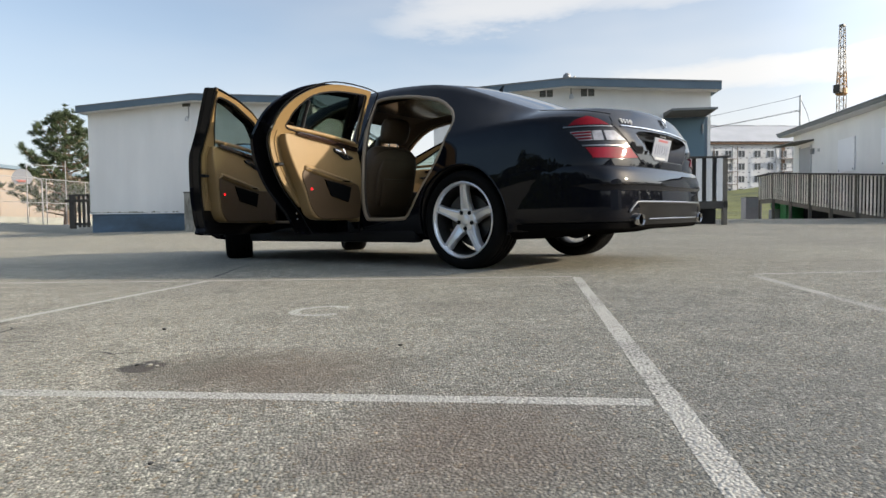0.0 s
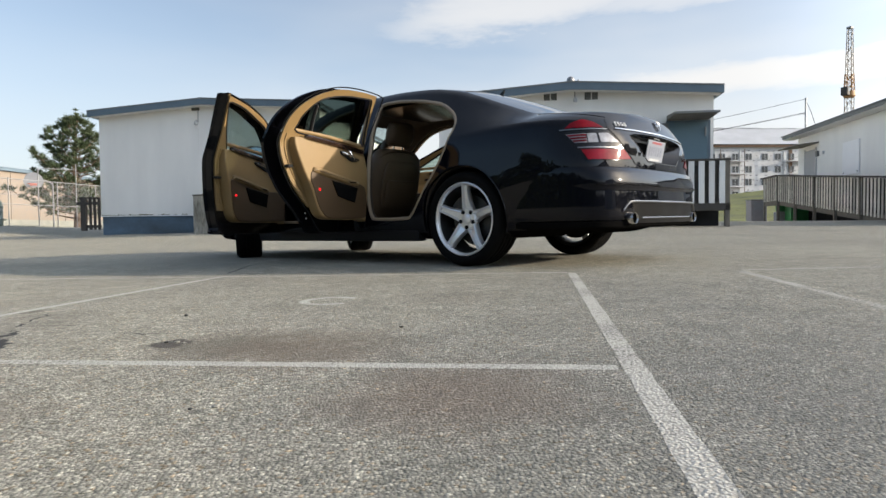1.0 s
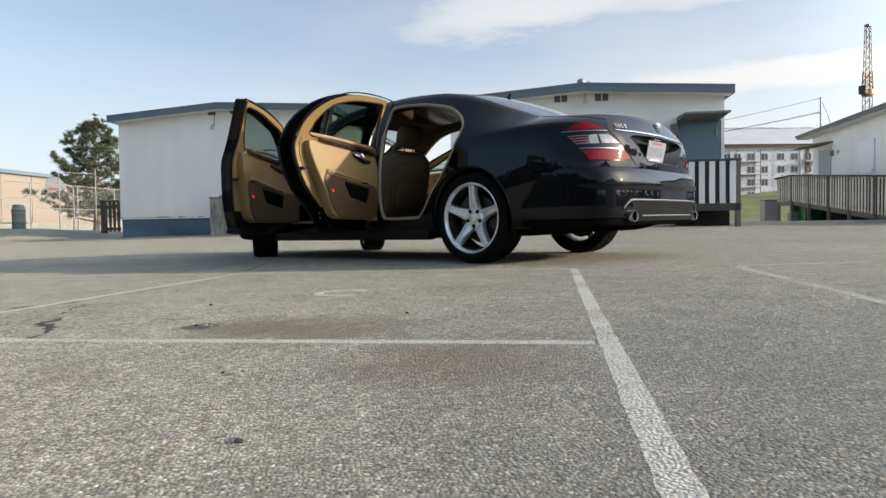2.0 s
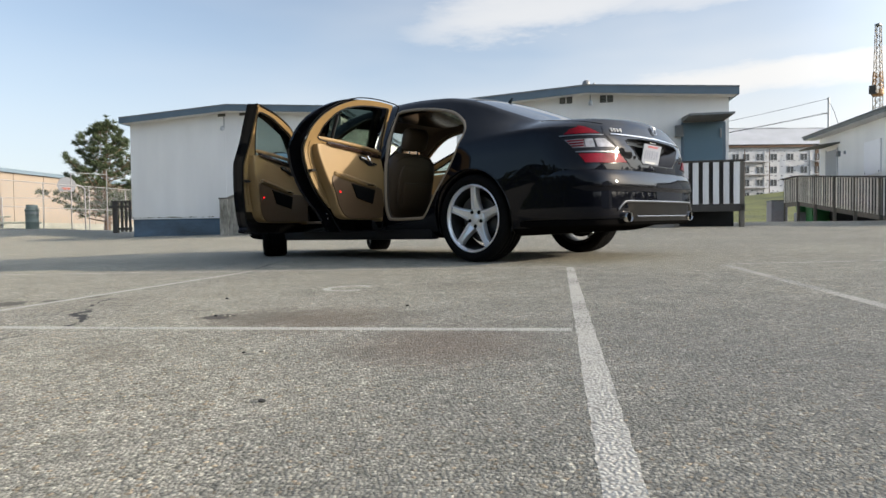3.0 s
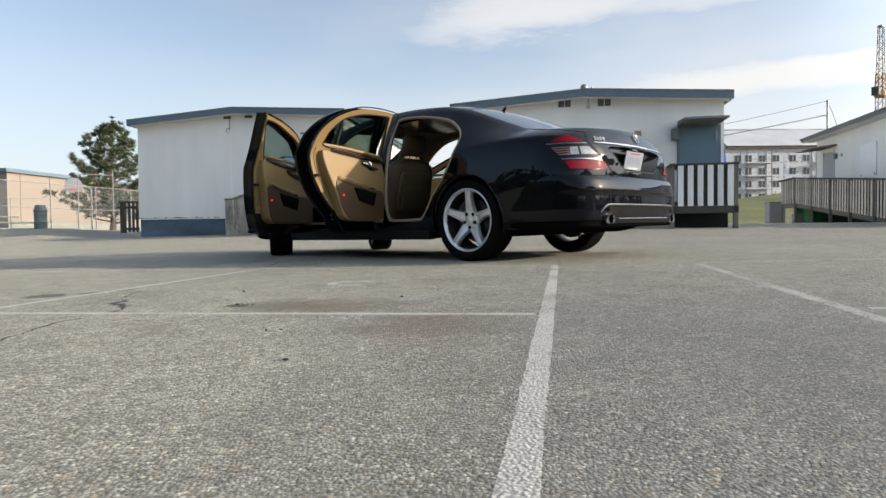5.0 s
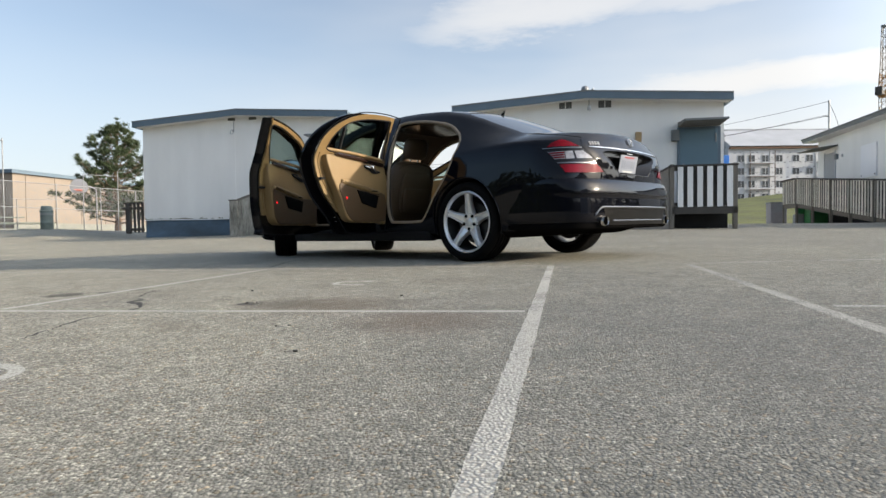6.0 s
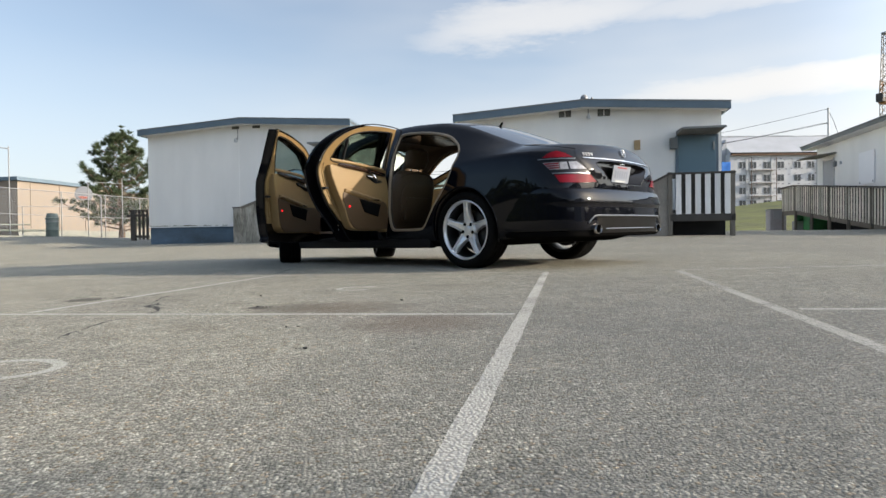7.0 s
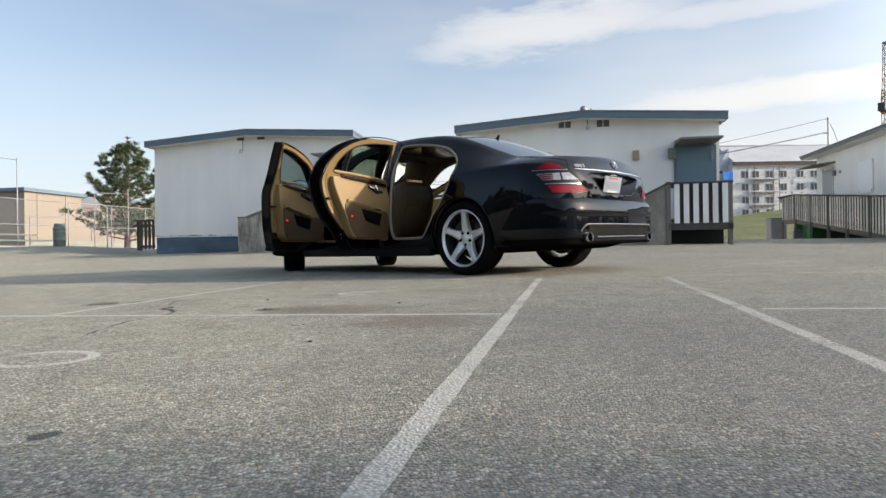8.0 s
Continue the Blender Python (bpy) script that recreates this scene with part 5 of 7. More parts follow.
REAR_WIN = [(-.47, .55), (-.50, 0), (-.47, -.55), (-.42, -.618), (-.1, -.60), (.20, -.575), (.27, -.52), (.30, 0), (.27, .52), (.20, .575), (-.1, .60), (-.42, .618)]
RECESS = smooth_line([(.405, .893), (.37, .80), (.28, .725), (.22, .708), (-.22, .708), (-.28, .725), (-.37, .80), (-.405, .893)], 4, True)
FRONT_WIN = [(2.08, -.50), (2.06, 0), (2.08, .50), (2.55, .56), (2.86, .58), (2.92, .50), (2.96, 0), (2.92, -.50), (2.86, -.58), (2.55, -.56)]

car = base("sedan", CAR, "black four-door sedan with three doors open, tan leather interior", "car")


def wheel_well(x, s):
    bm = bmesh.new()
    bmesh.ops.create_cone(bm, segments=56, cap_ends=True, radius1=0.388, radius2=0.388, depth=0.62, matrix=Matrix.Translation((x, s * 0.86, .35)) @ Matrix.Rotation(math.pi / 2, 4, "X"))
    return bm


WELLS = [(x, s) for x in AXLES for s in (1, -1)]
shell = cut(loft(), [("DIFFERENCE", loft(0.022, -1.08)), ("DIFFERENCE", prism_y(RING_R, .45, 1.3)), ("DIFFERENCE", prism_y(RING_F, .45, 1.3)),
                     ("DIFFERENCE", prism_y(WIN_R, -1.3, -.45)), ("DIFFERENCE", prism_y(RING_F, -1.3, -.45)),
                     ("DIFFERENCE", prism_z(REAR_WIN, 1.095, 1.8)), ("DIFFERENCE", prism_z(FRONT_WIN, 1.02, 1.8)), ("DIFFERENCE", prism_x(RECESS, -1.4, -.95))] + [("DIFFERENCE", wheel_well(*w)) for w in WELLS])
skin_part("body", shell, M["paint"], car, "glossy black painted body shell")
big_r, big_f = offset_outline(RING_R, 0.004), offset_outline(RING_F, 0.004)
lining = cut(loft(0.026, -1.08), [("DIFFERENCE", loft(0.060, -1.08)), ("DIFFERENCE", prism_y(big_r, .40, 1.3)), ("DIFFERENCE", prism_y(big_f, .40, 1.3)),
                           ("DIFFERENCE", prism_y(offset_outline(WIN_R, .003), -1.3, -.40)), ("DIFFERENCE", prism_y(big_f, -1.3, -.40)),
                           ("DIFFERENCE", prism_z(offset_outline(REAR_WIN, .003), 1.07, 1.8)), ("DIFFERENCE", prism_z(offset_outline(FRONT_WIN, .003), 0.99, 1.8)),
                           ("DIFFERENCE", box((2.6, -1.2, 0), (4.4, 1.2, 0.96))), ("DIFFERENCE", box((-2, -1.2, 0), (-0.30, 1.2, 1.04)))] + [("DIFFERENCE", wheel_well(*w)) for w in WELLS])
skin_part("interior_lining", lining, M["headliner"], car, "very dark brown cloth headliner and pillar lining")


def glass_pane(name, outline, origin, ax, ay, way, material, parent, label, at=None, step=0.05, shade=False):
    bm = skin_patch(outline, origin, ax, ay, way, lift=-0.006, thick=0.004, step=step)
    ob = skin_part(name, bm, material, parent, label, at=at)
    ob.visible_shadow = shade
    return ob


glass_pane("rear_window", REAR_WIN, (0, 0, 2), (1, 0, 0), (0, 1, 0), (0, 0, -1), M["glass_dark"], car, "dark tinted rear window", shade=True)
glass_pane("windscreen", FRONT_WIN, (0, 0, 2), (1, 0, 0), (0, 1, 0), (0, 0, -1), M["glass"], car, "clear windscreen")
glass_pane("side_window", WIN_R, (0, -2, 0), (1, 0, 0), (0, 0, 1), (0, 1, 0), M["glass_dark"], car, "dark tinted side window", shade=True)


def side_path(outline, lift):
    """An outline (x, z) as a path on the near side of the body."""
    out = []
    for x, z in outline:
        loc, nor = on_skin((x, 2, z), (0, -1, 0))
        out.append(loc + skin_normal(loc) * lift)
    return out


# cream weather seals round both openings
for ring in (RING_R, RING_F):
    part("door_seal", tube(side_path(offset_outline(ring, -0.004), -0.012), 0.0155, 10, True), M["tan_light"], car, "cream rubber door seal", smooth=True)
part("door_seal", tube([(p.x, -p.y, p.z) for p in side_path(offset_outline(RING_F, -0.004), -0.012)], 0.0155, 10, True), M["tan_light"], car, "cream rubber door seal", smooth=True)
# wheel arch lips and liners
for x, s in WELLS:
    bm = bmesh.new()
    arc = []
    for d in range(-18, 199, 6):
        px, pz = x + 0.392 * math.cos(radians(d)), .35 + 0.392 * math.sin(radians(d))
        loc, nor = on_skin((px, 2 * s, pz), (0, -s, 0))
        if loc is not None and pz > .2:
            arc.append(loc + Vector((0, s * 0.001, 0)))
    add_tube(bm, arc, 0.005, 8)
    part("arch_lip", bm, M["paint"], car, smooth=True)
    bm = bmesh.new()
    add_lathe(bm, [(0.0, -0.32), (0.386, -0.32), (0.386, 0.02), (0.38, 0.02), (0.38, -0.31), (0.0, -0.31)], 40, Matrix.Translation((x, s * .875, .35)) @ Matrix.Rotation(-s * math.pi / 2, 4, "X"))
    bmesh.ops.bisect_plane(bm, geom=bm.verts[:] + bm.edges[:] + bm.faces[:], plane_co=(0, 0, .24), plane_no=(0, 0, -1), clear_outer=True)
    part("wheel_liner", bm, M["black"], car)
part("underbody", box((-0.30, -0.72, .20), (3.65, 0.72, .235), 0.01), M["black"], car)
part("sill", box((.46, .80, .185), (2.78, .905, .28), 0.025), M["black"], car, smooth=True)
part("sill", box((.46, -.905, .185), (2.78, -.80, .28), 0.025), M["gloss_black"], car, smooth=True)
part("exhaust_pipe", tube([(-.8, .42, .29), (-.5, .42, .27), (-.2, .35, .30), (.5, .30, .21), (2.2, .2, .21)], 0.03, 10), M["black"], car, smooth=True)
part("silencer", box((-.85, -.5, .26), (-.5, .5, .34), 0.03), M["black"], car, smooth=True)
part("rear_axle", tube([(0, -.7, .33), (0, -.3, .27), (0, .3, .27), (0, .7, .33)], 0.05, 10), M["black"], car, smooth=True)
# ---- wheels ----
def build_wheel(at):
    """Five-spoke alloy wheel; its axis is y, the outer face towards +y."""
    turn = Matrix.Rotation(-math.pi / 2, 4, "X")
    hub = new("wheel")
    hub.parent = car
    hub.matrix_local = at
    hub["label"] = "silver five-spoke alloy wheel with low-profile tyre"
    tread = [(.268, .112), (.276, .122), (.300, .134), (.322, .132), (.338, .120), (.346, .104), (.349, .09)]
    grooves = []
    for c in (.06, .02, -.02, -.06):
        grooves += [(.350, c + .008), (.343, c + .005), (.343, c - .005), (.350, c - .008)]
    prof = tread + grooves + [(r, -y) for r, y in tread[::-1]] + [(.262, -.10), (.262, .10)]
    part("tyre", lathe(prof, 72, turn, True), M["rubber"], hub, "black low-profile tyre", smooth=True)
    rim = [(.266, .104), (.271, .112), (.271, .119), (.265, .122), (.257, .118), (.251, .106), (.247, .094), (.250, .090)]
    part("rim", lathe(rim, 72, turn, True), M["alloy"], hub, smooth=True)
    barrel = [(.266, .100), (.250, .100), (.244, .080), (.236, .02), (.225, -.06), (.235, -.10), (.262, -.11), (.266, -.10)]
    part("barrel", lathe(barrel, 72, turn, True), M["alloy_dark"], hub, "inner barrel, coloured dark for shade", smooth=True)
    part("brake_disc", lathe([(.05, -.012), (.175, -.012), (.175, .012), (.05, .012)], 48, turn @ Matrix.Translation((0, 0, 0.0)), True), M["disc"], hub, smooth=True)
    bm = bmesh.new()
    for k in range(14):
        a = radians(-75 + k * 5)
        b_ = radians(-70 + k * 5)
        add_prism(bm, [(.105 * math.cos(a), .105 * math.sin(a)), (.185 * math.cos(a), .185 * math.sin(a)), (.185 * math.cos(b_), .185 * math.sin(b_)), (.105 * math.cos(b_), .105 * math.sin(b_))], 0.07, turn @ Matrix.Translation((0, 0, -0.025)))
    part("brake_caliper", bm, M["alloy_dark"], hub)
    part("dust_shield", lathe([(0, -.05), (.19, -.05), (.195, -.035)], 40, turn), M["black"], hub, smooth=True)
    # one spoke: stations outward of (radius, half width, height)
    st = [(.030, .046, .066), (.062, .050, .076), (.085, .049, .084), (.112, .0430, .092), (.160, .0355, .103), (.210, .0325, .110), (.244, .0335, .111), (.262, .039, .109)]
    for k in range(5):
        bm = bmesh.new()
        rot = Matrix.Rotation(radians(-92 - 72 * k), 4, "Z")
        rings = []
        for r, w, h in st:
            rings.append([bm.verts.new(turn @ rot @ Vector(q)) for q in ((r, -w, h - .045), (r, -w * .98, h - .024), (r, -w * .80, h - .003), (r, -w * .62, h), (r, -w * .40, h - .020), (r, w * .40, h - .020), (r, w * .62, h), (r, w * .80, h - .003), (r, w * .98, h - .024), (r, w, h - .045))])
        for a, b_ in zip(rings, rings[1:]):
            for j in range(10):
                bm.faces.new((a[j], a[(j + 1) % 10], b_[(j + 1) % 10], b_[j]))
        bm.faces.new(rings[0]); bm.faces.new(rings[-1][::-1])
        part("spoke", bm, M["alloy"], hub)
    part("hub_cap", lathe([(.078, .04), (.078, .066), (.070, .074), (.040, .074), (.038, .082), (.030, .086), (0, .087)], 40, turn), M["alloy"], hub, smooth=True)
    for k in range(5):
        a = radians(-92 - 36 - 72 * k)
        # black and oversized, for the dark recess round each bolt
        part("wheel_bolt", lathe([(.015, .05), (.015, .080), (.009, .084), (0, .084)], 12, turn @ Matrix.Translation((.061 * math.cos(a), .061 * math.sin(a), 0))), M["black"], hub)
    return hub


STEER = -31.0
wheel = build_wheel(pose(0, .795, .349))
copy_thing(wheel, pose(0, -.795, .349, 0, 24, 180))
copy_thing(wheel, pose(3.165, .795, .349, 0, 40, STEER))
copy_thing(wheel, pose(3.165, -.795, .349, 0, 10, 180 + STEER))
# ---- tail: bumper, lamps, plate, badge ----
BUMPER_PLAN = [(-.40, .900), (-.50, .910), (-.60, .915), (-.70, .914), (-.86, .893), (-.97, .85), (-1.06, .77), (-1.115, .62), (-1.145, .40), (-1.158, .18), (-1.16, 0)]
BUMPER_PLAN = smooth_line(BUMPER_PLAN, 5)
BUMPER_PLAN = BUMPER_PLAN + [(x, -y) for x, y in BUMPER_PLAN[-2::-1]]


def sweep(plan, profile, name, material, parent, label="", closed=True, keep=None):
    """A profile (outward, z) drawn along a plan path round the tail."""
    bm = bmesh.new()
    rings = []
    k = len(plan)
    for i, (x, y) in enumerate(plan):
        a, b_ = plan[max(i - 1, 0)], plan[min(i + 1, k - 1)]
        d = Vector((b_[0] - a[0], b_[1] - a[1])).normalized()
        o = Vector((d.y, -d.x))
        if o.dot(Vector((x + .2, y))) < 0:
            o = -o
        s = abs(y) / .95
        rings.append([bm.verts.new((x + o.x * (f(s) if callable(f) else f), y + o.y * (f(s) if callable(f) else f), z(s) if callable(z) else z)) for f, z in profile])
    m = len(profile)
    for a, b_ in zip(rings, rings[1:]):
        for j in range(m if closed else m - 1):
            bm.faces.new((a[j], a[(j + 1) % m], b_[(j + 1) % m], b_[j]))
    if closed:
        bm.faces.new(rings[0][::-1]); bm.faces.new(rings[-1])
    return part(name, bm, material, parent, label, smooth=True)


def tuck(behind, beside):
    """Depth of the bumper's upper edge, which lies flush along the car's sides."""
    def at_(s):
        t = max(0.0, min(1.0, (.94 - s) / .12))
        return beside + (behind - beside) * t * t * (3 - 2 * t)
    return at_


bumper = sweep(BUMPER_PLAN, [(-.09, .318), (-.012, .312), (-.001, .322), (.006, .345), (.008, .39), (.008, .45), (.005, .500), (.004, .522), (tuck(.012, .004), .536), (tuck(.013, .005), .556), (tuck(.008, .004), .585), (tuck(.000, .002), .618), (tuck(-.012, 0.0), .648), (tuck(-.03, -.003), .660), (-.17, .668)], "rear_bumper", M["paint"], car, "black painted rear bumper with chrome strips")
sweep(BUMPER_PLAN, [(-.085, .285), (-.03, .262), (-.012, .275), (-.004, .308), (-.03, .316), (-.085, .316)], "lower_lip", M["underside"], bumper, "unpainted matt black bumper lip")
groove = mat("shut_line", (0.001, 0.001, 0.001), rough=0.9, spec=0.0, bump=0.0)
MID = [p for p in BUMPER_PLAN if abs(p[1]) < .64]
WIDE = [p for p in BUMPER_PLAN if p[0] < -1.0]
sweep(WIDE, [(.012, .538), (.019, .540), (.019, .549), (.012, .551)], "crease_strip", M["gloss_black"], bumper)
def fade(v, end):
    """A part of the profile that sinks into the bumper towards its ends."""
    return lambda s: v * max(0.0, min(1.0, (end / .95 - s) / .10)) - .012 * (1 - max(0.0, min(1.0, (end / .95 - s) / .10)))


def drop(z):
    """Height of a strip that bends down at its ends."""
    return lambda s: z - .06 * min(1.0, max(0.0, (s * .95 - .56) / .09)) ** 2


sweep(MID, [(-.03, .30), (fade(.006, .63), .292), (fade(.012, .63), .33), (fade(.010, .63), .395), (fade(.014, .63), .432), (-.02, .437)], "diffuser", M["diffuser"], bumper, "dark grey lower diffuser")
sweep([p for p in BUMPER_PLAN if abs(p[1]) < .66], [(.008, drop(.428)), (.018, drop(.430)), (.020, drop(.437)), (.017, drop(.443)), (.006, drop(.443))], "chrome_strip", M["dull_chrome"], bumper, "dull chrome strip")
sweep([p for p in BUMPER_PLAN if abs(p[1]) < .48], [(.006, .322), (.016, .323), (.018, .328), (.015, .333), (.006, .333)], "chrome_strip", M["dull_chrome"], bumper, "dull chrome strip")
for s in (1, -1):
    m = Matrix.Translation((-1.092, s * .560, .326)) @ Matrix.Rotation(-math.pi / 2, 4, "Y") @ Matrix.Diagonal((.74, .98, 1, 1))
    pipe = part("tail_pipe", lathe([(.038, -.12), (.045, -.12), (.049, .04), (.052, .058), (.049, .064), (.041, .052), (.038, -.12)], 32, m), M["satin_chrome"], bumper, "oval chrome tail pipe", smooth=True)
    # flat black disc across the mouth, for the shade inside the pipe
    part("pipe_hole", lathe([(0, .054), (.0405, .054)], 24, m), groove, pipe, "black disc for the shade in the pipe mouth")
    part("pipe_shroud", lathe([(.050, -.05), (.056, .012), (.062, .012), (.066, -.03)], 28, m), M["black"], bumper, smooth=True)

# boot lid shut lines
def on_rear(y, z):
    loc, nor = on_skin((-2.0, y, z), (1, 0, 0))
    return loc


def rear_path(pts_, lift=0.002, way=(1, 0, 0), org=-2.0):
    out = []
    for y, z in pts_:
        loc, nor = on_skin((org, y, z), way)
        out.append(loc + skin_normal(loc) * lift)
    return out


def deck_path(pts_, lift=0.0):
    out = []
    for x, y in pts_:
        loc, nor = on_skin((x, y, 2), (0, 0, -1))
        out.append(loc + skin_normal(loc) * lift)
    return out


LID = [(.34, .664), (.43, .685), (.480, .725), (.585, .828), (.665, .918), (.63, .975), (.55, 1.01)]
lid = skin_patch([(-y, z) for y, z in LID] + LID[::-1], (-2, 0, 0), (0, 1, 0), (0, 0, 1), (1, 0, 0), lift=0.004, thick=0.010, step=0.03)
lid = cut(lid, [("DIFFERENCE", prism_x(RECESS, -1.4, -.95))])
boot = skin_part("boot_lid", lid, M["paint"], car, "black boot lid with a chrome strip")
for s in (1, -1):
    part("shut_line", tube(deck_path([(x, s * y) for x, y in smooth_line([(-.50, .66), (-.7, .705), (-.85, .69), (-.92, .655), (-.97, .60)], 5)], 0.0), 0.0025, 6), groove, car)
part("shut_line", tube(deck_path(smooth_line([(-.50, .66), (-.525, .3), (-.53, 0), (-.525, -.3), (-.50, -.66)], 5), 0.0), 0.0025, 6), groove, car)
part("chrome_strip", skin_patch([(-.60, .907), (-.3, .912), (0, .915), (.3, .912), (.60, .907), (.612, .910), (.60, .914), (.3, .920), (0, .923), (-.3, .920), (-.60, .914), (-.612, .910)], (-2, 0, 0), (0, 1, 0), (0, 0, 1), (1, 0, 0), lift=0.010, thick=0.012, step=0.03), M["satin_chrome"], boot, "bright chrome strip above the plate", smooth=True)
bm = bmesh.new()
def dish(y, z):
    """The recess narrows towards its floor, most of all low down."""
    k = .60 + .28 * max(0.0, min(1.0, (z - .82) / .07))
    return y * k, max(z, .716)


add_prism(bm, offset_outline([dish(y, z) for y, z in RECESS], .006), .012, Matrix(((0, 0, 1, -1.028), (1, 0, 0, 0), (0, 1, 0, 0), (0, 0, 0, 1))))
tub = part("plate_recess", bm, M["gloss_black"], boot, "dark recess for the plate")
rim_pts = [(y, z) for y, z in RECESS]
bm = bmesh.new()
front = [bm.verts.new(on_rear(y, z) + Vector((-.006, 0, 0))) for y, z in rim_pts]
back = [bm.verts.new((-1.026, *dish(y, z))) for y, z in rim_pts]
for k in range(len(rim_pts)):
    q = (k + 1) % len(rim_pts)
    bm.faces.new((front[k], front[q], back[q], back[k]))
part("recess_side", bm, M["gloss_black"], tub, smooth=True)
part("recess_trim", tube(rear_path([p for p in rim_pts if p[1] < .88], 0.004), 0.003, 6), M["satin"], boot, smooth=True)
part("plate_lamp", box((-1.085, -.05, .886), (-1.05, .05, .897), .004), M["chrome"], tub)
pm_ = Matrix.Translation((-1.075, .02, .803)) @ Matrix.Rotation(radians(-12), 4, "Y")
plate = part("number_plate", box((-.004, -.153, -.074), (.004, .153, .074), 0.003, pm_), M["plate"], boot, "white plate with plain bars in place of its number")
part("plate_band", box((-.0055, -.085, .050), (-.0035, .085, .065), 0, pm_), M["plate_ink"], plate)
for i in range(6):
    y0 = .118 - i * .041
    part("plate_bar", box((-.0055, y0 - .026, -.036), (-.0035, y0, .030), 0, pm_), M["plate_grey"], plate)
part("plate_bar", box((-.0055, -.09, -.068), (-.0035, .09, -.054), 0, pm_), M["steel"], plate)
# round badge as a plain ring with three bars
bm = bmesh.new()
c = on_rear(-.01, .985)
bn = skin_normal(c)
fr = Matrix.Translation(c + bn * .012) @ bn.to_track_quat("Z", "Y").to_matrix().to_4x4()
add_tube(bm, [fr @ Vector((.036 * math.cos(radians(d)), .036 * math.sin(radians(d)), 0)) for d in range(0, 360, 15)], .0045, 8, True)
for d in (90, 210, 330):
    add_tube(bm, [fr @ Vector((0, 0, .001)), fr @ Vector((.036 * math.cos(radians(d)), .036 * math.sin(radians(d)), 0))], [.006, .002], 8)
part("round_badge", bm, M["satin_chrome"], boot, "round chrome badge", smooth=True)
txt = bpy.data.curves.new("model_badge", "FONT")
txt.body, txt.size, txt.extrude, txt.align_x, txt.align_y = "S550", .045, .003, "CENTER", "CENTER"
txt.space_character, txt.offset = 1.5, 0.0
c0, c1 = on_rear(.612, .937), on_rear(.440, .942)
tx = (c1 - c0).normalized()
up_ = on_rear(.535, .968) - on_rear(.535, .925)
tz = tx.cross(up_).normalized()
ty = tz.cross(tx)
t_ob = new("model_badge", txt)
t_ob.parent = boot
tc = (c0 + c1) / 2 + tz * .012
t_ob.matrix_local = Matrix(((tx.x, ty.x, tz.x, tc.x), (tx.y, ty.y, tz.y, tc.y), (tx.z, ty.z, tz.z, tc.z), (0, 0, 0, 1)))
txt.materials.append(M["letter"])
t_ob["label"] = "chrome model letters"

# tail lamps: bands thrown on the corner of the body; h runs from the side to the middle
LAMP_AX = Vector((-.70, -.714, 0)).normalized()


def lamp_band(name, outline, material, parent, s, lift, label=""):
    ax = Vector((LAMP_AX.x, LAMP_AX.y * s, 0))
    way = Vector((.714, -.70 * s, 0))
    org = Vector((-.97, .86 * s, 0)) - way * 1.5
    return skin_part(name, skin_patch(outline, org, ax, (0, 0, 1), way, lift=lift, thick=lift + .006, step=0.018), material, parent, label)


def build_tail_lamp(s):
    body = [(-.138, .906), (-.078, .952), (.02, .974), (.084, .949), (.160, .911), (.250, .822), (.358, .712), (.18, .699), (.008, .700), (-.032, .775), (-.109, .866)]
    lamp = lamp_band("tail_lamp", body, M["gloss_black"], car, s, 0.004, "red and clear tail lamp with chrome strips")
    lamp_band("red_lens", [(-.106, .910), (-.063, .944), (.009, .966), (.075, .946), (.142, .912)], M["red"], lamp, s, .009, "red lens")
    lamp_band("clear_lens", [(.024, .872), (.170, .877), (.254, .818), (.030, .812)], M["lens_clear"], lamp, s, .008, "clear reversing lens")
    lamp_band("clear_divider", [(.085, .875), (.098, .875), (.112, .814), (.098, .814)], M["gloss_black"], lamp, s, .010)
    lamp_band("indicator_lens", [(-.102, .870), (.018, .872), (.024, .812), (-.054, .812)], M["lens_clear"], lamp, s, .007, "smoked pink lens")
    for dz in (0, .018, .036):
        lamp_band("lamp_rib", [(-.058 - dz * .8, .818 + dz), (.018, .820 + dz), (.018, .830 + dz), (-.064 - dz * .8, .828 + dz)], M["red"], lamp, s, .010)
    lamp_band("red_lens", [(-.022, .768), (.289, .772), (.350, .714), (.18, .704), (.018, .705)], M["red"], lamp, s, .009, "red lens")
    lamp_band("chrome_strip", [(-.136, .896), (.16, .899), (.166, .905), (-.136, .903)], M["dull_chrome"], lamp, s, .010)
    lamp_band("chrome_strip", [(-.036, .777), (.282, .780), (.277, .786), (-.040, .784)], M["dull_chrome"], lamp, s, .010)
    return lamp


build_tail_lamp(1)
build_tail_lamp(-1)
# fin aerial
bm = bmesh.new()
add_prism(bm, [(.33, 0), (.27, 0), (.245, .055), (.262, .055)], .008, Matrix(((1, 0, 0, 0), (0, 0, 1, -.004), (0, 1, 0, 1.412), (0, 0, 0, 1))))
part("roof_aerial", bm, M["gloss_black"], car)
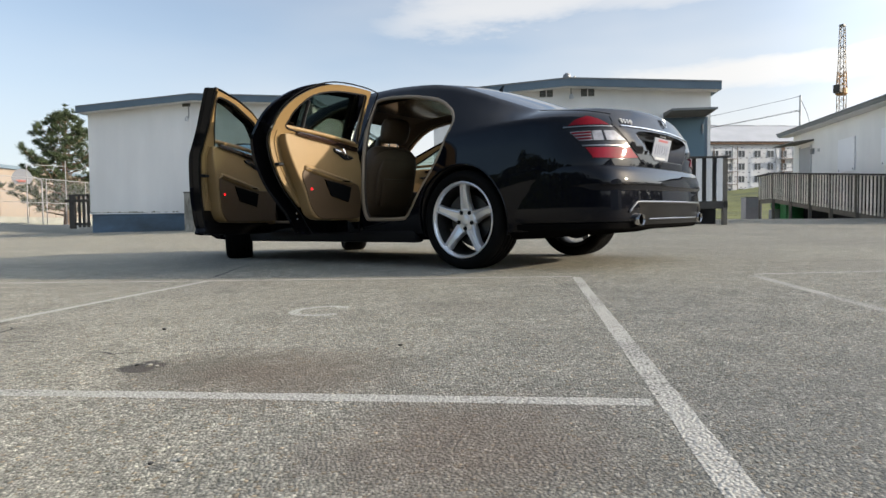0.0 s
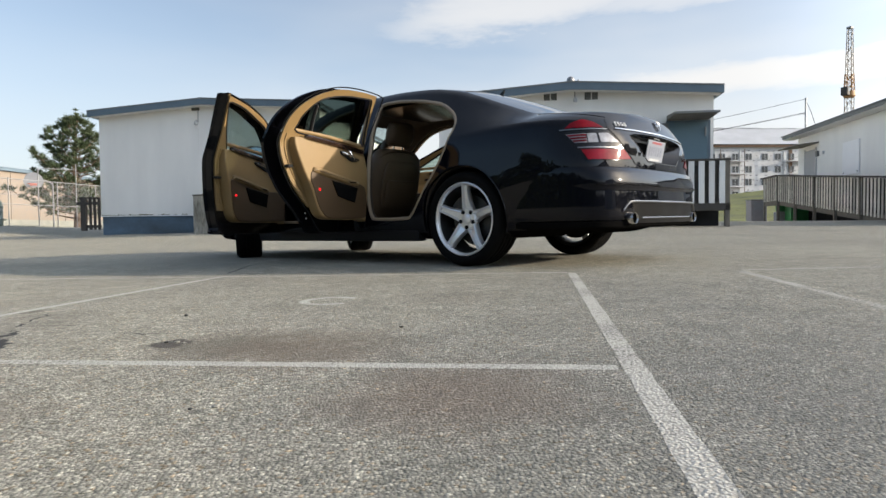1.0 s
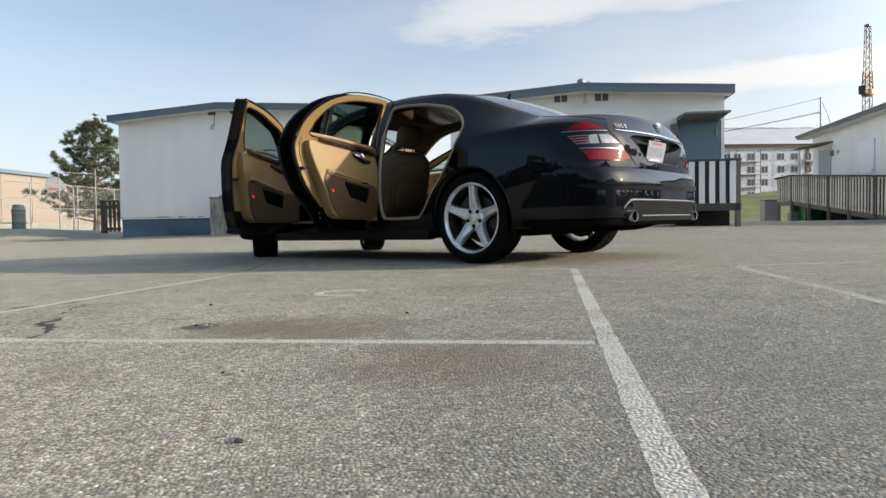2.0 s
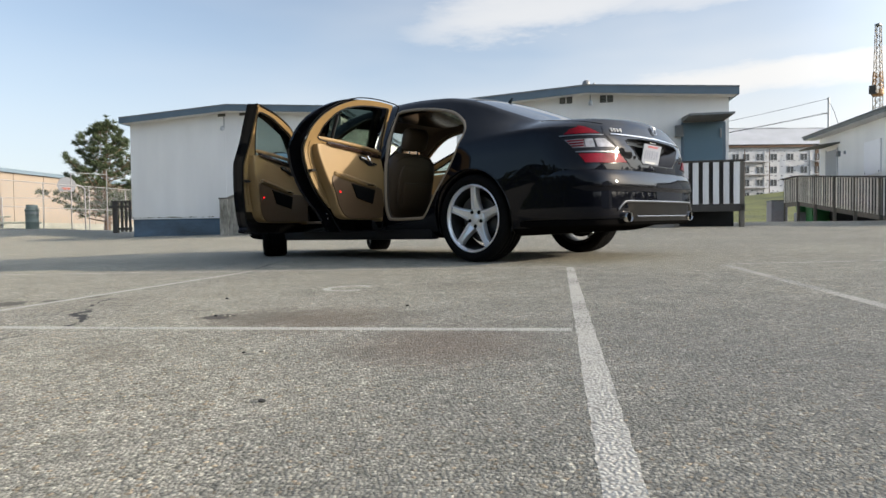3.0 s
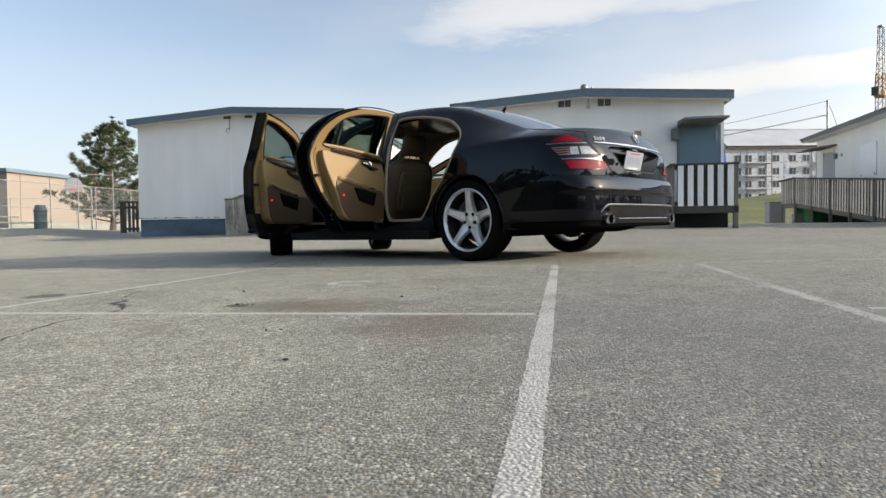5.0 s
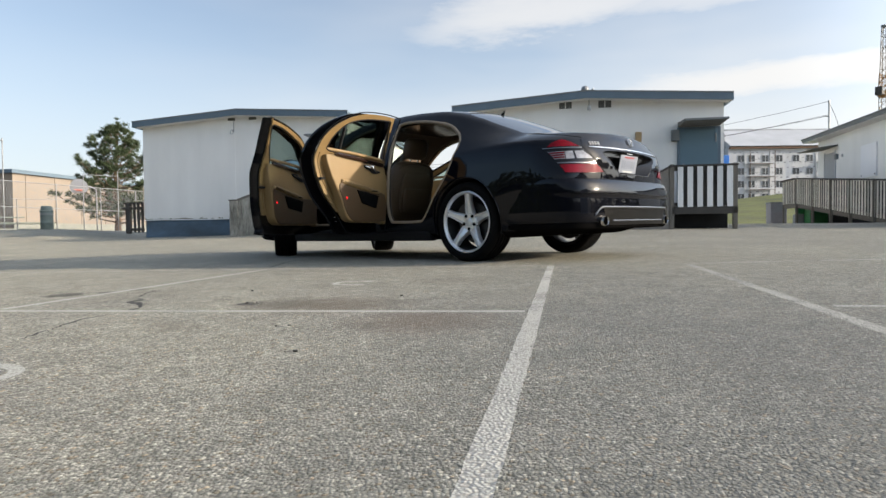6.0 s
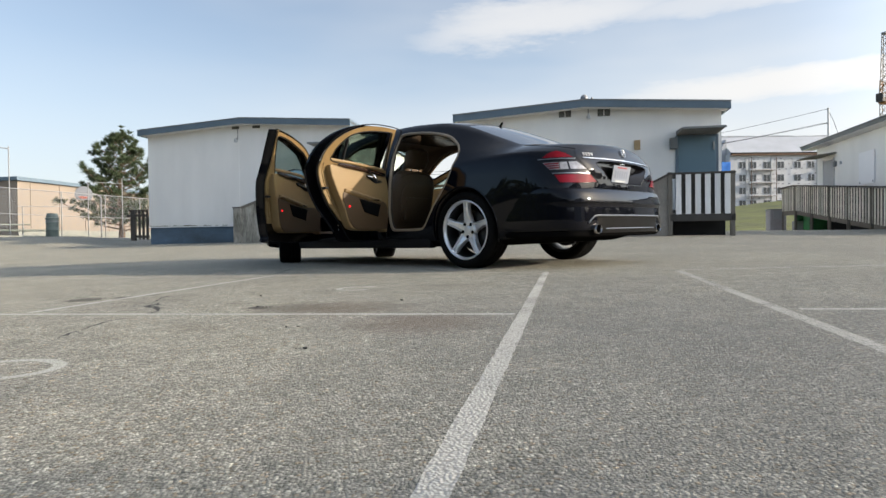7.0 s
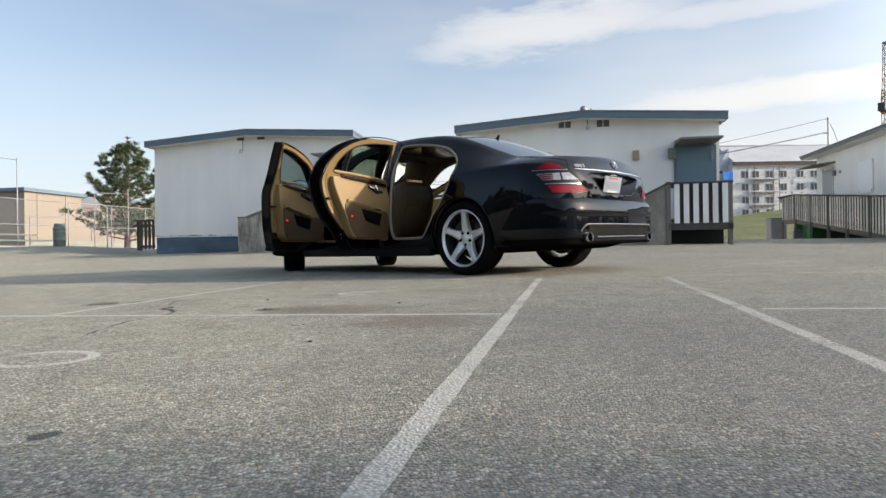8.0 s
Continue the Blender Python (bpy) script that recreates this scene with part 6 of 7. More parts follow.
# ---- the two open doors ----
def door(name, outline, window, hinge_x, angle, label, pane, deep, trimmed=()):
    h = Matrix.Translation((hinge_x, .905, 0))
    at = h @ Matrix.Rotation(radians(-angle), 4, "Z") @ h.inverted()
    outer = cut(loft(), [("DIFFERENCE", loft(0.028)), ("INTERSECT", prism_y(outline, .40, 1.3)), ("DIFFERENCE", prism_y(window, .40, 1.3))])
    ob = skin_part(name, outer, M["paint"], car, label, at)
    ob.data.transform(Matrix.Translation((0, deep, 0)))          # the door's depth
    side = ((0, 2, 0), (1, 0, 0), (0, 0, 1), (0, -1, 0))
    # dark shut face, then the tan frame on its inner side
    shut = cut(skin_patch(offset_outline(outline, -.004), *side, lift=deep - .024, thick=deep + .046, step=.04, level=True), [("DIFFERENCE", prism_y(offset_outline(window, .012), .40, 1.3))])
    part("shut_face", shut, M["gloss_black"], ob, "black door edge", smooth=True)
    near = [offset_outline(outline, d) for d in (-.024, -.022)]
    edge = []
    for k, (x, z) in enumerate(outline):
        t = max(0.0, min(1.0, (1.18 - z) / .15))
        p = Vector(near[0][k]).lerp(Vector(near[1][k]), t)
        edge.append((p.x, p.y))
    tan = cut(skin_patch(edge, *side, lift=-.066, thick=.016, step=.04, level=True), [("DIFFERENCE", prism_y(window, .40, 1.3)), ("DIFFERENCE", box((0, .3, 0), (3, 1.3, .47)))] + [("DIFFERENCE", prism_y(p, .35, 1.35)) for p in trimmed])
    part("inner_frame", tan, M["tan"], ob, "tan painted door frame", smooth=True)
    glass_pane("window", offset_outline(window, .01), (0, 2, 0), (1, 0, 0), (0, 0, 1), (0, -1, 0), M[pane], ob, "green-tinted door window", shade=True)
    inward = lambda d, k: [p + Vector((0, -k, 0)) for p in side_path(d, 0)]
    part("rubber_seal", tube(inward(offset_outline(outline, -0.006), .066), 0.005, 8, True), M["rubber"], ob, "black rubber seal", smooth=True)
    part("window_seal", tube(inward(offset_outline(window, 0.002), .082), 0.006, 8, True), M["black"], ob, smooth=True)
    # folded lip along the free edge
    x_free = min(x for x, z in outline)
    lip = [p for p in offset_outline(outline, -.062) if p[0] < x_free + .32 and .50 < p[1] < 1.0]
    part("jamb_fold", tube(inward(lip, .083), 0.007, 8), M["tan"], ob, smooth=True)
    return ob


def trim_panel(parent, outline, y0, y1, material, name="trim_panel", label="", bevel=0.02):
    bm = bmesh.new()
    add_prism(bm, outline, y1 - y0, Matrix(((1, 0, 0, 0), (0, 0, 1, y0), (0, 1, 0, 0), (0, 0, 0, 1))))
    bmesh.ops.recalc_face_normals(bm, faces=bm.faces[:])
    if bevel:
        es = [e for e in bm.edges if all(abs(v.co.y - y0) < 1e-5 for v in e.verts)]
        bmesh.ops.bevel(bm, geom=es, offset=bevel, segments=3, affect="EDGES", profile=0.6)
    ob = part(name, bm, material, parent, label, smooth=True)
    for p in ob.data.polygons:          # the broad face stays plain, its rounded rim is smooth
        if len(p.vertices) > 4:
            p.use_smooth = False
    return ob


def door_fittings(ob, x0, x1, slant, timber, handle, lamp, pocket, arm):
    """Leather panel and what is set in it; x0 is the free end, the others are spans along x."""
    foot = x0 + slant
    low = smooth_line([(x1, .40), (x1, .90), (x0 + (x1 - x0) * .5, .955), (x0 + .06, .975), (x0 + .01, .94), (x0 + slant * .22, .81), (x0 + slant * .70, .585), (x0 + slant * .93, .44), (foot + .05, .385), (foot + .18, .372), (x1 - .08, .370)], 4, True)
    panel = trim_panel(ob, low, .765, .85, M["tan"], label="tan leather door panel", bevel=0.014)
    a0, a1 = arm
    edge = x0 + slant * .56
    lower = smooth_line([(edge + .05, .735), ((a0 + a1) / 2, .69), (a1, .655), (x1 - .02, .64), (x1 - .01, .43), (x1 - .06, .382), (foot + .19, .379), (foot + .070, .392), (x0 + slant * .90 + .012, .47), (x0 + slant * .70 + .014, .60), (edge + .018, .67)], 3, True)
    trim_panel(panel, lower, .757, .77, M["tan_low"], "lower_panel", "lower part of the door panel in darker brown", 0.006)
    rest = smooth_line([(a0, .745), (a0 + .03, .765), (a0 + (a1 - a0) * .5, .735), (a1, .695), (a1 + .10, .68), (a1 + .10, .645), (a1, .650), (a0 + (a1 - a0) * .5, .685), (a0 + .02, .722)], 3, True)
    trim_panel(panel, rest, .742, .775, M["tan"], "arm_rest", "padded tan arm rest", 0.022)
    t0, t1 = timber
    wood = smooth_line([(t0, .985), (t0 + .02, .994), ((t0 + t1) / 2, .972), (t1, .944), (t1 + .02, .926), (t1, .908), ((t0 + t1) / 2, .938), (t0 + .02, .962)], 3, True)
    trim_panel(panel, wood, .744, .77, M["wood"], "timber_strip", "dark polished timber strip", 0.008)
    part("sill_roll", tube(smooth_line([(x0 + .03, .80, 1.022), ((x0 + x1) / 2, .79, 1.008), (x1 - .03, .785, .978)], 5), .016, 10), M["tan"], panel, "padded tan window sill", smooth=True)
    p0, p1 = pocket
    hole = smooth_line([(p0, .66), (p0 + .02, .668), (p1, .628), (p1 + .01, .61), (p1 - .02, .517), (p1 - .05, .515), (p0 + .08, .548), (p0 + .05, .565)], 2, True)
    trim_panel(panel, hole, .748, .764, M["underside"], "map_pocket", "dark map pocket", 0.004)
    # handle: dark cup, bright lever and switches
    h0, h1 = handle
    H = lambda f: h0 + (h1 - h0) * f
    cup = smooth_line([(H(0), .912), (H(.3), .908), (H(.45), .88), (H(1), .865), (H(1.02), .845), (H(.6), .838), (H(.3), .868), (H(.05), .885)], 3, True)
    trim_panel(panel, cup, .752, .766, M["black"], "handle_cup", "dark handle recess", 0.003)
    part("door_pull", tube(smooth_line([(H(.02), .745, .900), (H(.20), .728, .886), (H(.38), .726, .880), (H(.45), .742, .872)], 4), .007, 8), M["chrome"], panel, "chrome door handle", smooth=True)
    part("door_pull", tube(smooth_line([(H(.42), .742, .915), (H(.50), .730, .880), (H(.62), .730, .858)], 4), .006, 8), M["chrome"], panel, smooth=True)
    for i in range(2):
        part("seat_switch", box((H(.68 + .16 * i), .740, .846 - .004 * i), (H(.78 + .16 * i), .752, .862 - .004 * i), .003), M["chrome"], panel)
    part("chrome_tab", box((a1 - .03, .738, .662), (a1 + .06, .748, .674), .004), M["chrome"], panel)
    part("door_light", lathe([(0, .006), (.008, .006), (.011, .0)], 16, Matrix.Translation((lamp, .758, .598)) @ Matrix.Rotation(math.pi / 2, 4, "X")), M["reflector"], panel, "small red door warning light")
    part("foot_light", box((p0 + .04, .758, .392), (p0 + .08, .768, .402), .002), M["chrome"], panel)


door_r = door("rear_door", DOOR_R, PANE_R, 1.15, 79.0, "open rear door, black outside and tan inside", "glass_rear", .085, [[(1.022, 1.42), (1.078, 1.03), (1.09, .95), (1.3, .95), (1.3, 1.45)]])
door_fittings(door_r, .24, 1.05, .25, (.355, .99), (.74, .95), .482, (.63, .91), (.42, .84))
part("quarter_glass", skin_patch([(.295, 1.03), (.43, 1.03), (.408, 1.23), (.32, 1.13)], (0, 2, 0), (1, 0, 0), (0, 0, 1), (0, -1, 0), lift=-.012, thick=.004, step=.05), M["glass_black"], door_r, "dark quarter window")
part("window_bar", tube(side_path([(.462, 1.02), (.445, 1.12), (.425, 1.24)], -.045), .012, 8), M["black"], door_r, smooth=True)
part("window_bar", tube(side_path([(.474, 1.02), (.457, 1.12), (.438, 1.235)], -.052), .004, 8), M["chrome"], door_r, smooth=True)
part("latch", box((.215, .80, .752), (.262, .845, .772), .006), M["black"], door_r, "dark door latch")
for x, z in ((.44, .425), (.45, .385)):
    part("bolt", lathe([(0, .004), (.007, .003), (.008, 0)], 10, Matrix.Translation((x, .872, z)) @ Matrix.Rotation(math.pi / 2, 4, "X")), M["chrome"], door_r)
door_f = door("front_door", DOOR_F, PANE_F, 2.46, 59.0, "open front door, black outside and tan inside", "glass_door", .02)
door_fittings(door_f, 1.325, 2.36, .09, (1.41, 2.08), (1.805, 2.15), 1.458, (1.63, 2.0), (1.42, 1.92))
part("latch", box((1.26, .80, .728), (1.32, .845, .748), .006), M["black"], door_f, "dark door latch")
# door mirror
mm = Matrix.Translation((2.31, 1.03, 1.05)) @ Matrix.Rotation(math.pi / 2, 4, "Y") @ Matrix.Diagonal((.66, 1.25, 1, 1))
mirror = part("door_mirror", lathe([(0, .11), (.05, .105), (.09, .08), (.112, .03), (.115, -.02), (.108, -.045)], 28, mm), M["paint"], door_f, "black door mirror", smooth=True)
mg = Matrix.Translation((2.28, 1.03, 1.05)) @ Matrix.Rotation(radians(9), 4, "Y") @ Matrix.Rotation(math.pi / 2, 4, "Y") @ Matrix.Diagonal((.66, 1.25, 1, 1))
part("mirror_glass", lathe([(0, -.004), (.104, -.004)], 28, mg), M["mirror"], mirror, "tilted mirror glass")
part("mirror_arm", box((2.27, .86, .965), (2.35, .99, 1.0), .012), M["paint"], mirror)
# the far front door stands open too, the mirror image of the near one
_h = Matrix.Translation((2.46, .905, 0))
copy_thing(door_f, Matrix.Diagonal((1, -1, 1, 1)) @ _h @ Matrix.Rotation(radians(-38), 4, "Z") @ _h.inverted())

# ---- interior ----
part("carpet", box((.05, -.78, .262), (2.75, .78, .285), .008), M["carpet"], car, "dark brown carpet floor")
part("tunnel", box((.35, -.13, .28), (2.6, .13, .48), .05), M["tan_dark"], car, smooth=True)
part("centre_console", box((1.35, -.13, .45), (2.45, .13, .64), .05), M["tan_dark"], car, "brown leather centre console", smooth=True)
for ring_x in ((.18, 1.08),):
    trim_panel(car, [(ring_x[0] + .25, .36), (ring_x[1], .36), (ring_x[1], .92), (ring_x[0], .94), (ring_x[0] + .05, .75)], -.86, -.80, M["tan"], "far_door_trim", "tan leather trim of the closed far door", 0.0)
dash = trim_panel(car, smooth_line([(2.35, .62), (2.30, .80), (2.36, .93), (2.50, .985), (2.80, .985), (2.85, .6)], 4, True), -.76, .76, M["tan_dark"], "dashboard", "dark brown dashboard", 0.0)
part("dash_wood", box((2.296, -.70, .80), (2.32, .70, .85), .006), M["wood"], dash)
bm = bmesh.new()
wm = Matrix.Translation((2.13, .37, .86)) @ Matrix.Rotation(radians(68), 4, "Y")
add_tube(bm, [wm @ Vector((.185 * math.cos(radians(d)), .185 * math.sin(radians(d)), 0)) for d in range(0, 360, 12)], .016, 8, True)
for d in (0, 120, 240):
    add_tube(bm, [wm @ Vector((0, 0, .01)), wm @ Vector((.18 * math.cos(radians(d)), .18 * math.sin(radians(d)), 0))], [.03, .014], 8)
add_tube(bm, [wm @ Vector((0, 0, .02)), wm @ Vector((0, 0, .22))], .035, 10)
part("steering_wheel", bm, M["tan_dark"], car, smooth=True)
part("sunroof", box((.72, -.42, 1.398), (1.55, .42, 1.408), .003), M["gloss_black"], car, "dark glass sunroof")


def cushion(lo, hi, bevel, m=None):
    bm = box(lo, hi, 0, m)
    bmesh.ops.bevel(bm, geom=bm.edges[:], offset=bevel, segments=4, affect="EDGES", profile=0.55)
    return bm


def padded(rows, tilt, power=2.8, sides=28, sag=0.0):
    """An upholstered pad from rows of (height, half width, half depth, shift along x)."""
    bm = bmesh.new()
    rings = []
    for z, w, d, dx in rows:
        ring = []
        for j in range(sides):
            a = 2 * math.pi * j / sides
            ca, sa = math.cos(a), math.sin(a)
            px_ = math.copysign(abs(ca) ** (2 / power), ca) * d
            py_ = math.copysign(abs(sa) ** (2 / power), sa) * w
            ring.append(bm.verts.new(tilt @ Vector((px_ + dx - sag * (1 - (py_ / max(w, .001)) ** 2) * (ca < 0), py_, z))))
        rings.append(ring)
    for a, b_ in zip(rings, rings[1:]):
        for j in range(sides):
            bm.faces.new((a[j], a[(j + 1) % sides], b_[(j + 1) % sides], b_[j]))
    bm.faces.new(rings[0][::-1]); bm.faces.new(rings[-1])
    return bm


for s in (1, -1):
    sx = 1.33 if s > 0 else 2.2
    tilt = Matrix.Translation((sx, s * .365, .50)) @ Matrix.Rotation(radians(-12), 4, "Y")
    back = smooth_line([(-.08, .235, .06, 0), (.0, .262, .085, 0), (.15, .285, .095, 0), (.32, .298, .095, 0), (.42, .290, .088, .004), (.48, .262, .076, .008), (.515, .215, .058, .012), (.53, .16, .03, .014), (.534, .08, .012, .015)], 3)
    seat = part("front_seat", padded(back, tilt, 3.0, 36), M["tan_dark"], car, "brown leather front seat back", smooth=True)
    shell_ = smooth_line([(.0, .19, .012, -.085), (.06, .222, .02, -.088), (.2, .235, .024, -.088), (.33, .225, .024, -.086), (.40, .195, .02, -.078), (.43, .15, .012, -.07)], 3)
    part("seat_shell", padded(shell_, tilt, 4.0, 30), M["tan_dark"], seat, "moulded brown seat-back shell", smooth=True)
    part("seat_pocket", padded(smooth_line([(.01, .17, .02, -.103), (.08, .19, .028, -.108), (.2, .195, .026, -.112), (.255, .19, .018, -.116)], 3), tilt, 4.0, 30), M["tan_dark"], seat, "sagging seat-back pocket", smooth=True)
    part("pocket_hem", tube([tilt @ Vector((-.118 - .016 * math.cos(y_ * 7), y_, .257 - .02 * math.cos(y_ * 7.5))) for y_ in [-.19 + .019 * k for k in range(21)]], .006, 8), M["tan_dark"], seat, smooth=True)
    part("seat_piping", tube([tilt @ Vector((-.052, y_, .515 - 2.2 * abs(y_) ** 2.6)) for y_ in [-.26 + .026 * k for k in range(21)]], .006, 8), M["tan_low"], seat, smooth=True)
    part("seat_cushion", cushion((-.05, -.27, -.20), (.52, .27, -.02), .06, Matrix.Translation((sx + .03, s * .365, .50))), M["tan_dark"], seat, "brown leather seat cushion", smooth=True)
    for y in (.055, -.055):
        part("headrest_post", tube([tilt @ Vector((0, y, .52)), tilt @ Vector((0, y, .64))], .007, 8), M["chrome"], seat, "chrome post")
    head = smooth_line([(.560, .095, .03, .01), (.572, .130, .048, .008), (.61, .150, .062, .002), (.67, .156, .066, -.004), (.73, .150, .06, -.006), (.768, .132, .046, -.006), (.785, .09, .026, -.004), (.789, .04, .01, -.002)], 3)
    part("headrest", padded(head, tilt, 2.9, 32), M["tan_dark"], seat, "brown leather headrest", smooth=True)
bench = part("rear_bench", cushion((-.02, -.66, .30), (.46, .66, .50), .06), M["tan_dark"], car, "brown leather rear bench", smooth=True)
part("bench_back", cushion((-.22, -.66, .42), (-.04, .66, 1.0), .06, Matrix.Rotation(radians(-14), 4, "Y")), M["tan_dark"], bench, smooth=True)
part("parcel_shelf", box((-.52, -.62, 1.02), (-.18, .62, 1.045), .008), M["tan_dark"], car)
# front end, seen only past the doors
part("front_bumper", skin_patch([(-.62, .30), (.62, .30), (.62, .58), (-.62, .58)], (5, 0, 0), (0, 1, 0), (0, 0, 1), (-1, 0, 0), lift=.015, thick=.02, step=.06), M["paint"], car, smooth=True)
for s in (1, -1):
    part("headlamp", skin_patch([(.0, .60), (.28, .58), (.30, .70), (.05, .72)], Vector((4.6, .25 * s, 0)), Vector((-.35, .94 * s, 0)), (0, 0, 1), (-1, 0, 0), lift=.008, thick=.012, step=.05), M["lens_clear"], car, "clear headlamp", smooth=True)
# ---- beyond the yard, on the fence side ----
LINK_L, LINK_R = Vector((-17.5, 25.0, 0)), Vector((-12.8, 32.7, 0))


def link_mat():
    m = bpy.data.materials.new("chain_link")
    m.use_nodes = True
    n, l = m.node_tree.nodes, m.node_tree.links
    b = n["Principled BSDF"]
    b.inputs["Base Color"].default_value, b.inputs["Metallic"].default_value, b.inputs["Roughness"].default_value = (.20, .21, .22, 1), .5, .5
    co = n.new("ShaderNodeTexCoord")
    s = n.new("ShaderNodeSeparateXYZ")
    l.new(co.outputs["Object"], s.inputs[0])
    parts_ = []
    for sign in (1, -1):
        a = n.new("ShaderNodeMath"); a.operation = "MULTIPLY_ADD"; a.inputs[1].default_value = sign
        l.new(s.outputs["X"], a.inputs[0]); l.new(s.outputs["Z"], a.inputs[2])
        w = n.new("ShaderNodeMath"); w.operation = "MULTIPLY"; w.inputs[1].default_value = 1 / 0.075
        l.new(a.outputs[0], w.inputs[0])
        f = n.new("ShaderNodeMath"); f.operation = "FRACT"; l.new(w.outputs[0], f.inputs[0])
        g = n.new("ShaderNodeMath"); g.operation = "LESS_THAN"; g.inputs[1].default_value = 0.062; l.new(f.outputs[0], g.inputs[0])
        parts_.append(g.outputs[0])
    mx = n.new("ShaderNodeMath"); mx.operation = "MAXIMUM"
    l.new(parts_[0], mx.inputs[0]); l.new(parts_[1], mx.inputs[1]); l.new(mx.outputs[0], b.inputs["Alpha"])
    return m


def build_link_fence():
    d = (LINK_R - LINK_L).normalized()
    turn = math.degrees(math.atan2(d.y, d.x))
    ob = base("chain_link_fence", pose(LINK_L.x, LINK_L.y, 0, 0, 0, turn), "galvanised chain-link fence with steel posts and rails", "fence")
    g = 0.38
    post = to_mesh("post", lathe([(0, 1.0), (1.0, 1.0), (1.0, 0)], 12), M["galv"], True)
    for s, top in FENCE_POSTS:
        share("post", post, ob, Matrix.LocRotScale((s, 0, g - .1), None, (.024, .024, top + .1)))
    for z, r in ((2.62, .020), (1.38, .016), (.24, .016)):
        part("rail", tube([(-9, 0, g + z), (14, 0, g + z)], r, 8), M["galv"], ob)
    part("rail", tube([(-9, 0, g + 4.50), (.86, 0, g + 4.50)], .022, 8), M["galv"], ob)
    part("rail", tube([(4.97, 0, g + 3.27), (7.12, 0, g + 3.38)], .016, 8), M["galv"], ob)
    part("rail", tube([(1.2, -.02, g + 1.76), (4.0, -.02, g + 1.88)], .016, 8), M["galv"], ob)
    part("mesh_sheet", box((-9, -.006, g + .02), (14, -.002, g + 2.62)), link_mat(), ob, "diamond wire mesh")
    return ob


FENCE_POSTS = [(.86, 4.62), (1.46, 1.76), (3.45, 2.67), (4.97, 3.27), (6.01, 2.64), (7.12, 3.68), (8.32, 2.64), (-3.0, 2.64), (-6.0, 2.64), (10.5, 2.64), (13.0, 2.64)]
build_link_fence()


def build_hoop():
    x, y = -15.53, 30.3
    z = ground_z(x, y)
    ob = base("basketball_hoop", pose(x, y, z, 0, 0, 14), "grey fan-shaped basketball backboard with orange rim on a bent pole", "basketball hoop")
    part("pole", tube(smooth_line([(.75, .9, -.2), (.75, .9, 2.1), (.68, .75, 2.45), (.3, .2, 2.58), (.1, .05, 2.58)], 5), .036, 10), M["galv"], ob, smooth=True)
    fan = [(.45 * math.cos(radians(a)), .52 * math.sin(radians(a))) for a in range(0, 181, 15)] + [(-.32, -.26), (.32, -.26)]
    part("backboard", wall_sheet([(px, 2.42 + pz) for px, pz in fan], .04, Matrix()), M["board"], ob, "grey fan-shaped backboard")
    bm = bmesh.new()
    add_tube(bm, [(.225 * math.cos(radians(a)), -.28 + .225 * math.sin(radians(a)), 2.32) for a in range(0, 360, 18)], .012, 8, True)
    add_box(bm, (-.16, -.06, 2.24), (.16, 0, 2.36))
    part("rim", bm, M["hoop"], ob, "orange rim")


build_hoop()


def build_barrel():
    x, y = -13.6, 21.9
    ob = base("litter_barrel", stand(x, y), "green-grey steel litter barrel on the asphalt", "barrel")
    part("drum", lathe([(0, 0), (.22, 0), (.232, .02), (.232, .28), (.243, .30), (.232, .32), (.232, .58), (.243, .60), (.232, .62), (.228, .80), (.0, .80)], 32), M["barrel"], ob, smooth=True)
    part("lid", lathe([(.252, .74), (.258, .80), (.215, .83), (.20, .97), (.18, 1.0), (0, 1.0)], 32), M["barrel"], ob, "domed lid", smooth=True)
    part("hoop_band", lathe([(.240, .64), (.247, .64), (.247, .68), (.240, .68)], 32), M["galv"], ob)


build_barrel()


def build_picnic_table():
    """Tabletop boards, two long seats and slanted legs, beyond the fence."""
    ob = base("picnic_table", stand(-19.0, 28.3, 25), "faded grey-green picnic table behind the fence", "table")
    for i in range(4):
        part("top_board", box((-1.5, -.38 + i * .19, .72), (1.5, -.21 + i * .19, .78), .008), M["bench_grey"], ob)
    for y in (-.78, .60):
        part("seat", box((-1.9, y, .40), (2.8, y + .26, .48), .008), M["bench_grey"], ob)
    for x in (-1.2, 1.2):
        part("cross_beam", box((x - .03, -.70, .34), (x + .03, .80, .40)), M["bench_grey"], ob)
        for s in (-1, 1):
            part("leg", tube([(x, .55 * s, -.02), (x, .18 * s, .72)], .035, 8), M["bench_grey"], ob)
    for y in (-.65, .73):
        part("leg", tube([(2.5, y, -.02), (2.5, y, .40)], .035, 8), M["bench_grey"], ob)


build_picnic_table()


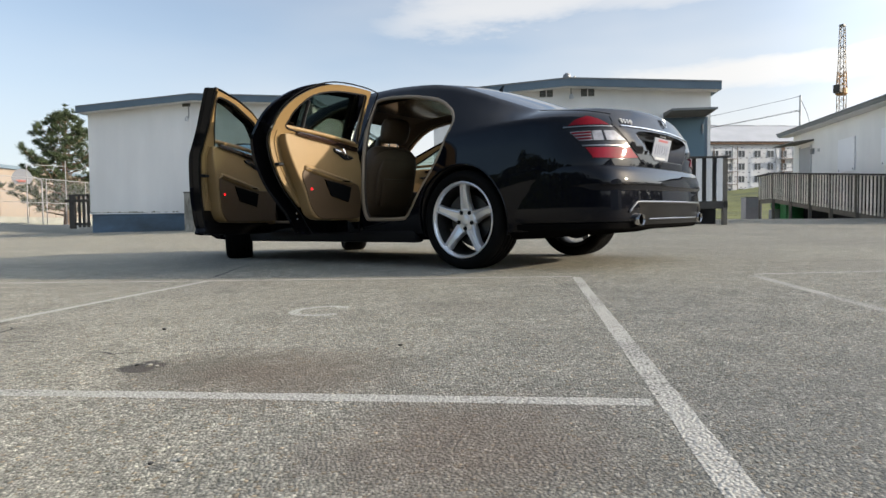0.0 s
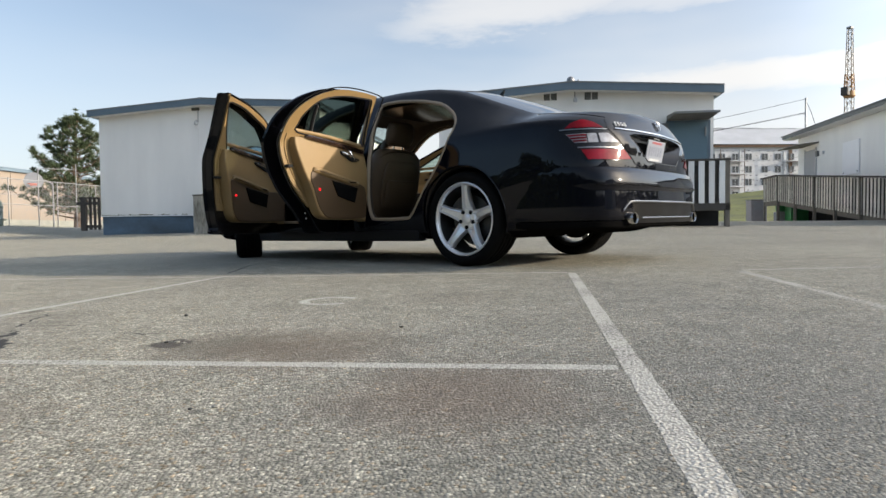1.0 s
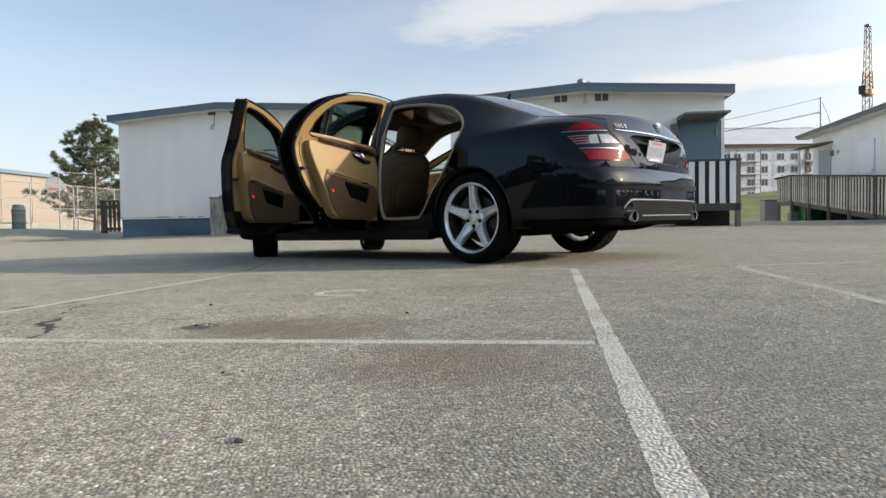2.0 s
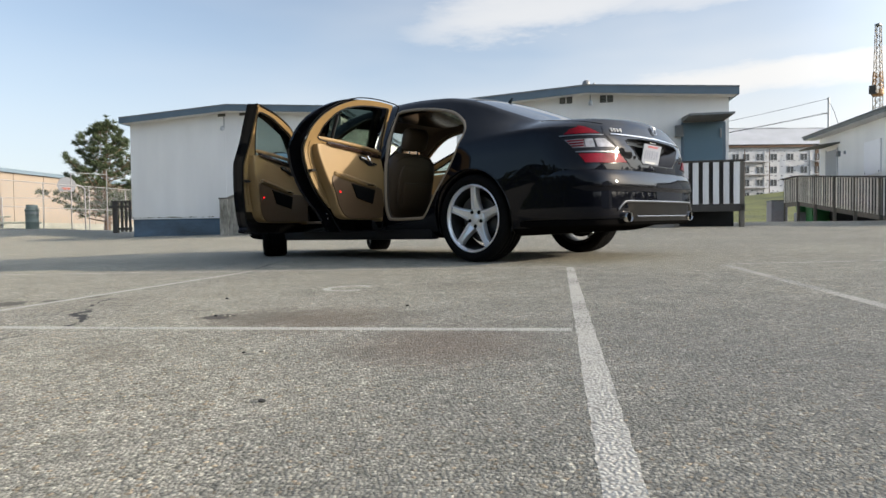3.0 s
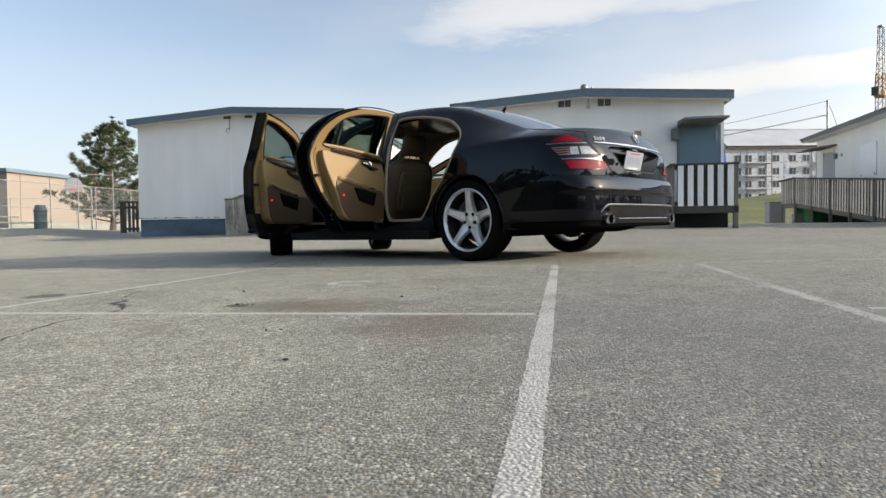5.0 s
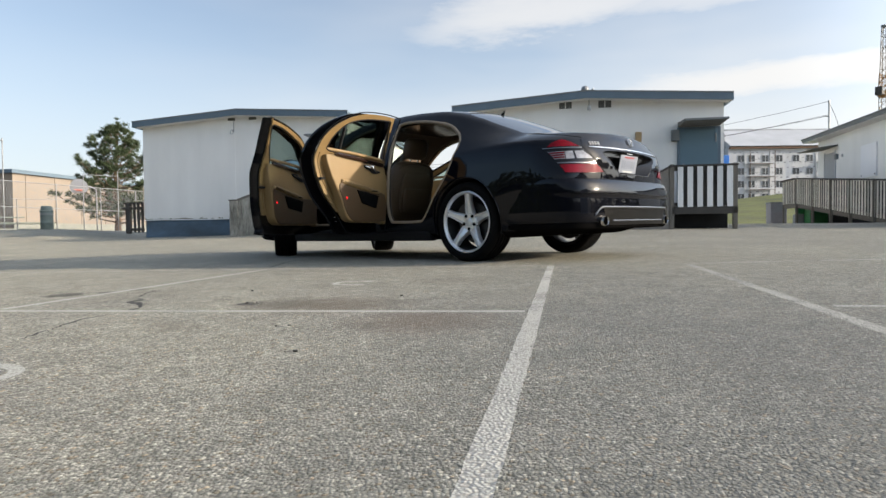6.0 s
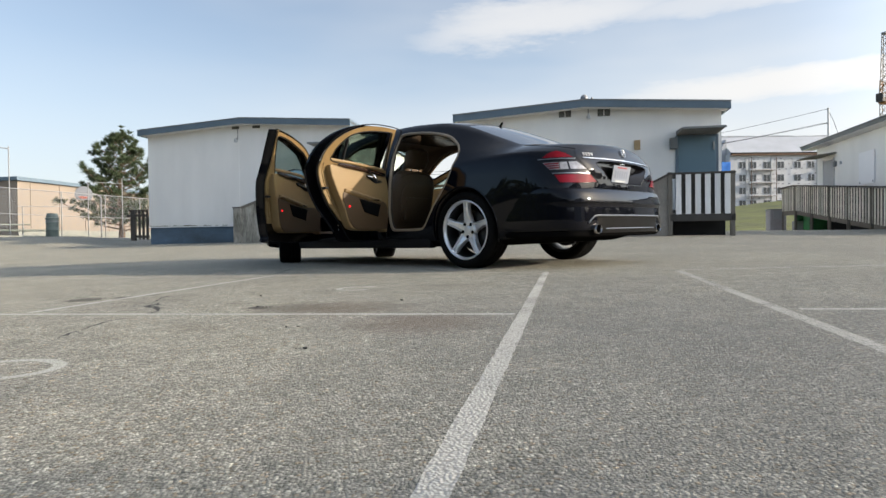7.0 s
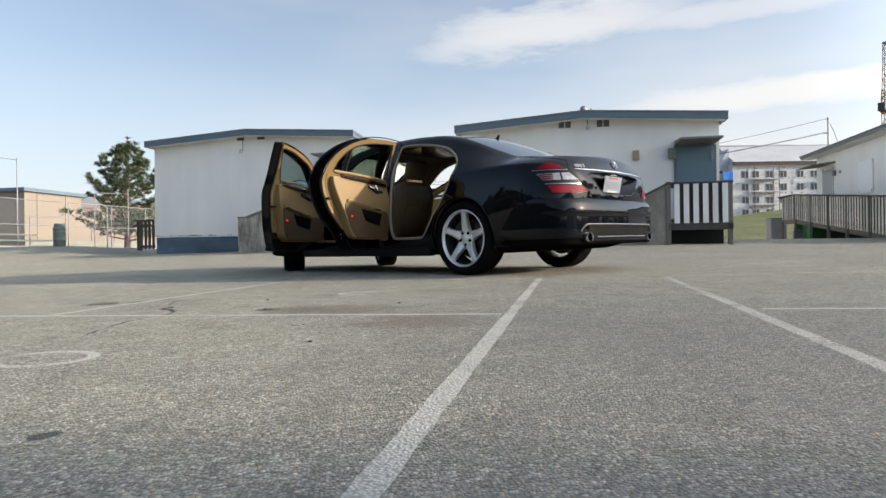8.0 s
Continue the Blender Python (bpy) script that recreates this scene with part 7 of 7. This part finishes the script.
def build_school():
    """Low cream building beyond the fence."""
    ob = base("school_building", pose(-28.0, 49.8, 0.66, 0, 0, GRID), "low flat-roofed cream stucco school building in sun", "building")
    part("wall", box((-22, 0, -.75), (0, 26, 5.1)), M["cream"], ob)
    part("roof", box((-22.3, -.3, 5.1), (.3, 26.3, 5.42), .02), M["blue_trim"], ob, "blue-grey fascia band")
    for i in range(9):
        part("pilaster", box((0, 1.2 + i * 3.0, 0), (.05, 1.32 + i * 3.0, 5.1)), M["cream"], ob)
    part("base_band", box((0, 0, .2), (.06, 26, .95)), M["kerb"], ob)
    for i in range(5):
        part("low_window", box((.02, 2.0 + i * 4.4, .5), (.05, 4.4 + i * 4.4, .9)), M["window_dark"], ob)
    w = base("low_wall", pose(-22.0, 38.5, ground_z(-22, 38.5), 0, 0, 58), "long low pale concrete kerb wall", "wall", kind="structure")
    part("wall", box((-6, -.1, -.2), (12, .1, .32), .02), M["kerb"], w)


build_school()


def leaf_clumps(bm, centres, rng, size, blades, width, flat=0.55):
    for c, r in centres:
        for _ in range(blades):
            d = Vector((rng.gauss(0, 1), rng.gauss(0, 1), rng.gauss(0, 1))).normalized()
            p = Vector(c) + Vector((d.x, d.y, d.z * flat)) * r * rng.uniform(.35, 1.0)
            a = Vector((d.x + rng.uniform(-.6, .6), d.y + rng.uniform(-.6, .6), d.z * .6 + rng.uniform(-.2, .7))).normalized() * size * rng.uniform(.6, 1.3)
            s = a.cross(Vector((rng.uniform(-1, 1), rng.uniform(-1, 1), rng.uniform(-1, 1)))).normalized() * width
            v = [bm.verts.new(q) for q in (p - s, p + s, p + a + s * .4, p + a - s * .4)]
            bm.faces.new(v)


def build_pine():
    x, y = -15.9, 37.4
    rng = random.Random(11)
    z0 = ground_z(x, y) - .1
    ob = base("pine_tree", pose(x, y, z0), "broad irregular dark green pine tree behind the fence", "tree")
    H = 7.75
    bm = bmesh.new()
    add_tube(bm, smooth_line([(0, 0, 0), (.05, 0, 1.5), (-.05, .05, 3.5), (.02, 0, 5.5), (.12, 0, H - .3)], 4), [.22, .21, .20, .19, .18, .17, .16, .15, .14, .13, .12, .10, .08, .07, .05, .035, .02], 10)
    tufts = []
    n_limbs = 84
    for k in range(n_limbs):
        f = (k / (n_limbs - 1)) ** .92
        z = .75 + (H - 1.5) * f
        reach = (3.5 * (1 - f) ** .80 + .16) * rng.uniform(.62, 1.10)
        a = k * 2.399 + rng.uniform(-.5, .5)
        way = Vector((math.cos(a), math.sin(a), 0))
        lift = rng.uniform(.16, .40) + .35 * f
        root = Vector((.02, 0, z - .1))
        mid = root + way * reach * .55 + Vector((0, 0, reach * lift * .32))
        tip = root + way * reach + Vector((0, 0, reach * lift + .12))
        add_tube(bm, [root, mid, tip], [.045 * (1 - f) + .018, .026, .01], 6)
        m = max(3, int(reach * 3.6))
        for j in range(m):
            t = .30 + .70 * (j + .6) / m
            p = root.lerp(mid, t / .55) if t < .55 else mid.lerp(tip, (t - .55) / .45)
            for side in (-1, 1):
                if rng.random() < .22:
                    continue
                out = way.cross(Vector((0, 0, 1))) * side * rng.uniform(.10, .46) * (1.15 - t) * 1.6 + way * rng.uniform(.05, .28) + Vector((0, 0, rng.uniform(.04, .26)))
                q = p + out
                add_tube(bm, [p, q], [.012, .005], 4)
                tufts.append((q, out.normalized(), rng.uniform(.15, .28)))
        tufts.append((tip, (way + Vector((0, 0, .8))).normalized(), .22))
    for dz in (.1, .35, .6, .9):
        tufts.append((Vector((.10, 0, H - dz)), Vector((rng.uniform(-.4, .4), rng.uniform(-.4, .4), 1)).normalized(), .17))
    part("trunk", bm, M["bark"], ob, "brown trunk and limbs")
    # needles stand out from each twig's end and sweep upwards
    bm = bmesh.new()
    for c, way, r in tufts:
        for _ in range(52):
            d = (Vector((rng.gauss(0, 1), rng.gauss(0, 1), rng.gauss(0, .8))).normalized() + way * .75 + Vector((0, 0, .35))).normalized()
            p = Vector(c) + d * r * rng.uniform(-.25, .55)
            a = d * r * rng.uniform(.7, 1.25)
            sd = a.cross(Vector((rng.uniform(-1, 1), rng.uniform(-1, 1), rng.uniform(-1, 1)))).normalized() * .017
            bm.faces.new([bm.verts.new(q) for q in (p - sd, p + sd, p + a + sd * .3, p + a - sd * .3)])
    part("crown", bm, M["needles"], ob, "upswept tufts of dark green needles with gaps")


build_pine()

# ---- beyond the yard, on the ramp side ----
def build_grass_bank():
    bm = bmesh.new()
    us = [6.2 + i * 1.0 for i in range(50)]
    ns = [22.6 + i * 1.2 for i in range(50)]
    rng = random.Random(3)
    rows = []
    for n_ in ns:
        row = []
        for u in us:
            p = site(u, n_)
            f = max(0.0, (n_ - 22.6)) / 36.0
            z = ground_z(p.x, p.y) + .02 + min(1, f) ** 1.15 * (1.95 + .11 * (u - 8)) + rng.uniform(-.03, .03) * (n_ > 23)
            row.append(bm.verts.new((p.x, p.y, z)))
        rows.append(row)
    for a, b_ in zip(rows, rows[1:]):
        for i in range(len(us) - 1):
            bm.faces.new((a[i], a[i + 1], b_[i + 1], b_[i]))
    tagged(part("grass_bank", bm, M["grass"], smooth=True), "sloping green grass bank behind the yard", "grass", kind="structure")
    bm = bmesh.new()
    for _ in range(9000):
        u, n_ = rng.uniform(6.4, 20), 22.7 + 36 * rng.random() ** 1.6
        p = site(u, n_)
        f = (n_ - 22.6) / 36.0
        z = ground_z(p.x, p.y) + min(1, f) ** 1.15 * (1.95 + .11 * (u - 8))
        h = rng.uniform(.015, .04)
        a = rng.uniform(0, 6.28)
        s = Vector((math.cos(a), math.sin(a), 0)) * .018
        q = Vector((p.x, p.y, z))
        t = Vector((rng.uniform(-.05, .05), rng.uniform(-.05, .05), h))
        bm.faces.new([bm.verts.new(v) for v in (q - s, q + s, q + t)])
    tagged(part("grass_blades", bm, M["grass"]), "short green grass blades on the bank", "grass", kind="stuff")


build_grass_bank()


def build_apartments():
    """White-wrapped block under construction, four storeys in view."""
    ob = base("apartment_building", pose(68.6, 88.0, 0, 0, 0, -11), "white-wrapped four-storey apartment block under construction", "building")
    L, zb, zt, zr = 34.0, -0.5, 15.35, 19.45
    part("wall", box((0, 0, zb), (L, 12, zt)), M["white_wrap"], ob)
    bm = bmesh.new()
    add_prism(bm, [(-.5, zt + .1), (6.0, zr), (12.5, zt + .1)], L - .2, Matrix(((0, 0, 1, .2), (1, 0, 0, 0), (0, 1, 0, 0), (0, 0, 0, 1))))
    part("roof", bm, M["roof_wrap"], ob, "pale sheeted roof")
    part("eaves_board", box((0.1, -.55, zt - .30), (L, -.05, zt + .02)), M["plywood"], ob, "bare brown timber eaves")
    # black strip drawn in as the line of shade below the roof sheeting
    part("eaves_shade", box((0.1, -.60, zt + .03), (L, -.1, zt + .20)), M["black"], ob)
    rng = random.Random(5)
    part("ridge_roll", tube([(.1 + k * 1.4, 6.0, zr + rng.uniform(-.05, .16)) for k in range(25)], .14, 8), M["roof_wrap"], ob, smooth=True)
    bm = bmesh.new()
    for i in range(34):
        for j in range(16):
            x, z = .6 + i * .98 + rng.uniform(-.2, .2) + .4 * (j % 2), zb + 1.6 + j * .88 + rng.uniform(-.12, .12)
            if rng.random() < .75:
                add_box(bm, (x, -.012, z), (x + rng.uniform(.2, .5), -.004, z + rng.uniform(.08, .2)))
    tagged(part("wrap_marks", bm, M["wrap_print"], ob, "grey printed marks on the wrap"), kind="stuff")
    pane = to_mesh("pane", box((0, -.06, 0), (1.10, -.01, 1.12)), M["window_dark"])
    bar = to_mesh("window_bar", box((.52, -.10, 0), (.58, -.06, 1.12)), M["white_wrap"])
    frame_m = to_mesh("window_frame", box((-.08, -.05, -.08), (1.18, -.005, 1.20)), M["roof_wrap"])
    cols = [(1.70, 0), (3.60, 1), (6.06, 1), (8.57, 0), (11.57, 0), (14.03, 0), (16.5, 1), (18.9, 1), (21.4, 0), (24.2, 0), (26.6, 0)]
    for r_ in range(5):
        z = zt - 2.57 - r_ * 2.30
        for x, bay in cols:
            w = new("window", None)
            w.parent = ob
            w.matrix_local = Matrix.Translation((x, 0, z))
            share("window_frame", frame_m, w, Matrix())
            share("pane", pane, w, Matrix.Translation((0, -.005, 0)))
            share("window_bar", bar, w, Matrix())
        for x0 in (3.32, 16.1):
            b_ = part("balcony", box((x0, -1.1, z - .45), (x0 + 4.5, 0, z - .25)), M["white_wrap"], ob)
            part("balcony_rail", box((x0, -1.1, z + .25), (x0 + 4.5, -1.05, z + .31)), M["grey_box"], b_)
            for px_ in (0, 4.44):
                part("balcony_post", box((x0 + px_, -1.08, z - .25), (x0 + px_ + .1, -.98, z + 1.85)), M["balcony_brown"], b_)
            part("balcony_edge", box((x0, -1.13, z - .48), (x0 + 4.5, -1.08, z - .40)), M["balcony_brown"], b_)
    for k in range(46):
        x, z = rng.uniform(.4, L - 1), rng.uniform(zb + 4, zt - 1)
        part("wrap_mark", box((x, -.03, z), (x + .35, -.004, z + .22)), M["steel"], ob)
    for x in (2.8, 7.4, 15.6, 20.4):
        part("corner_batten", box((x, -.10, zb), (x + .14, -.01, zt - .5)), M["steel"], ob)
    part("plywood_corner", box((16.6, -.06, zt - 9), (17.3, -.012, zt - .5)), M["plywood"], ob, "bare orange sheathing")
    part("wing_wall", box((-12, 3, zb), (-.01, 11, 14.2)), M["white_wrap"], ob)
    bm = bmesh.new()
    add_prism(bm, [(-2.3, 14.3), (.19, 18.3), (.19, 14.3)], 9, Matrix(((1, 0, 0, 0), (0, 0, 1, 1.6), (0, 1, 0, 0), (0, 0, 0, 1))))
    part("wing_roof", bm, M["roof_wrap"], ob)
    part("wing_eaves", box((-12, 2.5, 14.0), (-.2, 2.95, 14.3)), M["balcony_brown"], ob)
    part("blue_tarp", box((-1.85, -.30, 12.3), (.02, -.18, 13.95), .03), M["blue_bin"], ob, "bright blue tarpaulin")


build_apartments()


def build_crane():
    ob = base("tower_crane", pose(84.3, 72.2, 0, 0, 0, 20), "yellow lattice tower crane with a dark cab", "crane")
    def lattice(w0, w1, z0, z1, step, r):
        bm = bmesh.new()
        k = int((z1 - z0) / step)
        rings = []
        for i in range(k + 1):
            t = i / k
            w, z = w0 + (w1 - w0) * t, z0 + (z1 - z0) * t
            rings.append([Vector((sx * w, sy * w, z)) for sx, sy in ((-1, -1), (1, -1), (1, 1), (-1, 1))])
        for j in range(4):
            add_tube(bm, [rings[0][j], rings[-1][j]], r * 1.6, 5)
        for i in range(k):
            for j in range(4):
                q = (j + 1) % 4
                add_tube(bm, [rings[i][j], rings[i + 1][q]] if (i + j) % 2 else [rings[i][q], rings[i + 1][j]], r, 4)
                add_tube(bm, [rings[i][j], rings[i][q]], r, 4)
        return bm
    part("mast", lattice(.50, .50, .2, 21.4, .95, .036), M["crane_grey"], ob, "weathered lattice mast")
    part("slewing_ring", lathe([(0, 22.2), (.8, 22.2), (.85, 21.4), (.6, 21.2), (0, 21.2)], 16), M["crane"], ob)
    part("tower_head", lattice(.55, .45, 22.2, 25.0, .7, .06), M["crane"], ob, "yellow tower head")
    part("jib", lattice(.44, .30, 24.8, 32.3, .8, .034), M["crane_grey"], ob, "raised lattice jib")
    part("jib_end", box((-.45, -.35, 32.2), (.45, .35, 32.5), .05), M["grey_box"], ob)
    part("cab", box((-1.9, -.5, 21.4), (-.9, .5, 22.7), .08), M["rail_dark"], ob, "dark operator cab")
    part("cab_window", box((-1.75, -.53, 22.0), (-1.1, -.49, 22.5)), M["window_dark"], ob)


build_crane()


def build_pole():
    x, y = 23.85, 20.8
    ob = base("utility_pole", pose(x, y, 0), "thin weathered service pole with drooping wires", "utility pole")
    part("mast", tube([(0, 0, .3), (0, 0, 7.05)], .048, 10), M["steel"], ob)
    part("cap", box((-.05, -.03, 6.95), (.04, .03, 7.02)), M["grey_box"], ob)
    part("bracket", tube([(0, 0, 6.2), (-.35, .05, 6.25)], .02, 6), M["grey_box"], ob)
    for z0, z1, dx, dy in ((7.0, 4.95, -22, 14), (6.3, 4.75, -22, 13), (6.25, 4.55, -24, 15)):
        pts_ = [(dx * t, dy * t, z0 + (z1 - z0) * t - 4 * .75 * t * (1 - t)) for t in [i / 20 for i in range(21)]]
        part("wire", tube(pts_, .010, 5), M["rubber"], ob)
    part("wire", tube([(0, 0, 6.9), (.25, -.1, 6.3), (.6, -.3, 4.9)], .011, 5), M["rubber"], ob)


build_pole()


def build_bins():
    p = site(10.35, 19.75)
    ob = base("wheeled_bin", stand(p.x, p.y, GRID), "green plastic wheeled bin under the ramp landing", "bin")
    part("body", box((-.32, -.35, .03), (.32, .35, .95), .04), M["green_bin"], ob, smooth=True)
    part("lid", box((-.35, -.38, .95), (.35, .38, 1.02), .03), M["green_bin"], ob, smooth=True)
    for s in (-.3, .3):
        part("wheel", lathe([(0, .02), (.1, .02), (.1, -.02), (0, -.02)], 16, Matrix.Translation((s, .3, .1)) @ Matrix.Rotation(math.pi / 2, 4, "Y")), M["rubber"], ob)
    p = site(10.0, 20.15)
    ob = base("plastic_crate", stand(p.x, p.y, GRID), "pale plastic crate with green bags under the landing", "crate")
    part("body", box((-.25, -.2, 0), (.25, .2, .45), .03), M["board"], ob)
    part("bag", box((-.22, -.17, .45), (.22, .17, .85), .12), M["green_bin"], ob, "green bag", smooth=True)
    p = site(9.70, 22.0)
    ob = base("utility_cabinet", stand(p.x, p.y, GRID), "grey-purple utility cabinet with a white panel", "cabinet")
    part("body", box((-.32, -.3, 0), (.32, .3, .98), .02), mat("cabinet_grey", (.26, .25, .27), rough=.5), ob)
    part("cap", box((-.34, -.33, .98), (.34, .33, 1.03), .01), M["grey_box"], ob)
    part("panel", box((-.2, -.32, .58), (.16, -.3, .92), .004), M["board"], ob, "white panel")


build_bins()

# ---- closing the place behind the walk: an unseen far belt of trees all round ----
# added out of view, to give the car a dark skyline to reflect
def build_tree_belt():
    rng = random.Random(21)
    bm = bmesh.new()
    centres = []
    for a0, a1, r, h in ((150, 262, 46, 10.5), (262, 384, 75, 9.5)):
        a = a0
        while a < a1:
            d = r * rng.uniform(.92, 1.1)
            x, y = d * math.cos(radians(a)), d * math.sin(radians(a))
            hh = h * rng.uniform(.82, 1.08)
            z = ground_z(x, y)
            for k in range(9):
                centres.append((Vector((x + rng.uniform(-1.5, 1.5), y + rng.uniform(-1.5, 1.5), z + hh * (k + .6) / 9)), 1.7 * d / 46 * (1.15 - k * .09)))
            a += 1.3
    leaf_clumps(bm, centres, rng, .42, 120, .20, flat=.8)
    tagged(part("tree_belt", bm, M["needles"]), "unseen far belt of dark green trees, added for the car's reflections", "trees", kind="stuff")


build_tree_belt()
